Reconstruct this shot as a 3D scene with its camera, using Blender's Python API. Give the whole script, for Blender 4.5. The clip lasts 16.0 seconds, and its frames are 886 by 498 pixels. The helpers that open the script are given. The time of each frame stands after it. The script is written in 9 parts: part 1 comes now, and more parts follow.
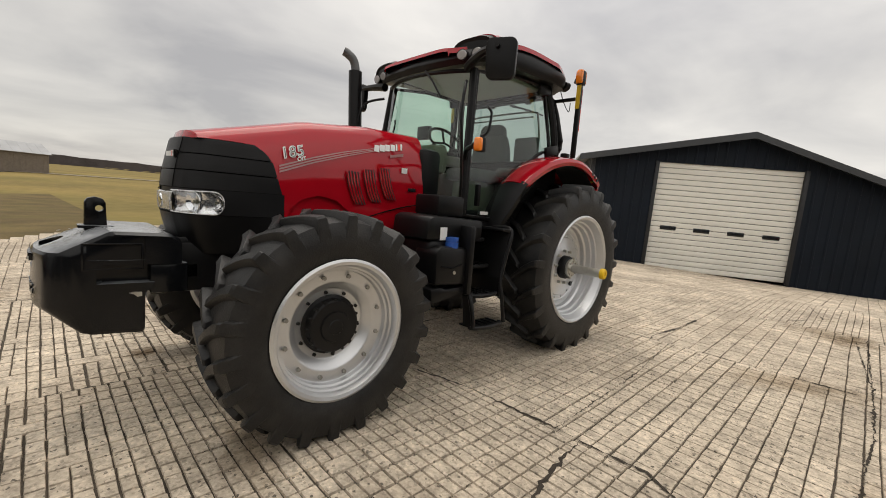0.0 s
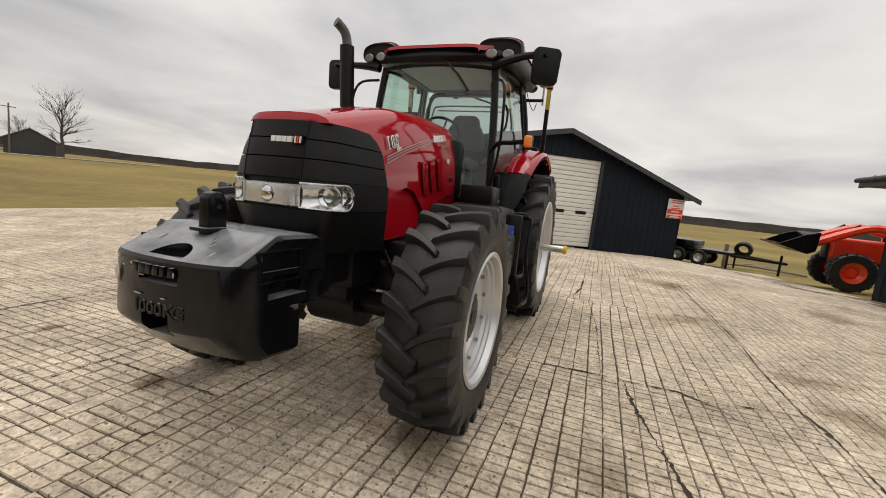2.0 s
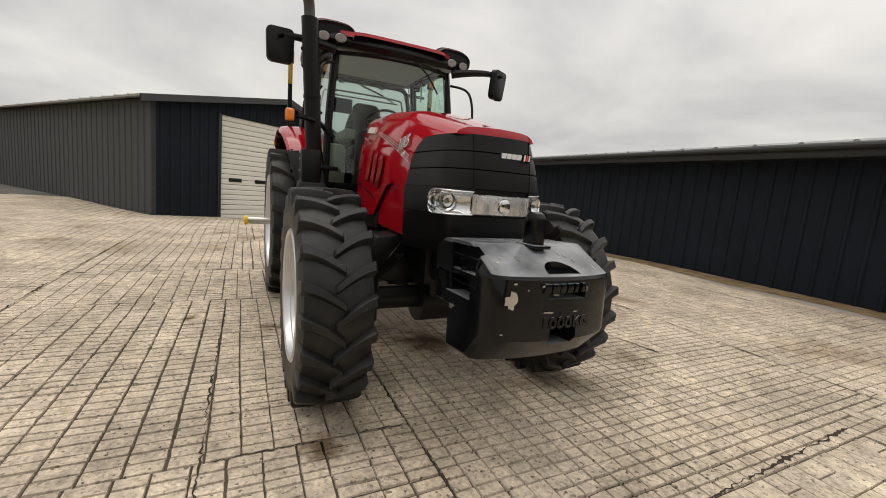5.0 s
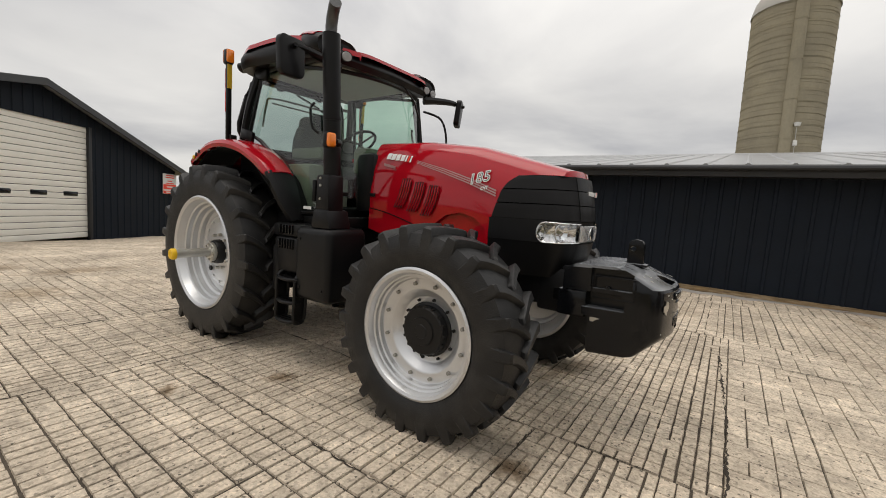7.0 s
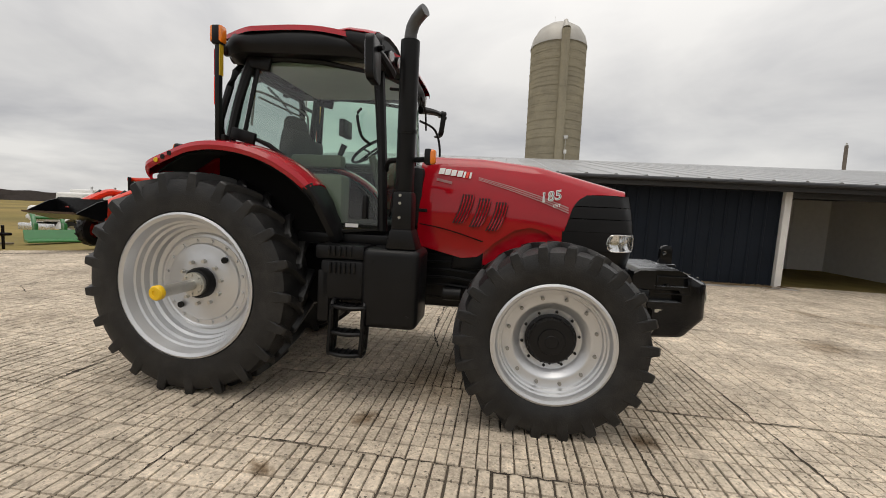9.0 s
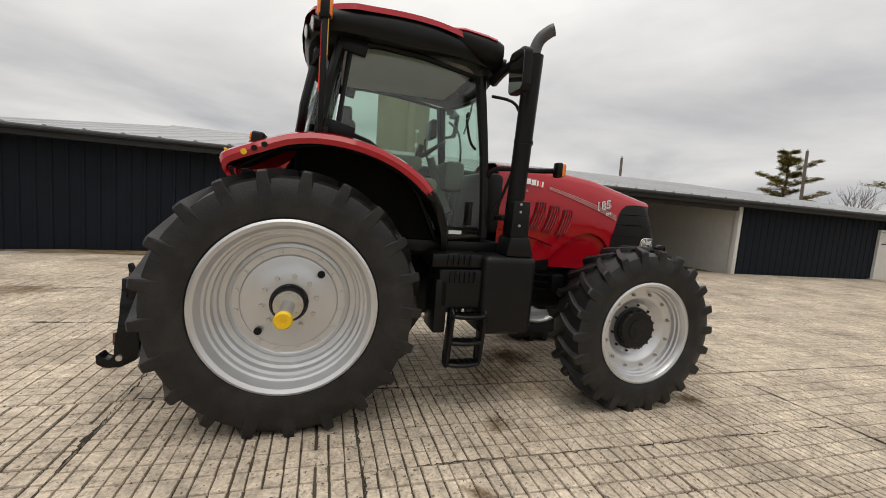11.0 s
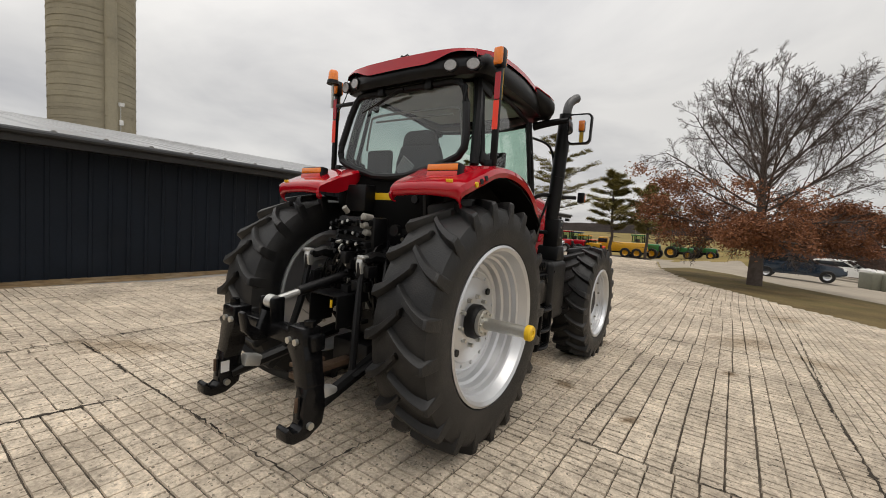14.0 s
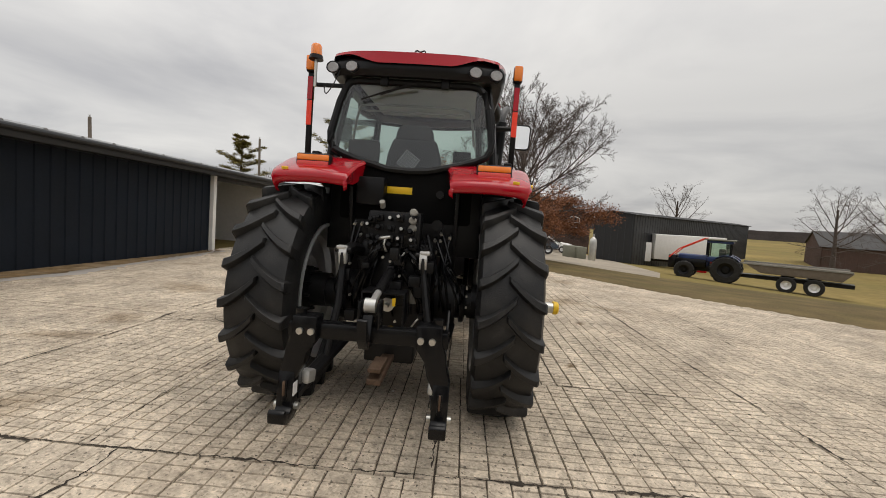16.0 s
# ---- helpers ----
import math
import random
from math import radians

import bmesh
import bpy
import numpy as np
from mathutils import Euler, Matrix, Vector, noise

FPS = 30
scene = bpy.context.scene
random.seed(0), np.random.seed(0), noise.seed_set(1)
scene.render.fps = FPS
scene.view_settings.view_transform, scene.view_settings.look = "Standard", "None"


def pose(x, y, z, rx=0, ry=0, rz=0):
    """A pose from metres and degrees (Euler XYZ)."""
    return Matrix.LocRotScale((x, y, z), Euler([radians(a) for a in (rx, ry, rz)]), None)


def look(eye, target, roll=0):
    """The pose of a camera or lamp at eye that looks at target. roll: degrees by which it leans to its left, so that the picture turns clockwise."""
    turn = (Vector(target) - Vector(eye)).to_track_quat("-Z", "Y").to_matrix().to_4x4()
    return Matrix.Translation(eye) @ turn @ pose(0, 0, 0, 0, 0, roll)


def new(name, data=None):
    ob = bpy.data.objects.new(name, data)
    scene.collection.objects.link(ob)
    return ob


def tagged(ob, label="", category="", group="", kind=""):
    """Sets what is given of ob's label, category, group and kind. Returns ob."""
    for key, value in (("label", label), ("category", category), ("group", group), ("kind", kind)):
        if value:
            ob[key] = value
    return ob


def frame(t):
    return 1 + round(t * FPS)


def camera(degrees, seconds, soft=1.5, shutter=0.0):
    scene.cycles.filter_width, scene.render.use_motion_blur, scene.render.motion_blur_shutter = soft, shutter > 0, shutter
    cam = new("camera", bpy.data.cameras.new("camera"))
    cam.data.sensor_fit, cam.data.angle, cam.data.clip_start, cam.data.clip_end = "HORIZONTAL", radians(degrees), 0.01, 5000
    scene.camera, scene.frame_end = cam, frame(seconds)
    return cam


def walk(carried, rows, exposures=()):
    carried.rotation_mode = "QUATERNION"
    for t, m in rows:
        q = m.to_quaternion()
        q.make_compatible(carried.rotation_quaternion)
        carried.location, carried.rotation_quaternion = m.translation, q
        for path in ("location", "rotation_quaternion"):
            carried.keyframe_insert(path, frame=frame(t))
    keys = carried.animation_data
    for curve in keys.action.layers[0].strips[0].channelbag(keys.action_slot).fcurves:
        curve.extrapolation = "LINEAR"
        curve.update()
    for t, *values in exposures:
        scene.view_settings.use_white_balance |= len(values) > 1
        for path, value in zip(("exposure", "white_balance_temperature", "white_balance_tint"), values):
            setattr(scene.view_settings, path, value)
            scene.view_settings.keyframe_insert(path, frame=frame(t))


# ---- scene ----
cam = camera(94.0, 16.0, soft=0.95)

PATH = [
    (0, (4.241, 3.249, 1.526), (2.853, 1.829, 1.287), 5.5),
    (0.5, (4.585, 2.885, 1.537), (3.061, 1.612, 1.297), 5.8),
    (1, (4.887, 2.483, 1.494), (3.243, 1.371, 1.248), 5.9),
    (1.5, (5.219, 2.099, 1.463), (3.459, 1.183, 1.209), 6.2),
    (2, (5.497, 1.706, 1.45), (3.635, 1.026, 1.185), 6.3),
    (2.5, (5.695, 1.23, 1.427), (3.759, 0.812, 1.15), 6.4),
    (3, (5.86, 0.727, 1.413), (3.885, 0.584, 1.126), 6.3),
    (3.5, (5.906, 0.21, 1.375), (3.929, 0.335, 1.1), 6.0),
    (4, (5.916, -0.336, 1.391), (3.972, 0.049, 1.122), 5.8),
    (4.2, (5.923, -0.568, 1.383), (4.002, -0.078, 1.113), 5.7),
    (6.3, (5.084, -2.625, 1.413), (3.68, -1.215, 1.209), 3.8),
    (6.5, (4.944, -2.796, 1.427), (3.616, -1.314, 1.232), 3.8),
    (7, (4.552, -3.216, 1.456), (3.419, -1.578, 1.273), 3.5),
    (7.5, (4.083, -3.537, 1.444), (3.158, -1.772, 1.267), 2.9),
    (8, (3.586, -3.81, 1.471), (2.885, -1.945, 1.299), 2.7),
    (8.5, (3.072, -4.0, 1.529), (2.587, -2.068, 1.355), 2.5),
    (9, (2.495, -4.082, 1.535), (2.227, -2.107, 1.368), 2.5),
    (9.2, (2.263, -4.109, 1.524), (2.076, -2.125, 1.36), 2.6),
    (11.3, (-0.101, -3.9, 1.596), (0.567, -2.023, 1.415), 3.5),
    (11.5, (-0.319, -3.85, 1.615), (0.42, -2.0, 1.439), 3.4),
    (12, (-0.869, -3.735, 1.634), (0.06, -1.972, 1.467), 3.3),
    (12.5, (-1.363, -3.542, 1.647), (-0.247, -1.888, 1.497), 3.1),
    (13, (-1.829, -3.218, 1.662), (-0.53, -1.704, 1.519), 3.1),
    (13.5, (-2.303, -2.883, 1.663), (-0.828, -1.538, 1.526), 2.9),
    (14, (-2.685, -2.492, 1.622), (-1.048, -1.351, 1.485), 2.7),
    (14.5, (-3.009, -2.068, 1.621), (-1.233, -1.158, 1.483), 2.6),
    (15, (-3.287, -1.617, 1.655), (-1.403, -0.959, 1.51), 2.6),
    (15.5, (-3.451, -1.092, 1.622), (-1.494, -0.709, 1.471), 2.8),
    (16, (-3.596, -0.564, 1.611), (-1.606, -0.461, 1.451), 3.3),
]
walk(cam, [(t, look(eye, target, roll)) for t, eye, target, roll in PATH], [(0, 0.15, 6900, 10), (4, 0.12, 6900, 10), (8, 0.05, 6700, 10), (16, 0.05, 6700, 10)])

# ---- light ----
world = bpy.data.worlds.new("world")
scene.world = world
world.use_nodes = True


def sky_nodes():
    nt = world.node_tree
    n, l = nt.nodes, nt.links
    bg = n["Background"]
    sky = n.new("ShaderNodeTexSky")
    sky.sky_type, sky.sun_disc = "NISHITA", False
    sky.sun_elevation, sky.sun_rotation = radians(48), radians(200)
    pale = n.new("ShaderNodeMix")
    pale.data_type, pale.blend_type = "RGBA", "MULTIPLY"
    pale.inputs[0].default_value = 1.0
    l.new(sky.outputs[0], pale.inputs[6])
    pale.inputs[7].default_value = (0.06, 0.06, 0.06, 1)
    tc = n.new("ShaderNodeTexCoord")
    sep = n.new("ShaderNodeSeparateXYZ")
    l.new(tc.outputs["Generated"], sep.inputs[0])
    # cloud layer seen in perspective: direction divided by its height
    up = n.new("ShaderNodeMath")
    up.operation = "MAXIMUM"
    l.new(sep.outputs[2], up.inputs[0])
    up.inputs[1].default_value = 0.0
    lift = n.new("ShaderNodeMath")
    lift.operation = "ADD"
    l.new(up.outputs[0], lift.inputs[0])
    lift.inputs[1].default_value = 0.16
    flat = n.new("ShaderNodeVectorMath")
    flat.operation = "DIVIDE"
    l.new(tc.outputs["Generated"], flat.inputs[0])
    comb = n.new("ShaderNodeCombineXYZ")
    for i in range(3):
        l.new(lift.outputs[0], comb.inputs[i])
    l.new(comb.outputs[0], flat.inputs[1])
    big = n.new("ShaderNodeTexNoise")
    big.inputs["Scale"].default_value, big.inputs["Detail"].default_value = 0.75, 6
    big.inputs["Roughness"].default_value, big.inputs["Distortion"].default_value = 0.52, 0.35
    l.new(flat.outputs[0], big.inputs["Vector"])
    ramp = n.new("ShaderNodeValToRGB")
    e = ramp.color_ramp.elements
    e[0].position, e[0].color = 0.33, (0.47, 0.475, 0.50, 1)
    e[1].position, e[1].color = 0.66, (0.80, 0.795, 0.785, 1)
    mid = ramp.color_ramp.elements.new(0.5)
    mid.color = (0.655, 0.655, 0.66, 1)
    l.new(big.outputs[0], ramp.inputs[0])
    # an overcast sky is about twice as bright overhead as near the horizon
    grad = n.new("ShaderNodeMapRange")
    l.new(sep.outputs[2], grad.inputs[0])
    grad.inputs[1].default_value, grad.inputs[2].default_value = 0.25, 1.0
    grad.inputs[3].default_value, grad.inputs[4].default_value = 1.0, 2.1
    mul = n.new("ShaderNodeVectorMath")
    mul.operation = "SCALE"
    l.new(ramp.outputs[0], mul.inputs[0])
    l.new(grad.outputs[0], mul.inputs["Scale"])
    # the cloud is thicker towards the south-east
    dot = n.new("ShaderNodeVectorMath")
    dot.operation = "DOT_PRODUCT"
    l.new(tc.outputs["Generated"], dot.inputs[0])
    dot.inputs[1].default_value = (0.5, -0.85, 0.0)
    dim = n.new("ShaderNodeMapRange")
    l.new(dot.outputs["Value"], dim.inputs[0])
    dim.inputs[1].default_value, dim.inputs[2].default_value = 0.1, 1.0
    dim.inputs[3].default_value, dim.inputs[4].default_value = 1.0, 0.8
    thick_cloud = n.new("ShaderNodeVectorMath")
    thick_cloud.operation = "SCALE"
    l.new(mul.outputs[0], thick_cloud.inputs[0])
    l.new(dim.outputs[0], thick_cloud.inputs["Scale"])
    mul = thick_cloud
    mix = n.new("ShaderNodeMix")
    mix.data_type = "RGBA"
    mix.inputs[0].default_value = 0.9
    l.new(pale.outputs[2], mix.inputs[6])
    l.new(mul.outputs[0], mix.inputs[7])
    l.new(mix.outputs[2], bg.inputs[0])
    bg.inputs[1].default_value = SKY


SKY = 1.0
sky_nodes()
sun = new("sun", bpy.data.lights.new("sun", "SUN"))
sun.data.energy, sun.data.angle, sun.data.color = 1.0, radians(45), (1.0, 0.95, 0.88)
sun.matrix_world = look((-1.5, -3, 12), (0, 0, 0))


# ---- materials ----
def mat(name, base, rough=0.6, metal=0.0, var=0.15, scale=6.0, fine=90.0, bump=0.1, coat=0.0, dirt=None, dirt_amount=0.0, spec=0.5, rvar=0.1):
    """A painted, plastic, metal or stone surface: two scales of colour change, roughness change and relief."""
    m = bpy.data.materials.new(name)
    m.use_nodes = True
    nt = m.node_tree
    n, l = nt.nodes, nt.links
    p = n["Principled BSDF"]
    tc = n.new("ShaderNodeTexCoord")
    a = n.new("ShaderNodeTexNoise")
    a.inputs["Scale"].default_value, a.inputs["Detail"].default_value = scale, 5
    b = n.new("ShaderNodeTexNoise")
    b.inputs["Scale"].default_value, b.inputs["Detail"].default_value = fine, 3
    l.new(tc.outputs["Object"], a.inputs["Vector"])
    l.new(tc.outputs["Object"], b.inputs["Vector"])
    add = n.new("ShaderNodeMath")
    add.operation = "MULTIPLY_ADD"
    l.new(b.outputs[0], add.inputs[0])
    add.inputs[1].default_value = 0.5
    l.new(a.outputs[0], add.inputs[2])
    mr = n.new("ShaderNodeMapRange")
    l.new(add.outputs[0], mr.inputs[0])
    mr.inputs[1].default_value, mr.inputs[2].default_value = 0.45, 1.05
    mr.inputs[3].default_value, mr.inputs[4].default_value = 1 - var, 1 + var
    sc = n.new("ShaderNodeVectorMath")
    sc.operation = "SCALE"
    sc.inputs[0].default_value = base[:3]
    l.new(mr.outputs[0], sc.inputs["Scale"])
    out = sc.outputs[0]
    if dirt:
        c = n.new("ShaderNodeTexNoise")
        c.inputs["Scale"].default_value, c.inputs["Detail"].default_value, c.inputs["Roughness"].default_value = scale * 0.6, 8, 0.65
        l.new(tc.outputs["Object"], c.inputs["Vector"])
        r = n.new("ShaderNodeMapRange")
        l.new(c.outputs[0], r.inputs[0])
        r.inputs[1].default_value, r.inputs[2].default_value = 0.45, 0.75
        r.inputs[3].default_value, r.inputs[4].default_value = 0.0, dirt_amount
        mx = n.new("ShaderNodeMix")
        mx.data_type = "RGBA"
        l.new(r.outputs[0], mx.inputs[0])
        l.new(out, mx.inputs[6])
        mx.inputs[7].default_value = (*dirt, 1)
        out = mx.outputs[2]
    l.new(out, p.inputs["Base Color"])
    rr = n.new("ShaderNodeMapRange")
    l.new(a.outputs[0], rr.inputs[0])
    rr.inputs[1].default_value, rr.inputs[2].default_value = 0.3, 0.7
    rr.inputs[3].default_value, rr.inputs[4].default_value = max(0.02, rough - rvar * rough), min(1.0, rough + rvar * rough)
    l.new(rr.outputs[0], p.inputs["Roughness"])
    p.inputs["Metallic"].default_value = metal
    p.inputs["Specular IOR Level"].default_value = spec
    p.inputs["Coat Weight"].default_value = coat
    p.inputs["Coat Roughness"].default_value = 0.06
    if bump:
        bp = n.new("ShaderNodeBump")
        bp.inputs["Strength"].default_value, bp.inputs["Distance"].default_value = bump, 0.004
        l.new(b.outputs[0], bp.inputs["Height"])
        l.new(bp.outputs[0], p.inputs["Normal"])
    return m


def concrete(name, base, piece=0.03):
    """Weathered yard concrete: aggregate specks, stains, and each piece a little lighter or darker."""
    m = mat(name, base, 0.92, var=0.34, scale=1.3, fine=44, bump=1.0, dirt=(base[0] * 0.45, base[1] * 0.41, base[2] * 0.37), dirt_amount=0.5, spec=0.2)
    nt = m.node_tree
    n, l = nt.nodes, nt.links
    p = n["Principled BSDF"]
    src = p.inputs["Base Color"].links[0].from_socket
    geo = n.new("ShaderNodeNewGeometry")
    oi = n.new("ShaderNodeObjectInfo")
    s = n.new("ShaderNodeMath")
    s.operation = "ADD"
    l.new(geo.outputs["Random Per Island"], s.inputs[0])
    l.new(oi.outputs["Random"], s.inputs[1])
    f = n.new("ShaderNodeMath")
    f.operation = "FRACT"
    l.new(s.outputs[0], f.inputs[0])
    mr = n.new("ShaderNodeMapRange")
    l.new(f.outputs[0], mr.inputs[0])
    mr.inputs[3].default_value, mr.inputs[4].default_value = 1 - piece, 1 + piece
    tc = n.new("ShaderNodeTexCoord")
    v = n.new("ShaderNodeTexVoronoi")
    v.inputs["Scale"].default_value = 70
    l.new(tc.outputs["Object"], v.inputs["Vector"])
    sp = n.new("ShaderNodeValToRGB")
    sp.color_ramp.interpolation = "LINEAR"
    el = sp.color_ramp.elements
    el[0].position, el[0].color = 0.08, (0.25, 0.25, 0.25, 1)
    el[1].position, el[1].color = 0.94, (1.03, 1.03, 1.03, 1)
    for pos, val in ((0.14, 0.60), (0.35, 0.82), (0.80, 0.95), (0.985, 1.28)):
        e = sp.color_ramp.elements.new(pos)
        e.color = (val, val, val, 1)
    l.new(v.outputs["Color"], sp.inputs[0])
    mid = n.new("ShaderNodeTexNoise")
    mid.inputs["Scale"].default_value, mid.inputs["Detail"].default_value, mid.inputs["Roughness"].default_value = 9.0, 8, 0.72
    l.new(tc.outputs["Object"], mid.inputs["Vector"])
    ms = n.new("ShaderNodeMapRange")
    l.new(mid.outputs[0], ms.inputs[0])
    ms.inputs[1].default_value, ms.inputs[2].default_value = 0.33, 0.67
    ms.inputs[3].default_value, ms.inputs[4].default_value = 0.74, 1.42
    k = n.new("ShaderNodeMath")
    k.operation = "MULTIPLY"
    l.new(mr.outputs[0], k.inputs[0])
    l.new(sp.outputs[0], k.inputs[1])
    k2 = n.new("ShaderNodeMath")
    k2.operation = "MULTIPLY"
    l.new(k.outputs[0], k2.inputs[0])
    l.new(ms.outputs[0], k2.inputs[1])
    sc = n.new("ShaderNodeVectorMath")
    sc.operation = "SCALE"
    l.new(src, sc.inputs[0])
    l.new(k2.outputs[0], sc.inputs["Scale"])
    l.new(sc.outputs[0], p.inputs["Base Color"])
    return m


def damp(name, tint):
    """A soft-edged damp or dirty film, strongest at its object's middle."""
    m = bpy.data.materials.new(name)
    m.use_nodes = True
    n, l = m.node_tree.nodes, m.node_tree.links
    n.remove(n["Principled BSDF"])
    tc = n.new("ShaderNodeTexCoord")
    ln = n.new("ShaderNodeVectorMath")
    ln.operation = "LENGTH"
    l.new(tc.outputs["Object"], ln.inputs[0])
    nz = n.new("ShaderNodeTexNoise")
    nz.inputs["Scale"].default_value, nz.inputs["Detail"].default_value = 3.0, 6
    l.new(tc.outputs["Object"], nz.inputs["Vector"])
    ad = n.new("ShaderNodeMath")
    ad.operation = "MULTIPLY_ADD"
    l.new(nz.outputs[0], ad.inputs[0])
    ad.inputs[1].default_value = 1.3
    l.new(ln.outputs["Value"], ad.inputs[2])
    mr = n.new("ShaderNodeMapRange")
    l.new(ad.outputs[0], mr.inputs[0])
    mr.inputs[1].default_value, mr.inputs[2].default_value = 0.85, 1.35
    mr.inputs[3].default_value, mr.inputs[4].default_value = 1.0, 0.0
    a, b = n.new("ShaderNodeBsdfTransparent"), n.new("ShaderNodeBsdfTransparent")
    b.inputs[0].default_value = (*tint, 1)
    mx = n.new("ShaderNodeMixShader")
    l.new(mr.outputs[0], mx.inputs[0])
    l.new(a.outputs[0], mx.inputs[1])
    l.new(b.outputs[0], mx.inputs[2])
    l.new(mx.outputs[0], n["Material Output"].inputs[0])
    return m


def glass(name, tint, gloss=0.03):
    m = bpy.data.materials.new(name)
    m.use_nodes = True
    n, l = m.node_tree.nodes, m.node_tree.links
    n.remove(n["Principled BSDF"])
    t = n.new("ShaderNodeBsdfTransparent")
    t.inputs[0].default_value = (*tint, 1)
    g = n.new("ShaderNodeBsdfGlossy")
    g.inputs["Roughness"].default_value = gloss
    lw = n.new("ShaderNodeLayerWeight")
    lw.inputs[0].default_value = 0.5
    pw = n.new("ShaderNodeMath")
    pw.operation = "POWER"
    l.new(lw.outputs["Facing"], pw.inputs[0])
    pw.inputs[1].default_value = 4.0
    fr = n.new("ShaderNodeMapRange")
    l.new(pw.outputs[0], fr.inputs[0])
    fr.inputs[3].default_value, fr.inputs[4].default_value = 0.08, 0.9
    mx = n.new("ShaderNodeMixShader")
    l.new(fr.outputs[0], mx.inputs[0])
    l.new(t.outputs[0], mx.inputs[1])
    l.new(g.outputs[0], mx.inputs[2])
    l.new(mx.outputs[0], n["Material Output"].inputs[0])
    return m


def leafy(name, a, b, rough=0.8):
    """Leaf clumps of two hues, mixed clump by clump."""
    m = bpy.data.materials.new(name)
    m.use_nodes = True
    n, l = m.node_tree.nodes, m.node_tree.links
    p = n["Principled BSDF"]
    geo = n.new("ShaderNodeNewGeometry")
    mx = n.new("ShaderNodeMix")
    mx.data_type = "RGBA"
    l.new(geo.outputs["Random Per Island"], mx.inputs[0])
    mx.inputs[6].default_value, mx.inputs[7].default_value = (*a, 1), (*b, 1)
    l.new(mx.outputs[2], p.inputs["Base Color"])
    p.inputs["Roughness"].default_value = rough
    return m


def dust_and_sheen(m, tint):
    """Patchy pale dust on the upper faces of a dark paint, with the sky's sheen painted in."""
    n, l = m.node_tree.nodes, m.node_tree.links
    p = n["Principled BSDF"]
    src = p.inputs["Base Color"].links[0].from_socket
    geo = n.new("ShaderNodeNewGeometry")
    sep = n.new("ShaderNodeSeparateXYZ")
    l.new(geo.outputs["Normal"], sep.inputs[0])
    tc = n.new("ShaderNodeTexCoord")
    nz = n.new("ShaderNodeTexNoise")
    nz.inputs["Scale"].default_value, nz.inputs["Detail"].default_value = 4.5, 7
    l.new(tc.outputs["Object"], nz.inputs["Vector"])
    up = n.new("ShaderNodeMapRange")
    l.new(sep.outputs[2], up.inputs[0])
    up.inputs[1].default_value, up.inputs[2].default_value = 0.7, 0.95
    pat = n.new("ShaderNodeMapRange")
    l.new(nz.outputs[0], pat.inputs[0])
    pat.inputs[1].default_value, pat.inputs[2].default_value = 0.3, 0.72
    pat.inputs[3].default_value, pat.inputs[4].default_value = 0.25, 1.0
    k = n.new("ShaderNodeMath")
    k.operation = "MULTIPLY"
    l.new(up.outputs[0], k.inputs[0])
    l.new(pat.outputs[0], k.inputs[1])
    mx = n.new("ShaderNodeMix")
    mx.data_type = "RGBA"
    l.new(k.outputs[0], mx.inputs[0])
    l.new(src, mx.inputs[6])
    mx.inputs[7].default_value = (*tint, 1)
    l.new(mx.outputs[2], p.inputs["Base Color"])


RED = mat("red_paint", (0.385, 0.0045, 0.0125), 0.07, var=0.05, bump=0.0, coat=0.3, rvar=0.15, spec=0.4)
BLACK = mat("black_plastic", (0.0066, 0.0066, 0.007), 0.36, var=0.25, fine=260, bump=0.12, spec=0.22)
GRILLE = mat("matt_grille_black", (0.0075, 0.0075, 0.008), 0.42, var=0.2, fine=240, bump=0.1, spec=0.2)
GLOSSBLACK = mat("black_gloss_paint", (0.0045, 0.0045, 0.005), 0.22, var=0.2, bump=0.0, spec=0.25)
CAST = mat("black_cast_iron", (0.0042, 0.0042, 0.0047), 0.4, var=0.3, scale=4, fine=140, bump=0.35, dirt=(0.014, 0.013, 0.012), dirt_amount=0.3, spec=0.3)
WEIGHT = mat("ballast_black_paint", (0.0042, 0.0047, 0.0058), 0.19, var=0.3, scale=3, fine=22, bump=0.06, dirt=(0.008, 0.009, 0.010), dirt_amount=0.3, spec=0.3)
# the pale tint carries both dust and the sky mirrored in the block's top
dust_and_sheen(WEIGHT, (0.33, 0.345, 0.365))
RUBBER = mat("tyre_rubber", (0.009, 0.009, 0.0092), 0.46, var=0.5, scale=9, fine=110, bump=0.6, dirt=(0.062, 0.057, 0.051), dirt_amount=0.37, spec=0.40)
SILVER = mat("silver_wheel_paint", (0.63, 0.637, 0.645), 0.33, metal=0.7, var=0.06, scale=5, fine=200, bump=0.05)
ZINC = mat("zinc_plated_steel", (0.55, 0.54, 0.50), 0.32, metal=0.9, var=0.15, bump=0.1)
BRIGHTSTEEL = mat("bright_steel", (0.58, 0.575, 0.55), 0.36, metal=0.6, var=0.12, bump=0.15)
REFLECTOR = mat("lamp_reflector", (0.84, 0.84, 0.83), 0.13, metal=0.88, var=0.14, scale=18, fine=40, bump=0.3)
CHROME = mat("chrome_trim", (0.78, 0.78, 0.78), 0.27, metal=0.75, var=0.05, bump=0.0)
STEELPIPE = mat("heat_dulled_steel", (0.10, 0.10, 0.10), 0.42, metal=0.6, var=0.3, scale=9, bump=0.1)
RUSTY = mat("worn_rusty_steel", (0.14, 0.09, 0.06), 0.6, metal=0.5, var=0.4, scale=12, bump=0.4)
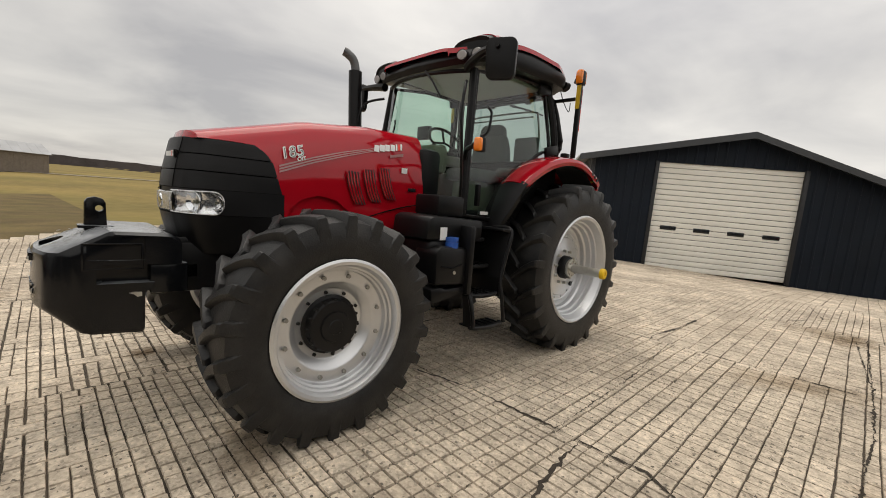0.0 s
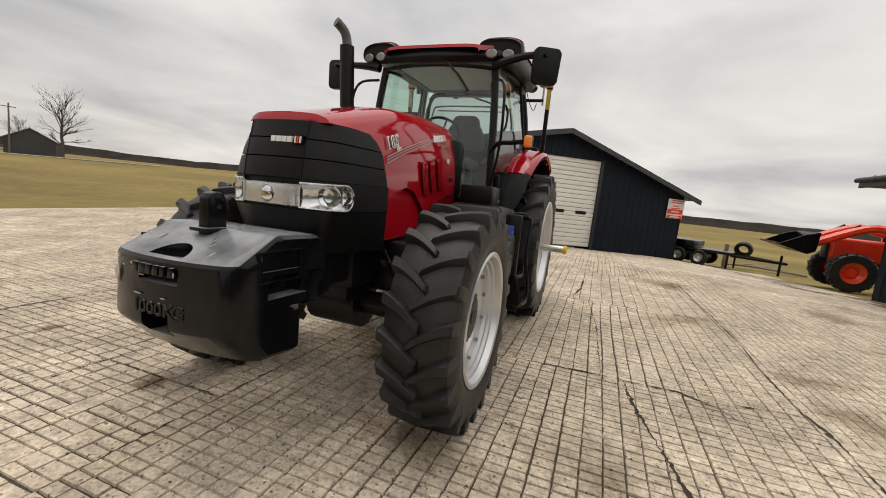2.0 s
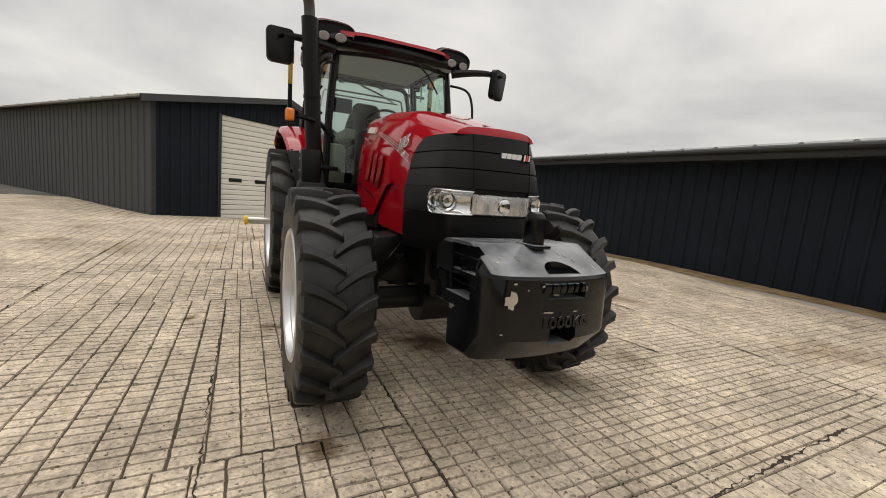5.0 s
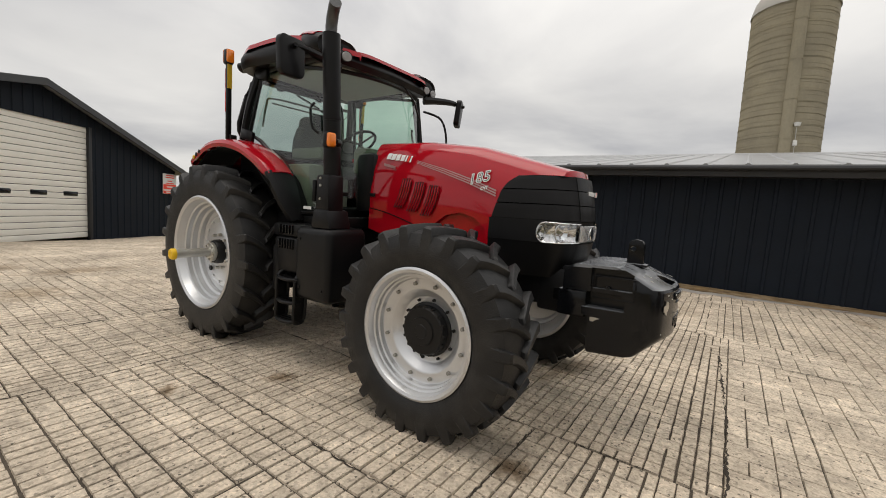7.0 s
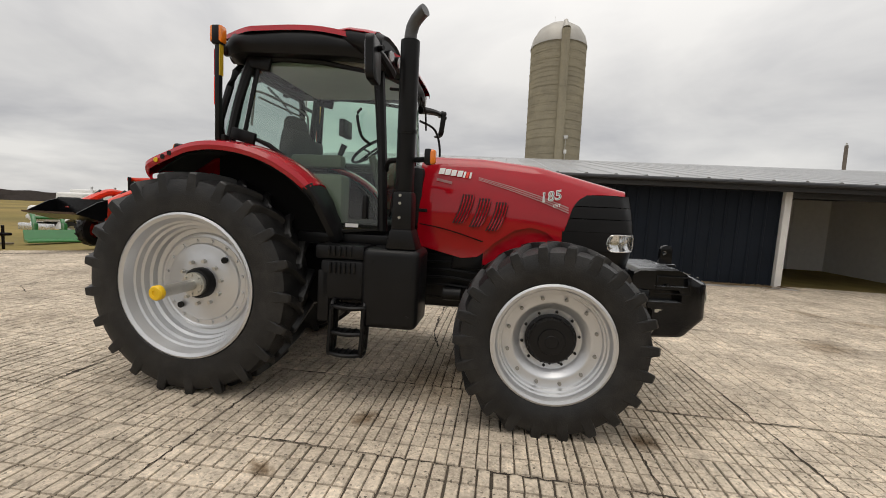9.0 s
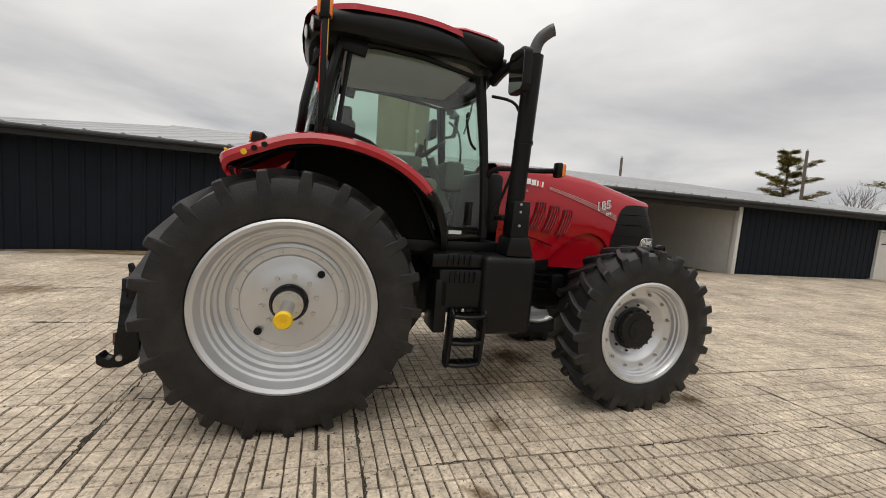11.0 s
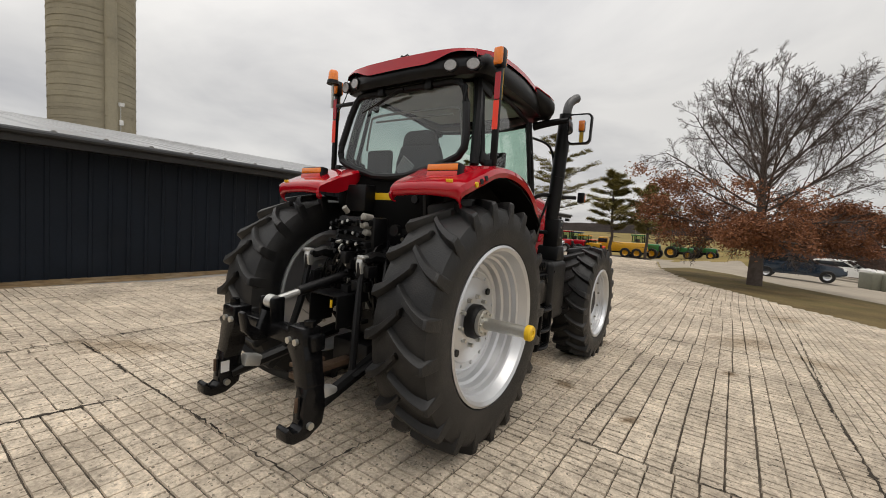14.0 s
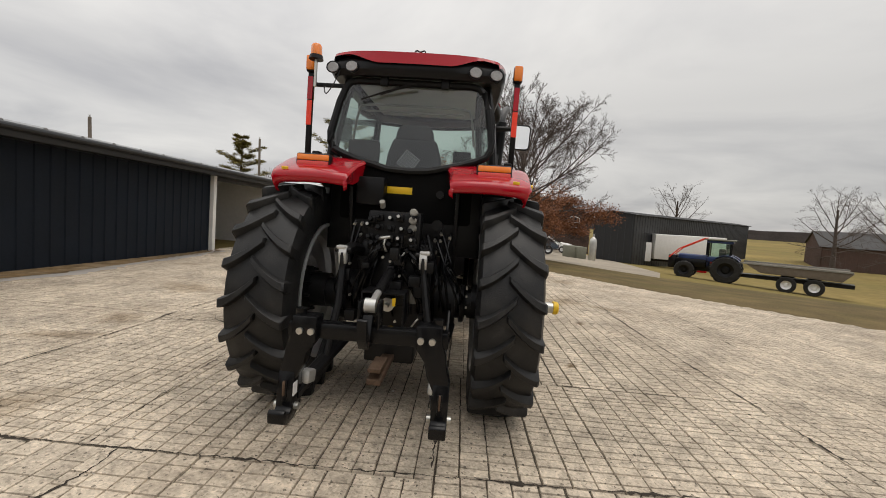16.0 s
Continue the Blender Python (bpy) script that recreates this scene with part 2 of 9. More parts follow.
AMBER = mat("amber_lens", (0.85, 0.22, 0.015), 0.2, var=0.1, fine=300, bump=0.2, coat=0.6)
REDLENS = mat("red_lens", (0.62, 0.03, 0.015), 0.2, var=0.1, fine=300, bump=0.2, coat=0.6)
REDREFLECT = mat("red_reflective_tape", (0.85, 0.05, 0.02), 0.35, var=0.1)
YELLOW = mat("yellow_plastic", (0.80, 0.50, 0.01), 0.45, var=0.08)
YELLOWTAPE = mat("yellow_tape", (0.55, 0.36, 0.02), 0.45, var=0.15)
BLUECAP = mat("blue_plastic", (0.02, 0.09, 0.38), 0.42, var=0.08)
WHITE = mat("white_paint", (0.74, 0.73, 0.70), 0.5, var=0.06)
STICKER = mat("sticker_white", (0.78, 0.78, 0.77), 0.4, var=0.03, bump=0)
GREYDECAL = mat("grey_decal", (0.40, 0.20, 0.20), 0.35, var=0.1, bump=0, coat=0.5)
SEATCLOTH = mat("dark_seat_cloth", (0.085, 0.083, 0.082), 0.9, var=0.2, fine=400, bump=0.3)
CABTRIM = mat("grey_cab_trim", (0.19, 0.19, 0.145), 0.7, var=0.15)
CABLIGHT = mat("beige_cab_trim", (0.26, 0.25, 0.22), 0.75, var=0.12)
HEADLINER = mat("pale_headliner", (0.52, 0.52, 0.49), 0.85, var=0.06, fine=300)
LOUVRE = mat("dark_slot_backing", (0.035, 0.0015, 0.002), 0.6, var=0.2)
LAMPGLASS = mat("lamp_glass_grey", (0.42, 0.42, 0.42), 0.2, metal=0.4, var=0.15, scale=30, fine=60, bump=0.6)
FENDERIN = mat("fender_lining", (0.0035, 0.0034, 0.0033), 0.8, var=0.3, spec=0.12)
CABGLASS = glass("tinted_cab_glass", (0.70, 0.85, 0.77))
REARGLASS = glass("dark_rear_glass", (0.60, 0.65, 0.65))
LENS = glass("clear_lens", (0.93, 0.94, 0.95))
MIRROR = mat("mirror_silver", (0.85, 0.86, 0.87), 0.03, metal=1.0, var=0.0, bump=0.0, rvar=0)

SLAB = concrete("yard_concrete", (0.556, 0.473, 0.371))
JOINT = mat("dirty_joint", (0.075, 0.062, 0.048), 0.95, var=0.6, scale=2.5, fine=60, bump=0.5, spec=0.2)
CRACK = mat("dark_crack", (0.05, 0.042, 0.034), 0.97, var=0.4, spec=0.1)
GRASS = mat("winter_grass", (0.225, 0.168, 0.062), 0.95, var=0.45, scale=0.06, fine=1.6, bump=0.0, dirt=(0.12, 0.115, 0.038), dirt_amount=0.75, spec=0.1)
TURF = mat("rough_turf", (0.135, 0.10, 0.048), 0.95, var=0.45, scale=0.9, fine=22, bump=0.8, dirt=(0.09, 0.085, 0.03), dirt_amount=0.6, spec=0.1)
LITTER = mat("dead_grass_and_leaves", (0.20, 0.135, 0.07), 0.95, var=0.6, scale=5, fine=60, bump=1.0, dirt=(0.36, 0.29, 0.20), dirt_amount=0.9, spec=0.1)
ASPHALT = mat("grey_asphalt", (0.33, 0.285, 0.225), 0.92, var=0.25, scale=0.5, fine=30, bump=0.4, dirt=(0.30, 0.27, 0.22), dirt_amount=0.5, spec=0.25)
DRIVE = mat("grey_gravel", (0.135, 0.128, 0.12), 0.92, var=0.3, scale=0.5, fine=30, bump=0.4, dirt=(0.20, 0.18, 0.155), dirt_amount=0.5, spec=0.2)
SIDING = mat("dark_blue_grey_siding", (0.0105, 0.0145, 0.0215), 0.62, var=0.25, scale=1.2, fine=30, bump=0.1, dirt=(0.020, 0.023, 0.027), dirt_amount=0.3, spec=0.14)
SIDINGGREY = mat("grey_siding", (0.045, 0.048, 0.052), 0.6, var=0.2, scale=1.0, fine=30, bump=0.1)
FASCIA = mat("black_fascia", (0.016, 0.017, 0.019), 0.5, var=0.25, scale=2)
TINROOF = mat("galvanised_roof", (0.36, 0.365, 0.37), 0.42, metal=0.35, var=0.14, scale=0.7, fine=12, bump=0.05, dirt=(0.21, 0.21, 0.21), dirt_amount=0.5)
RUSTYTIN = mat("rusty_tin_roof", (0.36, 0.31, 0.28), 0.6, var=0.3, scale=0.4, fine=5, bump=0.05, dirt=(0.20, 0.10, 0.06), dirt_amount=0.7)
GARAGE = mat("cream_garage_door", (0.80, 0.78, 0.71), 0.5, var=0.06, scale=1.0, bump=0.05)
SILOCON = mat("silo_concrete", (0.31, 0.275, 0.195), 0.9, var=0.14, scale=0.35, fine=6, bump=0.2, dirt=(0.15, 0.135, 0.105), dirt_amount=0.6)
SILODOME = mat("silo_dome_metal", (0.42, 0.40, 0.36), 0.5, metal=0.3, var=0.15, scale=0.6)
BARK = mat("tree_bark", (0.10, 0.082, 0.072), 0.95, var=0.35, scale=8, bump=0.5, spec=0.1)
PINELEAF = leafy("pine_needles", (0.15, 0.14, 0.045), (0.31, 0.255, 0.075))
OAKLEAF = leafy("brown_oak_leaves", (0.19, 0.072, 0.03), (0.32, 0.135, 0.06))
FARWOOD = mat("far_woods", (0.085, 0.075, 0.075), 1.0, var=0.35, scale=0.05, fine=0.8, bump=0.0, spec=0.0)
BRICKRED = mat("far_brick", (0.085, 0.052, 0.042), 0.9, var=0.2, scale=3)
ROOFDARK = mat("dark_shingles", (0.05, 0.048, 0.047), 0.9, var=0.2, scale=3)
ORANGE = mat("orange_paint", (0.74, 0.045, 0.014), 0.3, var=0.05, coat=0.6, bump=0)
GREEN = mat("green_paint", (0.02, 0.16, 0.035), 0.35, var=0.08, coat=0.4, bump=0)
YPAINT = mat("yellow_machine_paint", (0.62, 0.32, 0.01), 0.4, var=0.12, coat=0.3, bump=0)
BLUEP = mat("blue_paint", (0.006, 0.028, 0.12), 0.35, var=0.08, coat=0.4, bump=0)
TEAL = mat("teal_car_paint", (0.006, 0.018, 0.034), 0.25, var=0.05, coat=0.8, bump=0)
DARKGLASS = mat("dark_vehicle_glass", (0.012, 0.014, 0.016), 0.06, var=0.0, bump=0, rvar=0)
WOODPOLE = mat("weathered_wood", (0.17, 0.14, 0.11), 0.9, var=0.25, scale=5)


# ---- mesh helpers ----
def part(name, bm, material, parent=None, label="", smooth=True, kind=""):
    """Links a bmesh as one mesh object under a thing or a part."""
    me = bpy.data.meshes.new(name)
    bmesh.ops.recalc_face_normals(bm, faces=bm.faces)
    bm.to_mesh(me)
    bm.free()
    me.materials.append(material)
    if smooth:
        me.shade_smooth()
        me.set_sharp_from_angle(angle=radians(35))
    ob = new(name, me)
    ob.parent = parent
    return tagged(ob, label=label, kind=kind)


def raw(name, verts, faces, material, parent=None, label="", kind="", smooth=False):
    me = bpy.data.meshes.new(name)
    me.from_pydata(verts, [], faces)
    me.update()
    me.materials.append(material)
    if smooth:
        me.shade_smooth()
        me.set_sharp_from_angle(angle=radians(40))
    ob = new(name, me)
    ob.parent = parent
    return tagged(ob, label=label, kind=kind)


def thing(name, label, category, place=(0, 0, 0), turn=0, group="", kind=""):
    ob = new(name)
    ob.empty_display_size = 0.2
    ob.matrix_basis = pose(*place, 0, 0, turn)
    return tagged(ob, label, category, group, kind)


def box(bm, c, size, bevel=0.0, m=None, seg=2):
    """A box about c; bevelled; m turns it about c first."""
    r = bmesh.ops.create_cube(bm, size=1.0)
    vs = r["verts"]
    bmesh.ops.scale(bm, vec=size, verts=vs)
    if bevel:
        es = list({e for v in vs for e in v.link_edges})
        b = bmesh.ops.bevel(bm, geom=es, offset=bevel, segments=seg, affect="EDGES", profile=0.5)
        vs = list({v for f in b["faces"] for v in f.verts} | {v for v in vs if v.is_valid})
    if m is not None:
        bmesh.ops.transform(bm, matrix=m, verts=vs)
    bmesh.ops.translate(bm, vec=c, verts=vs)
    return bm


def cyl(bm, p0, p1, r0, r1=None, seg=16, caps=True):
    p0, p1 = Vector(p0), Vector(p1)
    d = p1 - p0
    q = Vector((0, 0, 1)).rotation_difference(d.normalized()).to_matrix().to_4x4()
    bmesh.ops.create_cone(bm, cap_ends=caps, segments=seg, radius1=r0, radius2=r0 if r1 is None else r1, depth=d.length, matrix=Matrix.Translation((p0 + p1) / 2) @ q)
    return bm


def tube(bm, pts, r, seg=8):
    """A round bar or hose along points, with r one radius or one for each point."""
    pts = [Vector(p) for p in pts]
    rs = r if isinstance(r, (list, tuple)) else [r] * len(pts)
    rings, ref = [], Vector((0.13, 0.31, 0.94))
    for i, p in enumerate(pts):
        d = (pts[min(i + 1, len(pts) - 1)] - pts[max(i - 1, 0)]).normalized()
        u = d.cross(ref)
        if u.length < 0.05:
            u = d.cross(Vector((1, 0, 0)))
        u.normalize()
        w = d.cross(u)
        rings.append([bm.verts.new(p + rs[i] * (math.cos(a) * u + math.sin(a) * w)) for a in [2 * math.pi * k / seg for k in range(seg)]])
    for a, b in zip(rings, rings[1:]):
        for k in range(seg):
            bm.faces.new((a[k], a[(k + 1) % seg], b[(k + 1) % seg], b[k]))
    bm.faces.new(rings[0][::-1])
    bm.faces.new(rings[-1])
    return bm


def smooth_path(pts, n=6):
    """Points along a rounded line through the given ones."""
    pts = [Vector(p) for p in pts]
    out = []
    for i in range(len(pts) - 1):
        a, b, c, d = pts[max(i - 1, 0)], pts[i], pts[i + 1], pts[min(i + 2, len(pts) - 1)]
        for k in range(n):
            t = k / n
            out.append(0.5 * ((2 * b) + (c - a) * t + (2 * a - 5 * b + 4 * c - d) * t * t + (3 * b - a - 3 * c + d) * t**3))
    return out + [pts[-1]]


def flowing(pts, n):
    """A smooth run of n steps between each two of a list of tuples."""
    out = []
    for i in range(len(pts) - 1):
        p0, p1, p2, p3 = (np.array(pts[max(0, min(len(pts) - 1, i + k))]) for k in (-1, 0, 1, 2))
        for j in range(n):
            t = j / n
            out.append(tuple(0.5 * (2 * p1 + (p2 - p0) * t + (2 * p0 - 5 * p1 + 4 * p2 - p3) * t * t + (3 * p1 - p0 - 3 * p2 + p3) * t ** 3)))
    return out + [tuple(pts[-1])]


def prism(bm, poly, axis, lo, hi, bevel=0.0, seg=2):
    """A plate: a polygon in the two other axes, from lo to hi along axis."""
    def at(p, h):
        v = list(p)
        v.insert("xyz".index(axis), h)
        return v
    a = [bm.verts.new(at(p, lo)) for p in poly]
    b = [bm.verts.new(at(p, hi)) for p in poly]
    fs = [bm.faces.new(a), bm.faces.new(b[::-1])]
    n = len(poly)
    for i in range(n):
        fs.append(bm.faces.new((a[i], b[i], b[(i + 1) % n], a[(i + 1) % n])))
    bmesh.ops.recalc_face_normals(bm, faces=fs)
    if bevel:
        es = list({e for f in fs for e in f.edges})
        bmesh.ops.bevel(bm, geom=es, offset=bevel, segments=seg, affect="EDGES", profile=0.5)
    return bm


def grid(bm, rows, close=False):
    """A skin over rows of points, all of one length."""
    vs = [[bm.verts.new(p) for p in row] for row in rows]
    for a, b in zip(vs, vs[1:]):
        n = len(a)
        for i in range(n if close else n - 1):
            q = (a[i], a[(i + 1) % n], b[(i + 1) % n], b[i])
            if len({tuple(v.co) for v in q}) == 4:
                bm.faces.new(q)
    return bm


def thick(bm, t):
    """Gives a skin thickness."""
    bmesh.ops.recalc_face_normals(bm, faces=bm.faces)
    bm.normal_update()
    outer = list(bm.faces)
    rim = [e for e in bm.edges if e.is_boundary]
    inner = {v: bm.verts.new(v.co - v.normal * t) for v in list(bm.verts)}
    for f in outer:
        bm.faces.new([inner[v] for v in reversed(f.verts)])
    for e in rim:
        a, b = e.verts
        bm.faces.new((a, b, inner[b], inner[a]))
    return bm


def lathe(bm, profile, seg=48, y=0.0):
    """Turns a profile of (radius, offset along y) about the y axis."""
    rings = [[bm.verts.new((r * math.sin(a), y + o, r * math.cos(a))) for a in [2 * math.pi * k / seg for k in range(seg)]] if r > 1e-5 else None for r, o in profile]
    tips = [bm.verts.new((0, y + o, 0)) if r <= 1e-5 else None for r, o in profile]
    for i in range(len(profile) - 1):
        a, b = rings[i], rings[i + 1]
        for k in range(seg):
            j = (k + 1) % seg
            if a and b:
                bm.faces.new((a[k], a[j], b[j], b[k]))
            elif a:
                bm.faces.new((a[k], a[j], tips[i + 1]))
            elif b:
                bm.faces.new((tips[i], b[j], b[k]))
    return bm


def mirrored(bm):
    """The same shape on the other side of the tractor's middle."""
    bmesh.ops.scale(bm, vec=(1, -1, 1), verts=bm.verts)
    bmesh.ops.reverse_faces(bm, faces=bm.faces)
    return bm


def B():
    return bmesh.new()


def text_part(body, size, material, parent, m, depth=0.002, name="lettering", label="", shear=0.0, space=1.0, fat=0.022):
    cu = bpy.data.curves.new(name, "FONT")
    cu.offset = size * fat
    cu.body, cu.size, cu.extrude, cu.shear, cu.align_x, cu.space_character = body, size, depth, shear, "LEFT", space
    tmp = bpy.data.objects.new(name, cu)
    scene.collection.objects.link(tmp)
    dg = bpy.context.evaluated_depsgraph_get()
    me = bpy.data.meshes.new_from_object(tmp.evaluated_get(dg))
    bpy.data.objects.remove(tmp)
    bpy.data.curves.remove(cu)
    me.transform(m)
    me.materials.clear()
    me.materials.append(material)
    ob = new(name, me)
    ob.parent = parent
    return tagged(ob, label=label)


def sstep(a, b, x):
    t = min(1.0, max(0.0, (x - a) / (b - a)))
    return t * t * (3 - 2 * t)


def height(x, y):
    """The lie of the land: a gently tilted yard, falling away to the east and the north-west, rising to the south-west."""
    p = -0.0138 * max(-20.0, min(x, 40.0)) + 0.0147 * max(-20.0, min(y, 14.0))
    e = -0.022 * max(0.0, min(x, 80) - 14) * sstep(4, -6, y)
    w = 1.5 * math.exp(-(((x + 72) / 40) ** 2 + ((y + 66) / 36) ** 2))
    s = -0.055 * max(0.0, min(-y, 22) - 5) * sstep(6, 16, x)
    f = -0.062 * max(0.0, min(x, 56) - 28) * sstep(-5, 4, y)
    b = -0.07 * max(0.0, min(-x, 34) - 6.5) * sstep(-8, 2, y) - 0.025 * max(0.0, min(-x, 7.6) - 1.0) * sstep(4, 8, y)
    return p + e + w + b + s + f


# the yard leans by under a degree, and what stands on it leans with it
LEAN = Vector((-0.0138, 0.0147, 1)).rotation_difference(Vector((0, 0, 1))).to_matrix().to_4x4()


# ---- ground ----
def polar(az, d, cx=0.0, cy=0.0):
    a = radians(az)
    return cx - math.sin(a) * d, cy + math.cos(a) * d


def spread(lo, hi, near, far):
    """Coordinates that stand close together near the yard and wide apart far off."""
    out, v, step = [0.0], 0.0, near
    while v < hi:
        step = near if v < 30 else step * 1.22
        v += min(step, far)
        out.append(v)
    v, step = 0.0, near
    while v > lo:
        step = near if v > -30 else step * 1.22
        v -= min(step, far)
        out.insert(0, v)
    return out


def in_poly(x, y, poly):
    c = False
    for (x0, y0), (x1, y1) in zip(poly, poly[1:] + poly[:1]):
        if (y0 > y) != (y1 > y) and x < (x1 - x0) * (y - y0) / (y1 - y0) + x0:
            c = not c
    return c


def land():
    xs, ys = spread(-1600, 1600, 2.0, 160), spread(-1600, 1600, 2.0, 160)
    verts = [(x, y, height(x, y) - 0.045) for y in ys for x in xs]
    n = len(xs)
    faces = [(j * n + i, j * n + i + 1, (j + 1) * n + i + 1, (j + 1) * n + i) for j in range(len(ys) - 1) for i in range(n - 1)]
    raw("ground", verts, faces, GRASS, label="winter field of tan and dull green grass reaching the horizon", kind="structure", smooth=True)


land()
YARD = [(-15, 8.3), (-15, -9.0), (-11.5, -12.4), (2.5, -12.8), (5.0, -9.3), (8.0, -6.5), (11.5, -3.9), (16, -1.2), (22, 0.6), (60, 6.5), (60, 16), (27.3, 16), (27.3, 8.3)]


def sheet(name, poly, material, label, step=1.0, lift=0.0, kind="structure"):
    """A flat piece of ground of any outline that follows the lie of the land."""
    xs = [p[0] for p in poly]
    ys = [p[1] for p in poly]
    bm = B()
    f = bm.faces.new([bm.verts.new((x, y, 0)) for x, y in poly])
    n = int((max(xs) - min(xs)) / step)
    for i in range(1, n):
        bmesh.ops.bisect_plane(bm, geom=list(bm.verts) + list(bm.edges) + list(bm.faces), plane_co=(min(xs) + i * (max(xs) - min(xs)) / n, 0, 0), plane_no=(1, 0, 0))
    n = int((max(ys) - min(ys)) / step)
    for i in range(1, n):
        bmesh.ops.bisect_plane(bm, geom=list(bm.verts) + list(bm.edges) + list(bm.faces), plane_co=(0, min(ys) + i * (max(ys) - min(ys)) / n, 0), plane_no=(0, 1, 0))
    for v in bm.verts:
        v.co.z = height(v.co.x, v.co.y) + lift
    for f in bm.faces:
        if f.normal.z < 0:
            f.normal_flip()
    me = bpy.data.meshes.new(name)
    bm.to_mesh(me)
    bm.free()
    me.materials.append(material)
    return tagged(new(name, me), label, kind=kind)


pavement = sheet("pavement", YARD, JOINT, "grooved concrete farmyard slabs with dark dirty joints and cracks", step=2.0, lift=-0.012)
sheet("drive", [(-15, -9.5), (-13.2, -12.3), (-45, -37), (-90, -68), (-91, -63), (-48, -32), (-24, -13.5), (-15.5, -7.0)], DRIVE, "grey gravel drive climbing past the barn", step=4.0, lift=-0.006)
sheet("grass_verge", [(2.5, -12.85), (5.0, -9.35), (8.0, -6.55), (11.5, -3.95), (16, -1.25), (22, 0.55), (26, -0.5), (25, -2.6), (20, -4.6), (17.5, -7.0), (15.8, -9.6), (15, -14), (12, -22), (4, -30)], TURF, "strip of brown turf between yard and road", step=1.5, lift=-0.01)
sheet("litter_strip", [(-8.0, 7.8), (-6.2, 7.45), (-5, 7.62), (-3.4, 7.3), (-2, 7.5), (1, 7.32), (2.5, 7.55), (4, 7.35), (6, 7.45), (8, 7.7), (9.6, 7.75), (9.6, 8.1), (6, 8.14), (-8.0, 8.3)], LITTER, "strip of dead grass and leaves along the shed wall", step=1.0, lift=0.012)
sheet("far_lane", [polar(a, 81 + 0.1 * (a - 150), 4.6, 2.9) for a in range(146, 205, 4)] + [polar(a, 85 + 0.1 * (a - 150), 4.6, 2.9) for a in range(202, 143, -4)], ASPHALT, "pale gravel lane crossing the field", step=4.0, lift=0.03)
sheet("road", [(22.2, 0.5), (26, -0.5), (25, -2.7), (20, -4.7), (17.6, -7.1), (16.0, -9.7), (22, -12.5), (30, -14), (44, -16), (60, -10), (60, 6.4)], ASPHALT, "pale worn concrete drive and car park", step=3.0, lift=-0.02)


# ---- buildings ----
SOIL = mat("washed_brown_dirt", (0.17, 0.12, 0.07), 0.95, var=0.45, scale=3, fine=60, bump=0.6, dirt=(0.33, 0.27, 0.19), dirt_amount=0.7, spec=0.1)
LITTER = leafy("dead_leaves", (0.10, 0.065, 0.035), (0.24, 0.17, 0.09))
# darkens the concrete past the dirt strip: dirt with the eave's shade painted in
DIRTSHADE = glass("dirt_and_shade_film", (0.72, 0.66, 0.58), 0.7)


def ribbed_wall(name, x0, y0, x1, y1, z0, z1, material, parent=None, pitch=0.3, label="", top=None, depth=0.025, kind=""):
    """A sheet-metal wall with upright ribs from (x0, y0) to (x1, y1); top gives its upper edge by distance along it."""
    d = Vector((x1 - x0, y1 - y0, 0))
    ln = d.length
    d.normalize()
    nrm = Vector((d.y, -d.x, 0))
    n = max(1, int(ln / pitch))
    us, offs = [], []
    for i in range(n):
        u = i * ln / n
        w = ln / n
        for k, o in ((0.0, 0), (0.72, 0), (0.78, 1), (0.94, 1)):
            us.append(u + k * w)
            offs.append(o * depth)
    us.append(ln)
    offs.append(0)
    verts = []
    for u, o in zip(us, offs):
        p = Vector((x0, y0, 0)) + d * u + nrm * o
        zt = top(u) if top else z1
        q = Vector((x0, y0, 0)) + d * u - nrm * 0.12
        verts += [(p.x, p.y, z0), (p.x, p.y, zt), (q.x, q.y, zt), (q.x, q.y, z0)]
    faces = []
    for i in range(len(us) - 1):
        a, b = 4 * i, 4 * i + 4
        faces += [(a, b, b + 1, a + 1), (a + 1, b + 1, b + 2, a + 2), (a + 3, a + 2, b + 2, b + 3)]
    faces += [(0, 1, 2, 3), tuple(len(verts) - 4 + k for k in (3, 2, 1, 0))]
    return raw(name, verts, faces, material, parent, label, kind)


def slope_roof(name, corners, material, parent, ribs=0.6, t=0.06, h=0.03):
    """A ribbed sheet roof over corners a, b (eave) and c, d (ridge)."""
    a, b, c, d = [Vector(p) for p in corners]
    n = max(2, int((b - a).length / ribs))
    up = (b - a).cross(d - a).normalized()
    up = up if up.z > 0 else -up
    verts, prof = [], ((0, 0), (0.86, 0), (0.9, 1), (0.96, 1))
    ts = [((i + k) / n, o) for i in range(n) for k, o in prof] + [(1, 0)]
    for s, o in ts:
        e, r = a.lerp(b, s) + up * o * h, d.lerp(c, s) + up * o * h
        verts += [e, r, r - up * (t + o * h), e - up * (t + o * h)]
    faces = []
    for i in range(len(ts) - 1):
        p, q = 4 * i, 4 * i + 4
        faces += [(p, q, q + 1, p + 1), (p + 3, p + 2, q + 2, q + 3), (p, p + 3, q + 3, q), (p + 1, q + 1, q + 2, p + 2)]
    faces += [(0, 1, 2, 3), tuple(len(verts) - 4 + k for k in (3, 2, 1, 0))]
    return raw(name, [tuple(v) for v in verts], faces, material, parent)


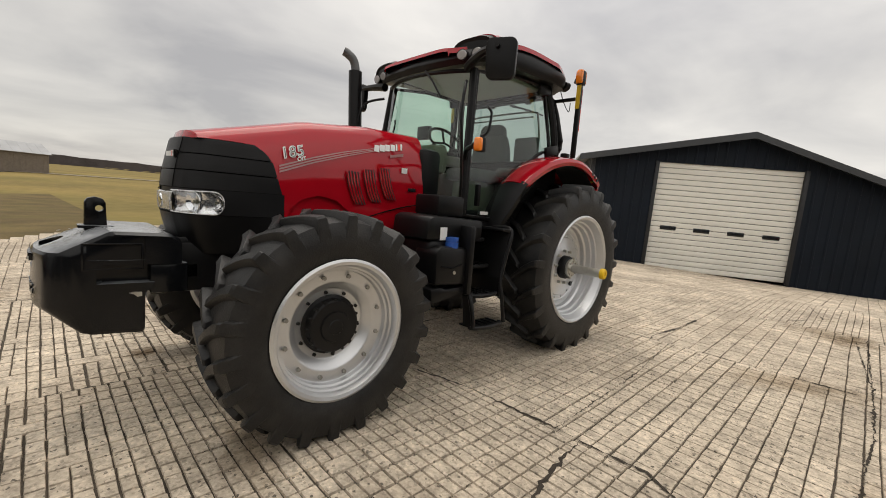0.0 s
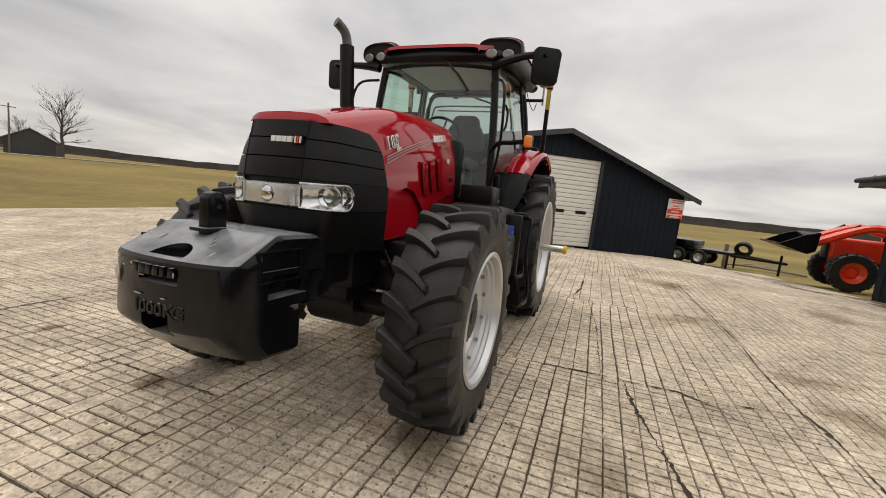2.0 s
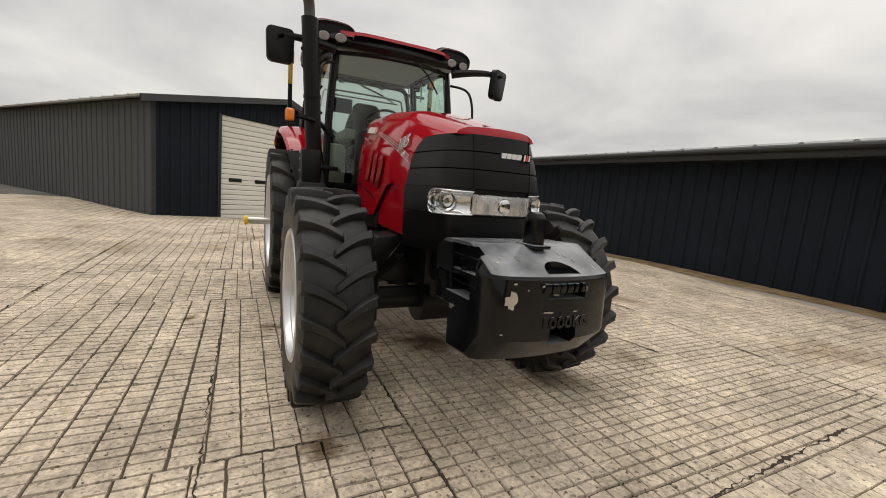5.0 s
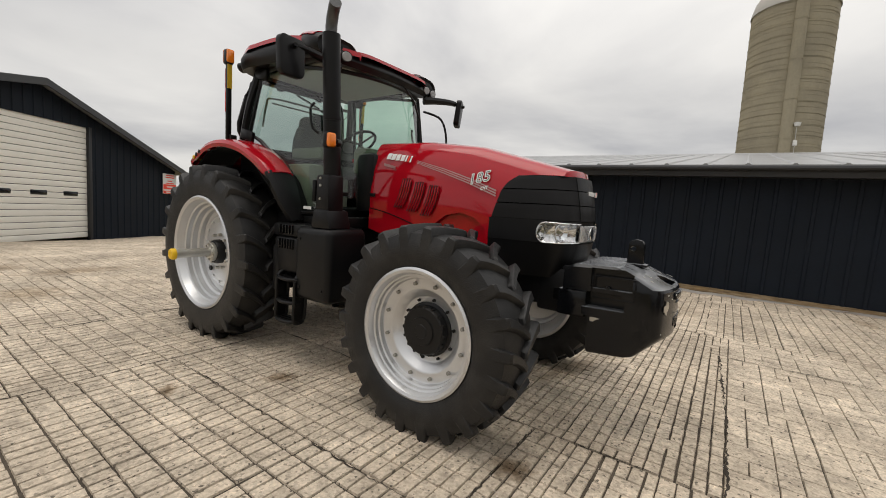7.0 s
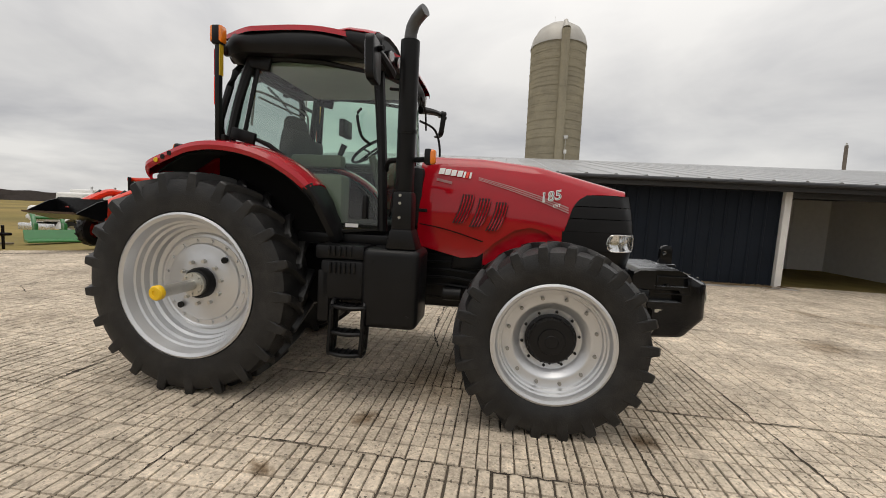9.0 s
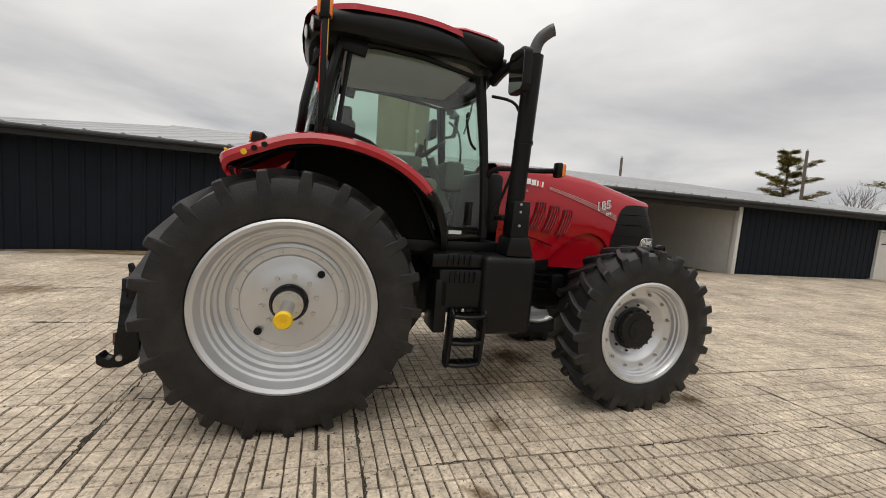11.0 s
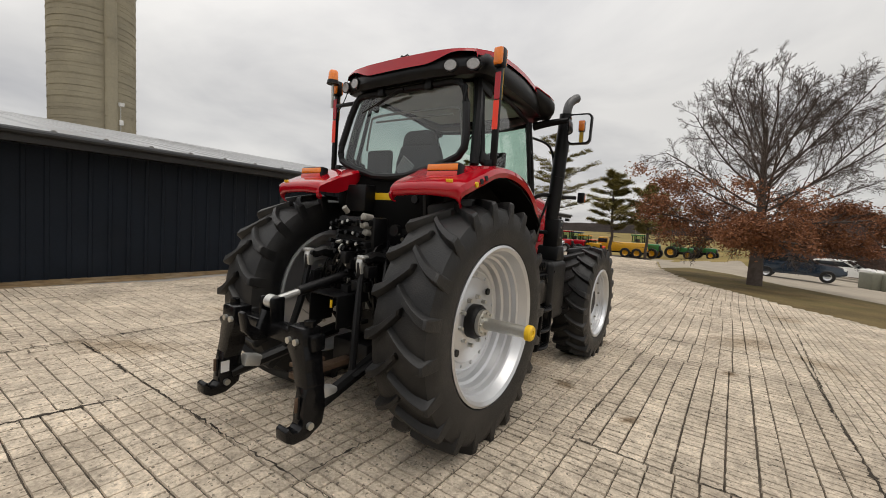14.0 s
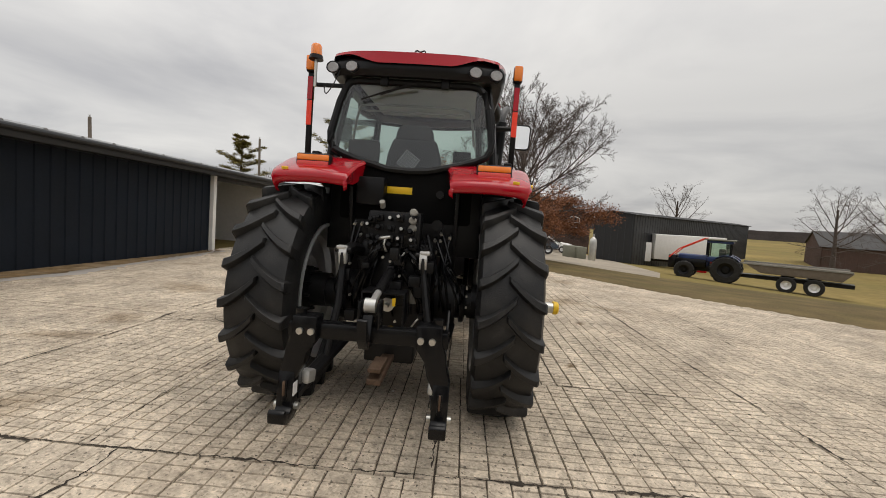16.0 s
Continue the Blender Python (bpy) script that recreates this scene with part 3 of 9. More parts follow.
def long_shed():
    s = thing("shed", "long low dark-sided machine shed with a galvanised roof", "shed")
    s.matrix_basis = LEAN @ Matrix.Rotation(radians(-0.7), 4, "Z")
    X0, X1, Y, Y1, ZE = -7.75, 26.8, 8.15, 28.0, 2.6
    ribbed_wall("wall", X0, Y, 9.68, Y, -0.5, ZE, SIDING, s, 0.32)
    ribbed_wall("wall", 15.0, Y, X1, Y, -0.6, ZE, SIDING, s, 0.32)
    ribbed_wall("wall", X0, Y1, X0, Y, -0.6, ZE, SIDING, s, 0.32, top=lambda u: 2.6 + min(0.143 * (19.85 - u), 0.22 * u + 0.8))
    ribbed_wall("wall", X1, Y, X1, Y1, -0.8, ZE, SIDING, s, 0.32, top=lambda u: 2.6 + min(0.143 * u, 0.22 * (19.85 - u) + 0.8))
    ribbed_wall("back_wall", X1, Y1, X0, Y1, -0.5, 3.4, SIDING, s, 0.6)
    # open bay with pale lining
    part("bay_lining", box(box(box(B(), (12.36, 14.2, 1.1), (5.3, 0.1, 3.2)), (9.72, 11.2, 1.1), (0.1, 6.0, 3.2)), (15.0, 11.2, 1.1), (0.1, 6.0, 3.2)), WHITE, s, "pale painted lining of the open bay")
    part("bay_ceiling", box(B(), (12.36, 11.2, 2.72), (5.3, 6.0, 0.05)), FASCIA, s)
    for x in (9.75, 14.95):
        part("bay_post", box(B(), (x, Y - 0.05, 1.1), (0.17, 0.2, 3.2), 0.015), WHITE, s, "white post")
    part("bay_header", box(B(), (12.36, Y - 0.02, 2.5), (5.1, 0.14, 0.25), 0.01), FASCIA, s)
    for x in (11.5, 12.6, 13.7):
        part("lining_batten", box(B(), (x, 14.12, 1.1), (0.1, 0.06, 3.2)), WHITE, s)
    part("fascia", box(B(), ((X0 + X1) / 2, 7.63, 2.62), (X1 - X0 + 0.9, 0.06, 0.24), 0.01), FASCIA, s)
    part("soffit", box(B(), ((X0 + X1) / 2, 7.9, 2.54), (X1 - X0 + 0.8, 0.5, 0.04)), FASCIA, s)
    part("gutter", cyl(B(), (X0 - 0.45, 7.55, 2.68), (X1 + 0.45, 7.55, 2.68), 0.06, seg=10), FASCIA, s)
    slope_roof("roof", ((X0 - 0.45, 7.57, 2.75), (X1 + 0.45, 7.57, 2.75), (X1 + 0.45, 22.15, 4.85), (X0 - 0.45, 22.15, 4.85)), TINROOF, s, 0.75)
    slope_roof("roof", ((X0 - 0.45, 28.5, 3.45), (X1 + 0.45, 28.5, 3.45), (X1 + 0.45, 22.15, 4.85), (X0 - 0.45, 22.15, 4.85)), TINROOF, s, 0.75)
    part("ridge_cap", prism(B(), [(21.85, 4.81), (22.15, 4.91), (22.45, 4.81), (22.15, 4.87)], "x", X0 - 0.45, X1 + 0.45), TINROOF, s)
    d = part("door", box(B(), (23.3, Y - 0.05, 1.0), (0.95, 0.06, 2.05), 0.01), WHITE, s, "plain white door")
    part("door_frame", box(box(box(B(), (22.77, Y - 0.06, 1.03), (0.09, 0.1, 2.2)), (23.83, Y - 0.06, 1.03), (0.09, 0.1, 2.2)), (23.3, Y - 0.06, 2.1), (1.15, 0.1, 0.09)), WHITE, d)
    part("handle", box(B(), (23.65, Y - 0.11, 1.0), (0.04, 0.08, 0.05), 0.008), ZINC, d)
    part("sign", box(B(), (23.1, Y - 0.085, 1.55), (0.3, 0.01, 0.05)), BLACK, d)
    part("doorstep", box(B(), (23.3, 7.85, -0.02), (1.5, 0.8, 0.12), 0.02), SLAB, s)
    part("lamp", box(B(), (26.5, 7.6, 2.35), (0.3, 0.25, 0.2), 0.03), FASCIA, s)
    # damp dirt along the foot of the wall; the outer film also paints in shade
    rs = random.Random(8)
    edge = [(x / 6, Y - 0.78 - 0.16 * rs.random() - 0.22 * math.sin(x * 0.07) - 0.1 * math.sin(x * 0.31)) for x in range(-45, 62)]
    vs = [(x, Y - 0.02, height(x, Y) + 0.0085) for x, y in edge] + [(x, y + 0.4, height(x, y) + 0.0085) for x, y in edge] + [(x, y, height(x, y) + 0.0085) for x, y in edge]
    n = len(edge)
    raw("dirt_strip", vs[:2 * n], [(i, i + 1, n + i + 1, n + i) for i in range(n - 1)], SOIL, pavement, "brown damp dirt washed against the shed")
    raw("damp_edge", vs[n:], [(i, i + 1, n + i + 1, n + i) for i in range(n - 1)], DIRTSHADE, pavement)
    # soil and dead leaves against the foot of the wall
    rnd = random.Random(4)
    verts, faces = [], []
    for i in range(900):
        x = rnd.uniform(-7, 10)
        y = Y - abs(rnd.gauss(0, 0.35)) - 0.03
        z, q, a = 0.005 + rnd.random() * 0.015, 0.02 + rnd.random() * 0.05, rnd.random() * 6.3
        k = len(verts)
        verts += [(x + q * math.cos(a + j * 1.57), y + q * math.sin(a + j * 1.57), z + rnd.random() * 0.02) for j in range(4)]
        faces.append((k, k + 1, k + 2, k + 3))
    raw("leaf_litter", verts, faces, LITTER, None, "dry brown leaves and dirt along the shed wall", "stuff")


long_shed()


def gable_barn():
    """Stands turned to the yard: its front runs from the near corner along u, its length along v."""
    b = thing("barn", "dark metal barn with a cream sectional garage door", "barn")
    o, u, v = Vector((-10.99, -2.15, 0)), Vector((-0.565, 0.825, 0)), Vector((-0.825, -0.565, 0))
    u.normalize()
    v.normalize()
    P = lambda s, w=0.0, z=0.0: tuple(o + u * s + v * w + Vector((0, 0, z)))
    top = lambda s: 4.5 - (0.325 if s > 2.6 else 0.20) * abs(s - 2.6)
    s0, s1, L = -2.2, 8.85, 28.0
    g = lambda a, c, lab="": ribbed_wall("wall", P(a)[0], P(a)[1], P(c)[0], P(c)[1], -1.5, 0, SIDING, b, 0.3, lab, top=lambda q: top(a + q))
    g(s0, -0.06)
    g(4.44, s1)
    ribbed_wall("wall", P(-0.06)[0], P(-0.06)[1], P(4.44)[0], P(4.44)[1], 3.5, 0, SIDING, b, 0.3, top=lambda q: top(-0.06 + q))
    ribbed_wall("wall", P(s0, L)[0], P(s0, L)[1], P(s0)[0], P(s0)[1], -1.5, top(s0), SIDINGGREY, b, 0.4)
    ribbed_wall("wall", P(s1)[0], P(s1)[1], P(s1, L)[0], P(s1, L)[1], -2.2, top(s1), SIDING, b, 0.4)
    ribbed_wall("wall", P(s1, L)[0], P(s1, L)[1], P(s0, L)[0], P(s0, L)[1], -2.2, 0, SIDING, b, 0.4, top=lambda q: top(s1 - q))
    h = 0.1
    slope_roof("roof", (P(s0 - 0.45, -0.4, top(s0 - 0.45) + h), P(s0 - 0.45, L + 0.3, top(s0 - 0.45) + h), P(2.6, L + 0.3, top(2.6) + h), P(2.6, -0.4, top(2.6) + h)), TINROOF, b, 0.8)
    slope_roof("roof", (P(s1 + 0.55, -0.4, top(s1 + 0.55) + h), P(s1 + 0.55, L + 0.3, top(s1 + 0.55) + h), P(2.6, L + 0.3, top(2.6) + h), P(2.6, -0.4, top(2.6) + h)), TINROOF, b, 0.8)
    for e in (s0 - 0.47, s1 + 0.57):
        rows = []
        for s in (e, 2.6):
            z = top(s) + 0.09
            rows.append([P(s, -0.42, z), P(s, -0.36, z), P(s, -0.36, z - 0.2), P(s, -0.42, z - 0.2), P(s, -0.42, z)])
        part("bargeboard", grid(B(), rows), SIDINGGREY, b)
    # garage door: ribbed sections with a row of small dark windows
    d = part("garage_door", box(B(), (0, 0, 0), (0.02, 0.02, 0.02)), GARAGE, b, "cream sectional garage door with four small windows")
    m = Matrix.Translation(P(2.19, 0.07, 0)) @ Matrix.Rotation(math.atan2(u.y, u.x), 4, "Z")
    n = 20
    for i in range(n):
        z = -0.17 + (i + 0.5) * 3.68 / n
        q = box(B(), (0, 0, z), (4.5, 0.05, 3.68 / n - 0.014), 0.012)
        bmesh.ops.transform(q, matrix=m, verts=q.verts)
        part("panel", q, GARAGE, d)
    for k in range(4):
        q = box(B(), (-1.60 + 1.06 * k, 0.0, 1.28), (0.52, 0.075, 0.15), 0.02)
        bmesh.ops.transform(q, matrix=m, verts=q.verts)
        part("window_pane", q, DARKGLASS, d, "small dark window")
    for e in (-0.06, 4.44):
        q = box(B(), (e - 2.19, -0.05, 1.65), (0.12, 0.14, 3.75), 0.01)
        bmesh.ops.transform(q, matrix=m, verts=q.verts)
        part("door_jamb", q, FASCIA, b)
    # side door on the long wall
    q = box(B(), (0, 0, 1.0), (0.9, 0.06, 2.1), 0.01)
    bmesh.ops.transform(q, matrix=Matrix.Translation(P(s0 - 0.03, 27.2, 0)) @ Matrix.Rotation(math.atan2(v.y, v.x), 4, "Z"), verts=q.verts)
    part("side_door", q, SIDINGGREY, b, "grey side door")
    # notice on the corner
    sg = thing("notice_sign", "white and red notice board on the barn corner", "sign")
    m2 = Matrix.Translation(P(8.42, -0.06, 1.9)) @ Matrix.Rotation(math.atan2(u.y, u.x), 4, "Z")

    def onsign(bm, name, mt, par, lab=""):
        bmesh.ops.transform(bm, matrix=m2, verts=bm.verts)
        return part(name, bm, mt, par, lab)
    bd = onsign(box(B(), (0, 0, 0), (0.86, 0.02, 0.86), 0.004), "board", STICKER, sg)
    onsign(box(B(), (0, -0.013, -0.13), (0.82, 0.006, 0.21)), "red_field", REDREFLECT, bd)
    onsign(box(B(), (0, -0.013, -0.36), (0.82, 0.006, 0.12)), "red_field", REDREFLECT, bd)
    for z, w in ((0.36, 0.5), (0.27, 0.55), (0.12, 0.3), (0.02, 0.5)):
        onsign(box(B(), (0, -0.013, z), (w, 0.006, 0.045)), "text_bar", REDREFLECT, bd)
    for z, w in ((-0.13, 0.42), (-0.36, 0.5)):
        onsign(box(B(), (0, -0.018, z), (w, 0.006, 0.05)), "text_bar", STICKER, bd)


gable_barn()


def silo():
    s = thing("silo", "tall weathered concrete stave silo with a pale dome", "silo", (6.4, 31.6, 0.3))
    s.matrix_basis = Matrix.Translation((6.4, 31.6, 0.3)) @ Matrix.Scale(0.70, 4)
    bm = B()
    prof = []
    for i in range(43):
        z = -0.5 + i * 0.515
        prof += [(3.12, z), (3.12, z + 0.485), (3.105, z + 0.49), (3.105, z + 0.51)]
    lathe(bm, prof, 64)
    bmesh.ops.rotate(bm, cent=(0, 0, 0), matrix=Matrix.Rotation(math.pi / 2, 3, "X"), verts=bm.verts)
    part("stave_wall", bm, SILOCON, s)
    for i in range(22):
        z = 0.6 + i * 0.94
        b2 = lathe(B(), [(3.125, z - 0.012), (3.15, z - 0.012), (3.15, z + 0.012), (3.125, z + 0.012)], 48)
        bmesh.ops.rotate(b2, cent=(0, 0, 0), matrix=Matrix.Rotation(math.pi / 2, 3, "X"), verts=b2.verts)
        part("hoop", b2, SILOCON, s)
    dm = lathe(B(), [(3.2, 21.3), (3.17, 21.55), (2.95, 22.4), (2.4, 23.3), (1.5, 23.9), (0.6, 24.15), (0, 24.2)], 32)
    bmesh.ops.rotate(dm, cent=(0, 0, 0), matrix=Matrix.Rotation(math.pi / 2, 3, "X"), verts=dm.verts)
    part("dome", dm, SILODOME, s, "pale metal dome")
    part("rod", cyl(B(), (-0.6, 0, 24.0), (-0.6, 0, 25.1), 0.02, seg=6), ZINC, s)
    a = radians(-84)
    cx, cy = 3.3 * math.cos(a), 3.3 * math.sin(a)
    part("chute", cyl(B(), (cx, cy, 0), (cx, cy, 22.3), 0.45, seg=20), SILOCON, s, "round unloading chute")
    part("chute_hood", cyl(B(), (cx, cy, 22.3), (cx * 0.85, cy * 0.85, 23.4), 0.47, 0.2, seg=20), SILODOME, s)
    for i in range(6):
        part("chute_band", cyl(B(), (cx, cy, 3 + 3.3 * i), (cx, cy, 3.12 + 3.3 * i), 0.475, seg=20), SILOCON, s)
    part("yard_lamp", cyl(B(), (cx + 0.65, cy - 0.3, 10.6), (cx + 0.65, cy - 0.3, 10.9), 0.2, 0.26, seg=12), WHITE, s)
    part("meter_box", box(B(), (cx + 0.65, cy - 0.2, 9.2), (0.3, 0.2, 0.45), 0.03), WHITE, s)
    part("conduit", cyl(B(), (cx + 0.65, cy - 0.1, 8.0), (cx + 0.65, cy - 0.1, 10.6), 0.03, seg=6), ZINC, s)


silo()


def far_barn(name, label, place, turn, w, ln, h, roof, wall, roofmat, door=None, dmat=None):
    """A plain gabled farm building: its gable faces local -y."""
    b = thing(name, label, "barn", place, turn)
    top = lambda q: h + roof * (1 - abs(q - w / 2) / (w / 2))
    ribbed_wall("wall", -w / 2, 0, w / 2, 0, -1.0, h, wall, b, 0.6, top=top)
    ribbed_wall("wall", w / 2, ln, -w / 2, ln, -1.0, h, wall, b, 0.6, top=top)
    ribbed_wall("wall", w / 2, 0, w / 2, ln, -1.0, h, wall, b, 0.6)
    ribbed_wall("wall", -w / 2, ln, -w / 2, 0, -1.0, h, wall, b, 0.6)
    for s in (-1, 1):
        slope_roof("roof", ((s * (w / 2 + 0.3), -0.3, h - 0.02), (s * (w / 2 + 0.3), ln + 0.3, h - 0.02), (0, ln + 0.3, h + roof + 0.06), (0, -0.3, h + roof + 0.06)), roofmat, b, 1.0)
    if door:
        x, dw, dh = door
        d = part("door", box(B(), (x, -0.06, dh / 2 - 0.1), (dw, 0.1, dh), 0.02), dmat, b)
        part("rail", box(B(), (x, -0.1, dh + 0.02), (dw * 1.2, 0.1, 0.14), 0.02), wall, d)
    return b


bx, by = polar(131.75, 85, 5.6, 1.1)
far_barn("field_barn", "black metal barn with a white sliding door in the field", (bx, by, height(bx, by) - 0.25), 131.3 - 4, 11.2, 16, 4.0, 1.7, FASCIA, FASCIA, (-0.4, 4.4, 4.0), WHITE)
bx, by = polar(180.2, 92, 4.24, 3.25)
far_barn("open_shed", "brown wooden pole shed with a pale tin roof beyond the field", (bx, by, height(bx, by) - 0.3), 280.2, 11, 30, 3.1, 1.5, WOODPOLE, TINROOF)
bx, by = polar(155.65, 95, 5.1, 2.0)
far_barn("farmhouse", "small pale farmhouse beyond the field", (bx, by, height(bx, by) - 0.3), 150, 6, 8, 2.6, 1.8, SIDINGGREY, TINROOF)
bx, by = polar(120.5, 150, 5.8, -0.3)
far_barn("low_barn", "low brown barn with a rusty tin roof past the drive", (bx, by, height(bx, by)), 183, 7, 14, 2.6, 2.0, BRICKRED, RUSTYTIN)
far_barn("workshop", "black metal workshop with a shallow roof", (37.0, -14.7, -1.5), -135.2, 4.0, 41, 4.25, 0.25, FASCIA, FASCIA)
house = far_barn("brick_house", "brown brick house behind the oak", (52, -11.0, -1.5), -98, 11.5, 9, 4.3, 2.0, BRICKRED, ROOFDARK)


def arched_window(parent, x, z, w, h):
    """A white-framed window with a shallow arched head, two lights wide and two high."""
    n = 10
    head = lambda u: h + 0.22 * math.cos(u * math.pi / 2) if abs(u) <= 1 else h
    win = part("window", box(B(), (x, -0.09, z + h / 2), (w - 0.06, 0.04, h), 0.005), DARKGLASS, parent, "arched window with a white frame")
    arch = [(x + w / 2 * (2 * i / n - 1), -0.12, z + head(2 * i / n - 1)) for i in range(n + 1)]
    part("window_frame", tube(B(), [(x - w / 2, -0.12, z)] + arch + [(x + w / 2, -0.12, z), (x - w / 2, -0.12, z)], 0.055, 5), WHITE, win)
    part("glazing_bar", box(B(), (x, -0.12, z + h / 2 + 0.08), (0.06, 0.04, h + 0.16)), WHITE, win)
    part("glazing_bar", box(B(), (x, -0.124, z + h * 0.55), (w, 0.04, 0.06)), WHITE, win)


arched_window(house, 3.6, 2.6, 1.5, 1.15)
far_barn("bungalow", "low brown house with a dark shingle roof", (62, -66, -2.2), -35, 30, 10, 2.6, 2.2, BRICKRED, ROOFDARK)


# ---- trees and distance ----
class Wood:
    """Collects tapered branches as one mesh."""

    def __init__(self):
        self.v, self.f, self.tips = [], [], []

    def limb(self, pts, r0, r1, seg):
        base = len(self.v)
        n = len(pts)
        for i, p in enumerate(pts):
            d = (pts[min(i + 1, n - 1)] - pts[max(i - 1, 0)]).normalized()
            u = d.cross(Vector((0.3, 0.2, 0.93)))
            u = u.normalized() if u.length > 0.05 else Vector((1, 0, 0))
            w = d.cross(u)
            r = r0 + (r1 - r0) * i / (n - 1)
            self.v += [tuple(p + r * (math.cos(6.2832 * k / seg) * u + math.sin(6.2832 * k / seg) * w)) for k in range(seg)]
        for i in range(n - 1):
            for k in range(seg):
                a, b = base + i * seg + k, base + i * seg + (k + 1) % seg
                self.f.append((a, b, b + seg, a + seg))

    def grow(self, rnd, p, d, ln, r, depth, spread_a=0.6, droop=0.0, kids=(3, 4)):
        pts, q = [p], p
        n = 4 if depth > 1 else 3
        dd = d
        for _ in range(n):
            dd = (dd + Vector((rnd.gauss(0, 0.13), rnd.gauss(0, 0.13), rnd.gauss(0.03, 0.08) - droop))).normalized()
            q = q + dd * ln / n
            pts.append(q)
        self.limb(pts, r, r * 0.55, 6 if depth > 2 else (4 if depth > 1 else 3))
        self.tips.append((q, depth))
        if depth <= 0:
            return
        for _ in range(rnd.randint(*kids)):
            t = rnd.uniform(0.3, 1.0)
            i = min(n - 1, int(t * n))
            s = pts[i].lerp(pts[i + 1], t * n - i)
            ax = Vector((rnd.gauss(0, 1), rnd.gauss(0, 1), rnd.gauss(0, 0.7))).normalized()
            nd = (dd + ax * spread_a * rnd.uniform(0.7, 1.3)).normalized()
            nd.z += 0.12
            self.grow(rnd, s, nd.normalized(), ln * rnd.uniform(0.55, 0.78), r * 0.5, depth - 1, spread_a, droop, kids)


def leaf_cards(rnd, spots, size, n, spread_r):
    """Many small bent leaf clumps about the given spots."""
    v, f = [], []
    for c in spots:
        for _ in range(n):
            p = c + Vector((rnd.gauss(0, spread_r), rnd.gauss(0, spread_r), rnd.gauss(0, spread_r * 0.6)))
            a = Vector((rnd.gauss(0, 1), rnd.gauss(0, 1), rnd.gauss(0, 0.6))).normalized() * size * rnd.uniform(0.6, 1.4)
            b = a.cross(Vector((rnd.gauss(0, 1), rnd.gauss(0, 1), rnd.gauss(0, 1)))).normalized() * size * rnd.uniform(0.35, 0.7)
            k = len(v)
            v += [tuple(p - a), tuple(p + b), tuple(p + a), tuple(p - b + Vector((0, 0, size * 0.2)))]
            f += [(k, k + 1, k + 2), (k, k + 2, k + 3)]
    return v, f


def needle_tufts(rnd, spots):
    """A burst of thin needles about each spot, flat and turned a little up."""
    v, f = [], []
    for c in spots:
        for _ in range(22):
            a = rnd.random() * 6.283
            d = Vector((math.cos(a), math.sin(a), rnd.uniform(-0.1, 0.55))).normalized()
            p = c + d * rnd.uniform(0.0, 0.20) + Vector((0, 0, rnd.gauss(0, 0.05)))
            side = Vector((-d.y, d.x, rnd.gauss(0, 0.4))).normalized() * rnd.uniform(0.018, 0.036)
            k = len(v)
            v += [tuple(p - side), tuple(p + side), tuple(p + d * rnd.uniform(0.16, 0.32))]
            f.append((k, k + 1, k + 2))
    return v, f


def bare_tree(name, label, place, h, seed, depth=3, r=None, leaves=0, limbs=30, wide=0.44):
    """A leader with limbs that rise and spread into a rounded crown of fine twigs."""
    rnd = random.Random(seed)
    t = thing(name, label, "tree", place)
    w = Wood()
    r = r or h * 0.022
    lead = [Vector((0, 0, -0.8)), Vector((0, 0, 0))]
    for i in range(1, 8):
        lead.append(Vector((rnd.gauss(0, 0.012 * h), rnd.gauss(0, 0.012 * h), 0.66 * h * i / 7)))
    w.limb(lead[:4], r * 1.3, r * 0.9, 10)
    w.limb(lead[3:], r * 0.9, r * 0.22, 8)
    for i in range(limbs):
        u = 0.17 + 0.47 * (i / limbs) ** 0.9
        z = u * h
        k = min(7, 1 + int(u / 0.66 * 7))
        p = lead[k].lerp(lead[min(k + 1, 8)], u / 0.66 * 7 - k + 1) if k < 8 else lead[8]
        p = Vector((p.x, p.y, z))
        a = i * 2.4 + rnd.gauss(0, 0.3)
        tilt = 1.25 - 1.0 * (i / limbs) + rnd.gauss(0, 0.12)
        d = Vector((math.cos(a) * math.sin(tilt), math.sin(a) * math.sin(tilt), math.cos(tilt))).normalized()
        ln = h * wide * (0.62 + 0.30 * math.sin(3.0 * (i / limbs))) * rnd.uniform(0.8, 1.1)
        w.grow(rnd, p, d, ln * 0.66, r * (0.34 - 0.18 * i / limbs), depth, 0.55, 0.0, (3, 5))
    raw("trunk", w.v, w.f, BARK, t, smooth=True)
    if leaves:
        spots = [q for q, dpt in w.tips if dpt <= 1 and h * 0.10 < q.z < h * 0.46]
        rnd.shuffle(spots)
        lv, lf = leaf_cards(rnd, spots[:leaves], 0.075, 9, 0.2)
        raw("crown", lv, lf, OAKLEAF, t, "dry rust-brown leaves still hanging on the lower limbs", "stuff")
    return t


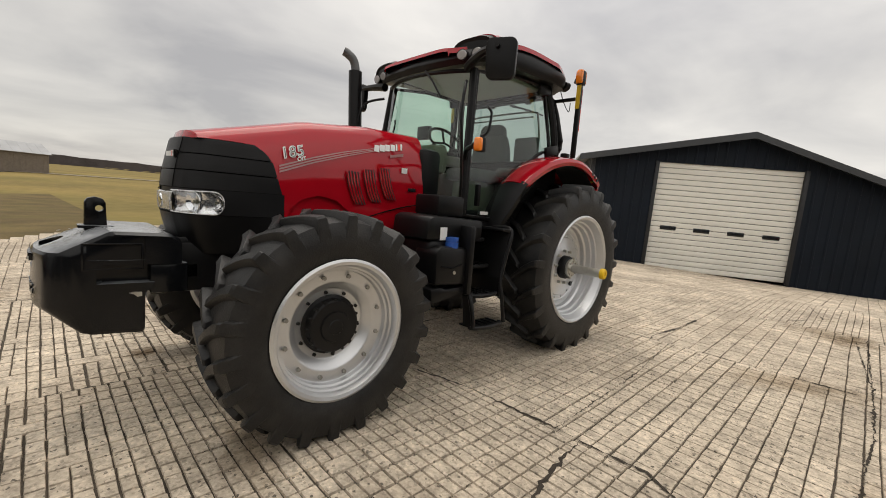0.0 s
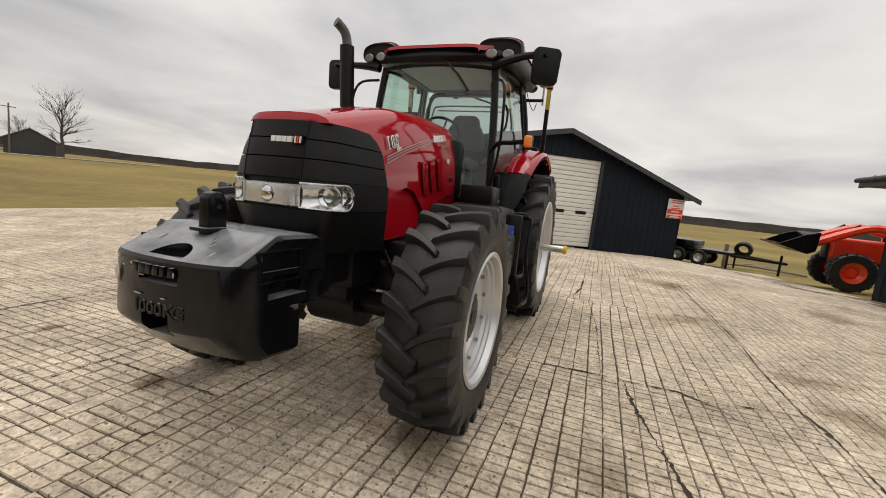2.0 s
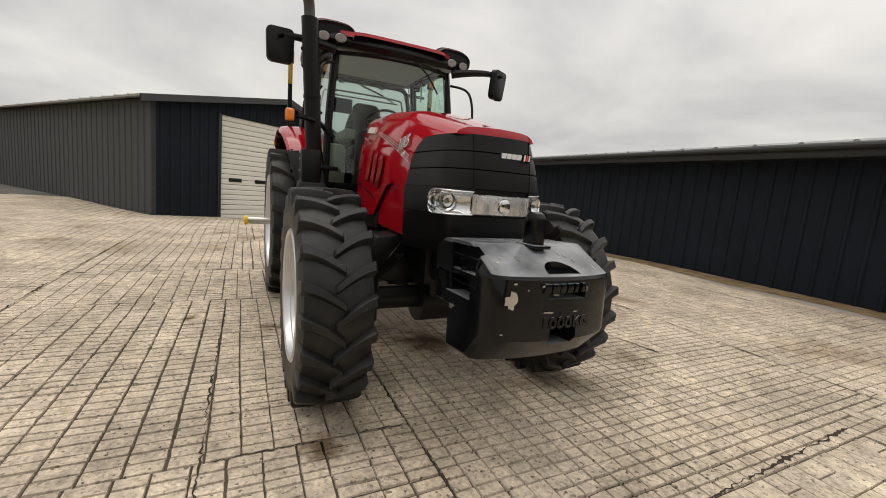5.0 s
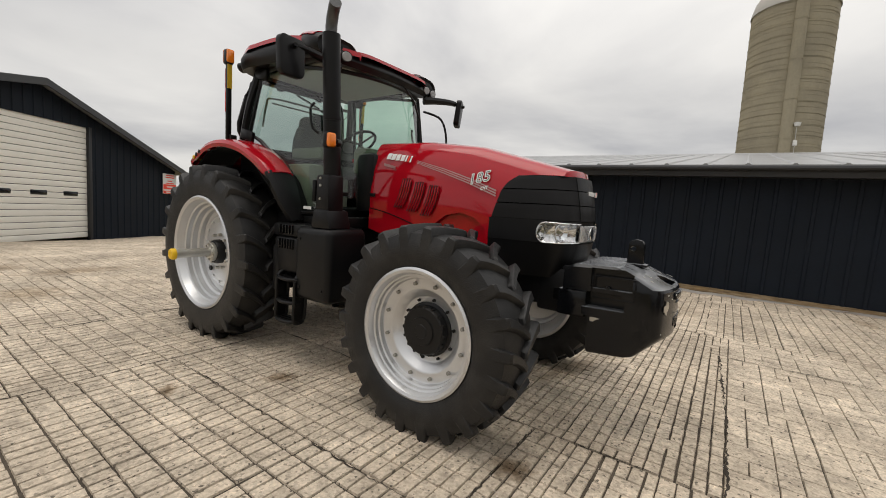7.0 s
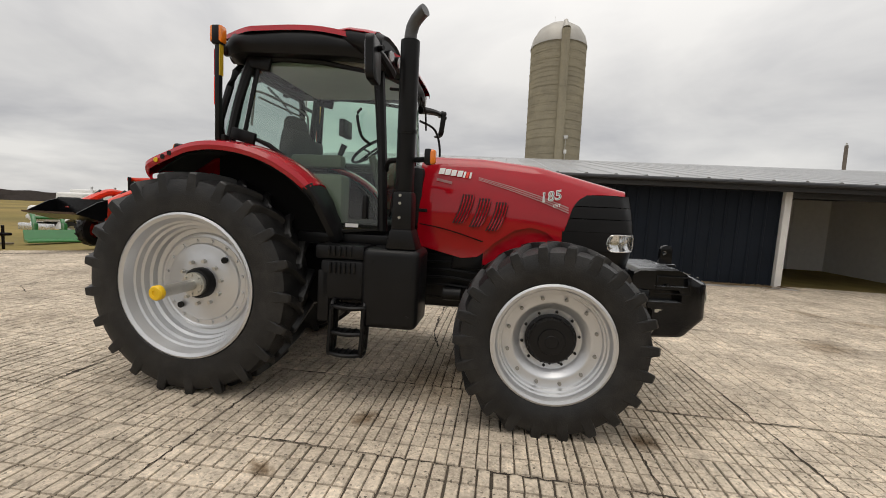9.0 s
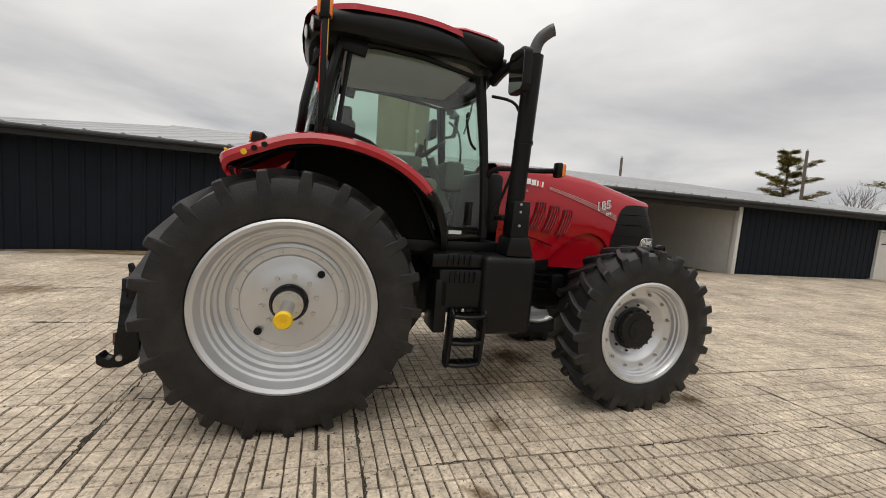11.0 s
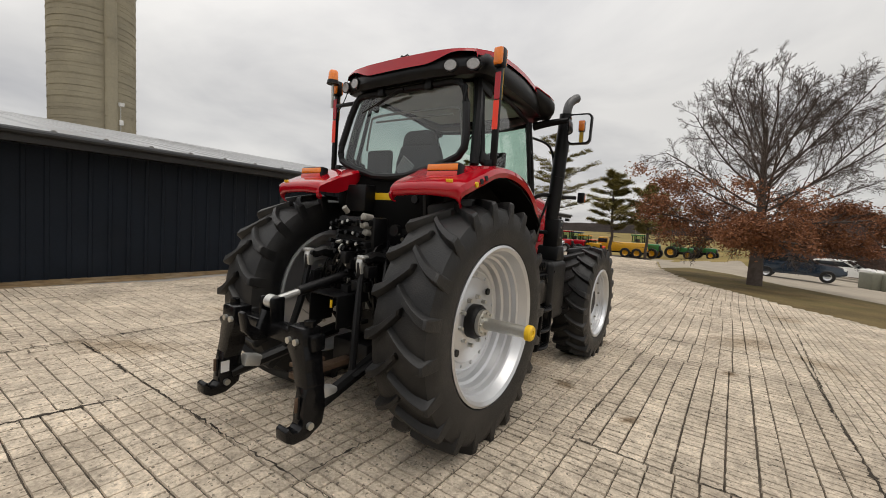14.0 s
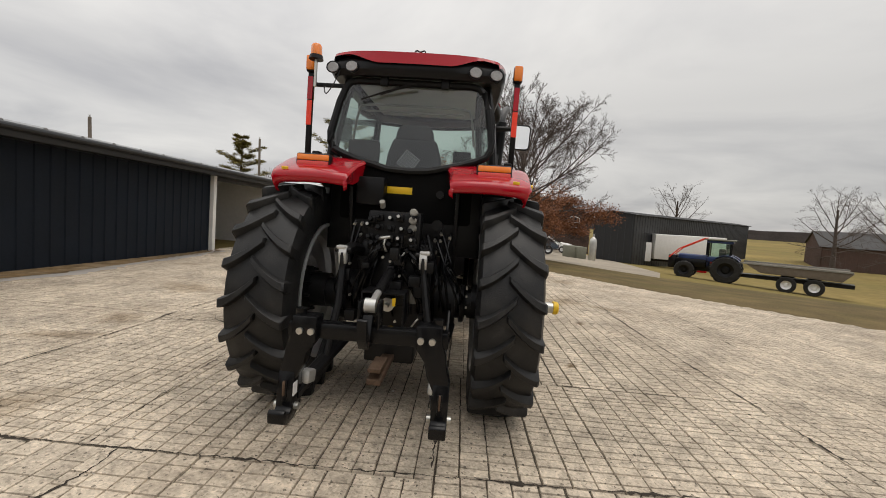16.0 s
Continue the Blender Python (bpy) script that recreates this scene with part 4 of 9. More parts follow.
def pine(name, label, place, h, seed):
    rnd = random.Random(seed)
    t = thing(name, label, "tree", place)
    w = Wood()
    lean = Vector((rnd.gauss(0, 0.03), rnd.gauss(0, 0.03), 1))
    pts = [lean * (h * i / 8) + Vector((rnd.gauss(0, 0.06), rnd.gauss(0, 0.06), -0.5 if i == 0 else 0)) for i in range(9)]
    w.limb(pts, h * 0.022, h * 0.004, 8)
    for i in range(9):
        # dead lower branches
        a, z = i * 2.2 + rnd.gauss(0, 0.4), h * (0.14 + 0.022 * i)
        p, d = lean * z, Vector((math.cos(a), math.sin(a), rnd.uniform(-0.1, 0.2)))
        w.limb([p, p + d * h * 0.06, p + d * h * rnd.uniform(0.10, 0.16) + Vector((0, 0, -0.1))], 0.025, 0.008, 4)
    spots = []
    n = 32
    for i in range(n):
        u = 0.33 + 0.66 * i / n + rnd.gauss(0, 0.01)
        ln = h * (0.40 * (1 - u) ** 0.62 + 0.05) * rnd.choice((0.45, 0.75, 1.0, 1.15))
        a = i * 2.4 + rnd.gauss(0, 0.4)
        q = [lean * (u * h)]
        d = Vector((math.cos(a), math.sin(a), rnd.uniform(0.0, 0.28))).normalized()
        for k in range(5):
            d = (d + Vector((rnd.gauss(0, 0.12), rnd.gauss(0, 0.12), 0.05))).normalized()
            q.append(q[-1] + d * ln / 5)
        w.limb(q, h * 0.006 * (1.2 - u), 0.012, 4)
        side = Vector((-d.y, d.x, 0)).normalized()
        for k in range(2, 6):
            for _ in range(5):
                # sprays to both sides, each ending in a tuft
                e = q[k] + side * rnd.gauss(0, ln * 0.17) + d * rnd.uniform(-0.1, 0.25) * ln * 0.5 + Vector((0, 0, rnd.uniform(0.0, 0.14)))
                w.limb([q[k - 1].lerp(q[k], rnd.random()), e], 0.012, 0.006, 3)
                spots += [e, e.lerp(q[k], 0.35)]
    raw("trunk", w.v, w.f, BARK, t, smooth=True)
    lv, lf = needle_tufts(rnd, spots)
    raw("crown", lv, lf, PINELEAF, t, "yellow-green needle tufts in flat layers", "stuff")
    return t


def oak(place, h, seed, name="oak_tree", label="large oak with bare crown and rust-brown lower leaves", kids=(12, 11, 7), limbs=33, leaves=4600):
    """An old open-grown oak: a forking bole, low spreading limbs, rising upper ones and a haze of fine twigs in a rounded crown."""
    rnd = random.Random(seed)
    t = thing(name, label, "tree", place)
    k = h / 11
    w = Wood()
    bole = [Vector((0, 0, -0.6)), Vector((0.02, 0, 0.8)) * k, Vector((0, 0.03, 2.0)) * k, Vector((0.04, 0, 3.4)) * k, Vector((0.10, 0.06, 5.2)) * k, Vector((0.05, 0.12, 7.4)) * k]
    w.limb(bole, 0.34 * k, 0.09 * k, 12)
    centre, wide, tall, deep = 0.40 * h, 0.46 * h, 0.50 * h, 0.29 * h

    def reach(p, d):
        s = 0.2
        while s < h:
            q = p + d * s
            z = (q.z - centre) / (tall if q.z > centre else deep)
            if (q.x * q.x + q.y * q.y) / (wide * wide) + z * z > 1:
                break
            s += 0.1
        return s

    def bough(p, d, ln, r, level, lift):
        n = 6 - level if level < 3 else 2
        pts, q, dd = [p], p, d
        for _ in range(n):
            wob = (0.06, 0.10, 0.16, 0.2)[level]
            dd = (dd + Vector((rnd.gauss(0, wob), rnd.gauss(0, wob), rnd.gauss(lift, wob)))).normalized()
            q = q + dd * ln / n
            pts.append(q)
        w.limb(pts, r, r * 0.35, (7, 5, 3, 3)[level])
        w.tips.append((q, level))
        if level == 3:
            return
        for j in range(kids[level]):
            u = 0.3 + 0.7 * (j + rnd.random()) / kids[level]
            i = min(n - 1, int(min(0.999, u) * n))
            s = pts[i].lerp(pts[i + 1], min(1.0, u * n - i))
            ax = dd.cross(Vector((rnd.gauss(0, 1), rnd.gauss(0, 1), rnd.gauss(0, 1)))).normalized()
            nd = (dd * 0.8 + ax * rnd.uniform(0.45, 0.85)).normalized()
            bough(s, nd, ln * (0.42, 0.46, 0.5)[level] * rnd.uniform(0.65, 1.1) * (1.15 - 0.5 * u), max(0.0065, r * 0.40 * (1.1 - 0.5 * u)), level + 1, 0.0)

    for i in range(limbs):
        a = i * 2.4 + rnd.gauss(0, 0.2)
        f = i / (limbs - 1)
        tilt = 1.66 - 1.22 * f ** 0.9 + rnd.gauss(0, 0.06)
        z = (2.0 + 4.2 * f ** 1.15) * k
        d = Vector((math.cos(a) * math.sin(tilt), math.sin(a) * math.sin(tilt), math.cos(tilt)))
        p = Vector((0.05, 0.04, z))
        bough(p, d, reach(p, d) * rnd.uniform(0.86, 1.02), (0.072 - 0.022 * f) * k, 0, 0.05 if f > 0.25 else -0.02)
    raw("trunk", w.v, w.f, BARK, t, smooth=True)
    spots = [q for q, lv in w.tips if lv >= 2 and 0.15 * h < q.z < h * (0.40 + 0.02 * q.y)]
    rnd.shuffle(spots)
    if leaves:
        lv, lf = leaf_cards(rnd, spots[:leaves], 0.05, 8, 0.2)
        raw("crown", lv, lf, OAKLEAF, t, "dry rust-brown leaves still hanging on the lower limbs", "stuff")


oak((18.0, -3.35, height(18.0, -3.35)), 9.3, 11)
for i, (az, d, h) in enumerate(((-67.9, 41, 11.2), (-75.2, 36, 6.9), (-79.3, 35.5, 5.9), (-56.0, 50, 10.1))):
    x, y = polar(az, d, -1.3, -3.5)
    pine("pine_tree", "tall thin pine with yellow-green layered needles", (x, y, height(x, y)), h, 20 + i)
for i, (az, d, h, c) in enumerate(((-61.5, 70, 10.5, (-1.3, -3.5)), (-84, 80, 8.0, (-3.6, -0.6)), (153.4, 92, 11.5, (5.1, 2)), (156.5, 99, 6.5, (5.1, 2)), (125.1, 150, 10.5, (5.7, 0.7)), (162.5, 140, 4.5, (5.1, 2)))):
    x, y = polar(az, d, *c)
    bare_tree("bare_tree", "leafless grey tree in the distance", (x, y, height(x, y)), h, 40 + i, 2, None, 0, 20)


for i, (az, d, h) in enumerate(((-116.2, 95, 15.5), (-130.4, 66, 11.0), (-134.5, 60, 10.5), (-138, 56, 10.0))):
    x, y = polar(az, d, -3.6, -0.6)
    oak((x, y, height(x, y)), h, 70 + i, "bare_tree", "leafless grey tree in the distance", (8, 8, 4), 16, 0)


def wood_line():
    """Low wooded ridges far off, all round, with an uneven top."""
    rnd = random.Random(9)
    for name, rad, base, amp, step in (("far_ridge", 900, 4.0, 9.0, 1.2), ("tree_line", 420, -1.5, 3.2, 0.4)):
        verts, faces = [], []
        n = int(360 / step)
        for i in range(n):
            a = radians(i * step)
            g = noise.noise(Vector((math.cos(a) * 3, math.sin(a) * 3, rad)))
            z = base + amp * (0.75 + 0.8 * g) + rnd.uniform(0, 0.9) * (rad / 420)
            x, y = rad * math.cos(a), rad * math.sin(a)
            verts += [(x, y, -8), (x, y, z), (x * 1.04, y * 1.04, z - 1)]
        for i in range(n):
            p, q = 3 * i, 3 * ((i + 1) % n)
            faces += [(p, q, q + 1, p + 1), (p + 1, q + 1, q + 2, p + 2)]
        raw(name, verts, faces, FARWOOD, None, "bare brown woods along the skyline", "structure")


wood_line()


def field_fence():
    """A board fence at the far side of the field."""
    f = thing("field_fence", "dark weathered board fence across the field", "fence")
    ends = []
    for i in range(15):
        x, y = polar(165.0 - 0.62 * i, 97, 4.9, 2.5)
        z = height(x, y)
        part("post", box(B(), (x, y, z + 0.6), (0.16, 0.16, 1.5), 0.02), WOODPOLE, f)
        ends.append((x, y, z))
    for (x0, y0, z0), (x1, y1, z1) in zip(ends, ends[1:]):
        for h in (0.4, 0.75, 1.1):
            part("board", tube(B(), [(x0, y0, z0 + h), (x1, y1, z1 + h)], 0.07, 4), WOODPOLE, f)


field_fence()


def utility_pole(place, h, arm=True):
    p = thing("utility_pole", "weathered wooden utility pole", "pole", place)
    part("post", cyl(B(), (0, 0, -0.5), (0, 0, h), 0.14, 0.1, 10), WOODPOLE, p)
    if arm:
        part("crossarm", box(B(), (0, 0, h - 0.5), (1.8, 0.1, 0.12)), WOODPOLE, p)
    part("insulator", cyl(B(), (0, 0, h), (0, 0, h + 0.15), 0.05, seg=8), ZINC, p)


for az, d, h, c, arm in ((-35.8, 36, 7.0, (2.45, -4), False), (-58.1, 45, 9.0, (-1.3, -3.5), False), (157.05, 95, 7.5, (5.1, 2), True), (161.55, 110, 6.5, (5.1, 2), True), (-79.6, 75, 7.0, (-2.3, -2.9), True)):
    x, y = polar(az, d, *c)
    utility_pole((x, y, height(x, y)), h, arm)


# ---- the tractor: nose to +x, rear axle at x = 0 ----
tractor = thing("tractor", "red row-crop tractor with black grille and silver wheels on grooved concrete", "tractor")
tractor.matrix_basis = LEAN


def ring_of(name, n, phase, r, y0, ln, rad, seg, material, parent):
    """n alike bolts in a ring about the axle."""
    me = None
    for i in range(n):
        a = 2 * math.pi * (i + phase) / n
        if me is None:
            ob = part(name, cyl(B(), (0, 0, 0), (0, ln, 0), rad, rad * 0.85, seg), material, parent)
            me = ob.data
        else:
            ob = new(name, me)
            ob.parent = parent
        ob.location = (r * math.sin(a), y0, r * math.cos(a))


def wheel(name, x, y, z, R, rim_r, w, lugs, s, front):
    """A tyre with chevron bars, a dished silver rim and a hub; s is the side it stands on."""
    hub = new(name)
    hub.parent = tractor
    hub.matrix_basis = pose(x, y, z)
    tagged(hub, label="silver dished wheel with chevron-lug farm tyre")
    lug_h = 0.05 if not front else 0.043
    Rc = R - lug_h
    hw = w / 2
    bead = rim_r - 0.005
    prof = [(bead, -hw * 0.80), (bead + 0.03, -hw * 0.93), (bead + (Rc - bead) * 0.45, -hw), (Rc - 0.075, -hw * 0.975), (Rc - 0.022, -hw * 0.88), (Rc, -hw * 0.5), (Rc + 0.006, 0),
            (Rc, hw * 0.5), (Rc - 0.022, hw * 0.88), (Rc - 0.075, hw * 0.975), (bead + (Rc - bead) * 0.45, hw), (bead + 0.03, hw * 0.93), (bead, hw * 0.80)]
    bm = lathe(B(), prof, 72)
    step = 2 * math.pi / lugs
    rake = 0.205 if not front else 0.185
    rnd = random.Random(len(name) + 3)
    for k in (-1, 1):
        for i in range(lugs):
            a0 = (i + (0.5 if k > 0 else 0)) * step + rnd.gauss(0, 0.004)
            rows = []
            for t in (0, 0.03, 0.12, 0.25, 0.4, 0.55, 0.7, 0.84, 0.93, 0.98, 1.0):
                off = k * (-0.03 + (hw * 0.99 + 0.03) * t)
                lead = a0 - rake * (1 - (1 - t) ** 1.55)
                half = (0.019 + 0.011 * t) / R
                drop = 0.012 * t * t + (0.012 if t == 0 else 0) + max(0, t - 0.93) * 0.25 + (0.055 if t == 1 else 0)
                ri = float(np.interp(abs(off), [0, hw * 0.5, hw * 0.88, hw * 0.975, hw], [Rc + 0.006, Rc, Rc - 0.022, Rc - 0.075, Rc - 0.14])) - 0.012
                ro = R - drop
                row = []
                for da, rr in ((-half * 1.75, ri), (-half * 1.08, ro - 0.006), (-half * 0.85, ro), (half * 0.85, ro), (half * 1.08, ro - 0.006), (half * 1.75, ri)):
                    a = lead + da
                    row.append((rr * math.sin(a), off, rr * math.cos(a)))
                rows.append(row)
            grid(bm, rows)
            for row in (rows[0], rows[-1]):
                bm.faces.new([bm.verts.new(p) for p in row])
    part("tyre", bm, RUBBER, hub, "black tractor tyre with deep chevron bars, dusty on the tread")
    o = s * hw
    if not front:
        rp = [(rim_r, o * 0.78), (rim_r + 0.012, o * 0.93), (rim_r - 0.005, o * 0.97), (rim_r - 0.03, o * 0.90), (rim_r - 0.045, o * 0.72), (rim_r - 0.055, o * 0.6), (rim_r - 0.07, o * 0.56),
              (rim_r - 0.075, o * 0.38), (rim_r - 0.095, o * 0.34), (rim_r - 0.10, o * 0.12), (rim_r - 0.12, o * 0.06), (rim_r - 0.125, -o * 0.12), (rim_r - 0.15, -o * 0.16),
              (0.422, -o * 0.17), (0.41, -o * 0.09), (0.388, -o * 0.06), (0.378, -o * 0.09), (0.334, -o * 0.09), (0.324, -o * 0.03), (0.295, 0.0), (0.24, o * 0.01), (0.225, o * 0.045), (0.10, o * 0.045), (0.0, o * 0.045)]
        disc_y = o * 0.0
    else:
        rp = [(rim_r, o * 0.78), (rim_r + 0.012, o * 0.93), (rim_r - 0.004, o * 0.97), (rim_r - 0.024, o * 0.93), (rim_r - 0.034, o * 0.84), (rim_r - 0.040, o * 0.74), (rim_r - 0.052, o * 0.71),
              (rim_r - 0.056, o * 0.60), (rim_r - 0.068, o * 0.57), (rim_r - 0.074, o * 0.43), (rim_r - 0.082, o * 0.405), (0.30, o * 0.40), (0.288, o * 0.385), (0.28, o * 0.36), (0.236, o * 0.13), (0.225, o * 0.10), (0.0, o * 0.10)]
        disc_y = o * 0.40
    back = [(rim_r, -o * 0.78), (rim_r + 0.012, -o * 0.95), (rim_r - 0.012, -o * 0.98), (rim_r - 0.035, -o * 0.88), (rim_r - 0.05, -o * 0.6), (rim_r - 0.10, -o * 0.5), (rim_r - 0.11, -o * 0.24), (0.30, -o * 0.21), (0.28, -o * 0.05), (0.0, -o * 0.03)]
    cut = 4 if not front else len(back)
    rim = part("rim", lathe(lathe(B(), rp, 72), back[:cut], 72), SILVER, hub, "silver painted dished steel rim")
    if not front:
        part("inner_disc", lathe(B(), back[cut - 1:], 72), SILVER, hub, "silver inner face of the wheel disc")
        part("axle_hub", lathe(B(), [(0.20, -o * 0.06), (0.20, -o * 0.35), (0.15, -o * 0.5), (0.15, -o * 1.1), (0.0, -o * 1.1)], 28), CAST, hub, "black axle hub")
        ring_of("inner_bolt", 10, 0.2, 0.175, -o * 0.42, -s * 0.04, 0.014, 6, CAST, hub)
    # bolts round the disc
    nb, rb = (12, 0.325) if front else (16, 0.356)
    ring_of("bolt", nb, 0.5, rb, disc_y if front else -o * 0.09, s * (0.02 if front else 0.014), 0.0145 if front else 0.015, 8, CABLIGHT if front else SILVER, hub)
    ring_of("wheel_nut", 10, 0.25, 0.21 if front else 0.185, o * 0.10 if front else o * 0.045, s * (0.016 if front else 0.035), 0.012 if front else 0.018, 6, CAST if front else ZINC, hub)
    if front:
        hb = lathe(B(), [(0.19, s * 0.0), (0.19, s * 0.035), (0.172, s * 0.042), (0.168, s * 0.09), (0.158, s * 0.10), (0.10, s * 0.103), (0.095, s * 0.114), (0.05, s * 0.115), (0.045, s * 0.12), (0.0, s * 0.12)], 36)
        hb2 = part("hub_carrier", hb, CAST, hub, "black planetary hub with bolts")
        ring_of("hub_bolt", 16, 0, 0.166, s * 0.06, s * 0.036, 0.013, 6, CAST, hub)
    else:
        part("hub_carrier", lathe(B(), [(0.13, 0), (0.13, s * 0.06), (0.115, s * 0.085), (0.095, s * 0.09), (0.09, s * 0.115), (0.0, s * 0.115)], 28), CAST, hub, "black hub")
        part("flange", lathe(B(), [(0.10, s * 0.085), (0.10, s * 0.118), (0.05, s * 0.12)], 28), ZINC, hub, "bright hub flange")
        ring_of("flange_bolt", 8, 0, 0.078, s * 0.11, s * 0.03, 0.012, 6, ZINC, hub)
        part("axle_bar", lathe(B(), [(0.085, s * 0.10), (0.085, s * 0.125), (0.045, s * 0.13), (0.045, s * 0.475), (0.0, s * 0.475)], 24), ZINC, hub, "bare steel bar axle standing out of the hub")
        cp = part("axle_cap", lathe(B(), [(0.045, s * 0.455), (0.056, s * 0.458), (0.056, s * 0.49), (0.047, s * 0.502), (0.022, s * 0.502), (0.02, s * 0.495), (0, s * 0.495)], 24), YELLOW, hub, "yellow plastic end cap")
        for a in (0.8, 3.9):
            c = (0.29 * math.sin(a), -o * 0.02 + s * 0.01, 0.29 * math.cos(a))
            part("lifting_hole", cyl(B(), c, (c[0], c[1] + s * 0.015, c[2]), 0.027, seg=14), BLACK, hub)
    return hub


for s in (-1, 1):
    wheel("rear_wheel", 0, s * 0.893, 0.885, 0.925, 0.583, 0.475, 21, s, False)
    wheel("front_wheel", 2.915 + s * 0.012, s * 0.925, 0.695, 0.73, 0.434, 0.43, 22, s, True)

# hood: skin from cowl to grille, mirrored about the middle


def hood_top(x):
    return float(np.interp(x, [1.74, 2.28, 2.8, 3.3, 3.5, 3.64], [2.12, 2.11, 2.05, 1.918, 1.866, 1.836]))


def hood_half(x, z):
    """Half the hood's width at a place along it and a height."""
    d = max(0.0, hood_top(x) - z)
    w = float(np.interp(d, [0, 0.005, 0.014, 0.034, 0.08, 0.16, 0.28, 0.42, 0.6, 0.9], [0, 0.15, 0.225, 0.275, 0.315, 0.35, 0.38, 0.395, 0.40, 0.39]))
    return w * float(np.interp(x, [1.74, 2.6, 3.2, 3.6], [1.03, 1.0, 0.97, 0.94]))


def hood_low(x):
    return float(np.interp(x, [1.74, 2.15, 2.3, 2.45, 2.6, 2.75, 2.88, 2.97, 3.02, 3.2], [1.30, 1.20, 1.22, 1.36, 1.47, 1.50, 1.46, 1.38, 1.15, 1.12]))


EDGE = [(3.01, 1.1), (3.01, 1.40), (3.03, 1.50), (3.065, 1.62), (3.085, 1.69), (3.13, 1.755), (3.20, 1.798), (3.30, 1.806), (3.45, 1.804), (3.57, 1.80), (3.70, 1.80)]


def edge_x(z):
    """The line where the red hood meets the black grille, up to the shoulder."""
    return float(np.interp(z, [p[1] for p in EDGE[:7]], [p[0] for p in EDGE[:7]]))


def edge_z(x):
    """The same line by its place along the nose."""
    return float(np.interp(x, [p[0] for p in EDGE[1:]], [p[1] for p in EDGE[1:]]))


def nose_x(z):
    return float(np.interp(z, [1.03, 1.15, 1.3, 1.42, 1.55, 1.65, 1.75, 1.85], [3.54, 3.625, 3.662, 3.668, 3.655, 3.638, 3.614, 3.592]))


def hood_skin():
    """Rows from the cowl forwards: below the shoulder they end at the grille, above it they run on to the nose."""
    ds = [0, 0.002, 0.006, 0.014, 0.024, 0.036, 0.048, 0.06, 0.075, 0.09, 0.105, 0.12, 0.14, 0.17, 0.2, 0.28, 0.36, 0.44, 0.52]
    ends = []
    for d in ds:
        x = 3.0
        while x < 3.555 and hood_top(x) - d > edge_z(x):
            x += 0.002
        ends.append(x - (0.5 * max(0.0, hood_half(x, hood_top(x) - d) - 0.14) ** 1.3 if x >= 3.555 else 0))
    rows = []
    for k in range(31):
        u = k / 28
        row = []
        for d, xe in zip(ds, ends):
            x = 1.74 + min(u, 1) * (xe - 1.74)
            z = hood_top(x) - d
            y = hood_half(x, z)
            if u > 1:
                # the front edge rolls down to the shut line
                f = (k - 28) / 2
                zl = edge_z(x) - 0.003
                x, z, y = x + 0.014 * f ** 0.5 * max(0.15, 1 - d / 0.06), z + (zl - z) * f * (1 if d < 0.1 else 0.3), y - 0.006 * f
            row.append((x, y, z))
        for i in range(1, 5):
            xe = 3.012
            x = 1.74 + min(u, 1) * (xe - 1.74)
            z0 = hood_top(x) - 0.52
            row.append((x, hood_half(x, z0) - (0.006 * (u - 1) * 14 if u > 1 else 0), z0 + (min(hood_low(x), z0 - 0.001) - z0) * i / 4))
        rows.append([(a, -b, c) for a, b, c in row[:0:-1]] + row)
    return rows


hood = part("hood", thick(grid(B(), hood_skin()), 0.008), RED, tractor, "glossy red engine hood")
for s in (-1, 1):
    part("arch_panel", prism(B(), [(2.2, 1.15), (3.02, 1.12), (3.02, 1.58), (2.2, 1.58)], "y", *sorted((s * 0.345, s * 0.365))), RED, hood)
# dark seam and louvre openings on both sides
for s in (-1, 1):
    for k in range(3):
        x0 = 2.085 + 0.148 * k
        rows = []
        for j in range(9):
            t = j / 8
            z = 1.765 - 0.255 * t - 0.028 * k
            xc = x0 + 0.045 - 0.06 * t * t - 0.02 * t
            wd = 0.112 if 0 < j < 8 else 0.085
            rows.append([(xc + q * wd, s * (hood_half(xc, z) + 0.0145), z) for q in (0, 0.5, 1)])
        # flush sheet with the dark of the slot's inside painted on
        lv = part("louvre", grid(B(), rows), LOUVRE, hood, "slanted cooling louvre with red slats")
        for q in (0.18, 0.42, 0.66, 0.88):
            pts = [(r[0][0] + q * 0.112, r[0][1] + s * 0.002, r[0][2]) for r in rows]
            part("slat", tube(B(), pts, [0.003] + [0.0075] * (len(pts) - 2) + [0.003], 6), RED, lv)
    # crease above the lower panel
    pts = [(x, s * (hood_half(x, z) + 0.014), z) for x, z in ((1.76, 1.49), (1.95, 1.46), (2.15, 1.41), (2.33, 1.355))]
    part("panel_seam", tube(B(), smooth_path(pts, 4), 0.005, 5), FENDERIN, hood)
    # silver-grey stripe and number
    for f in (0.0, 0.38, 0.76):
        rows = []
        for j in range(17):
            x = 2.26 + 0.785 * j / 16
            z = float(np.interp(x, [2.25, 2.55, 2.80, 3.05], [1.923, 1.850, 1.775, 1.685])) - f * float(np.interp(x, [2.25, 2.55, 3.05], [0.026, 0.042, 0.052]))
            wz = float(np.interp(x, [2.25, 3.05], [0.006, 0.0125]))
            rows.append([(x, s * (hood_half(x, z - q) + 0.0145), z - q) for q in (0, wz)])
        part("stripe", grid(B(), rows), GREYDECAL, hood, "grey pinstripe decal")


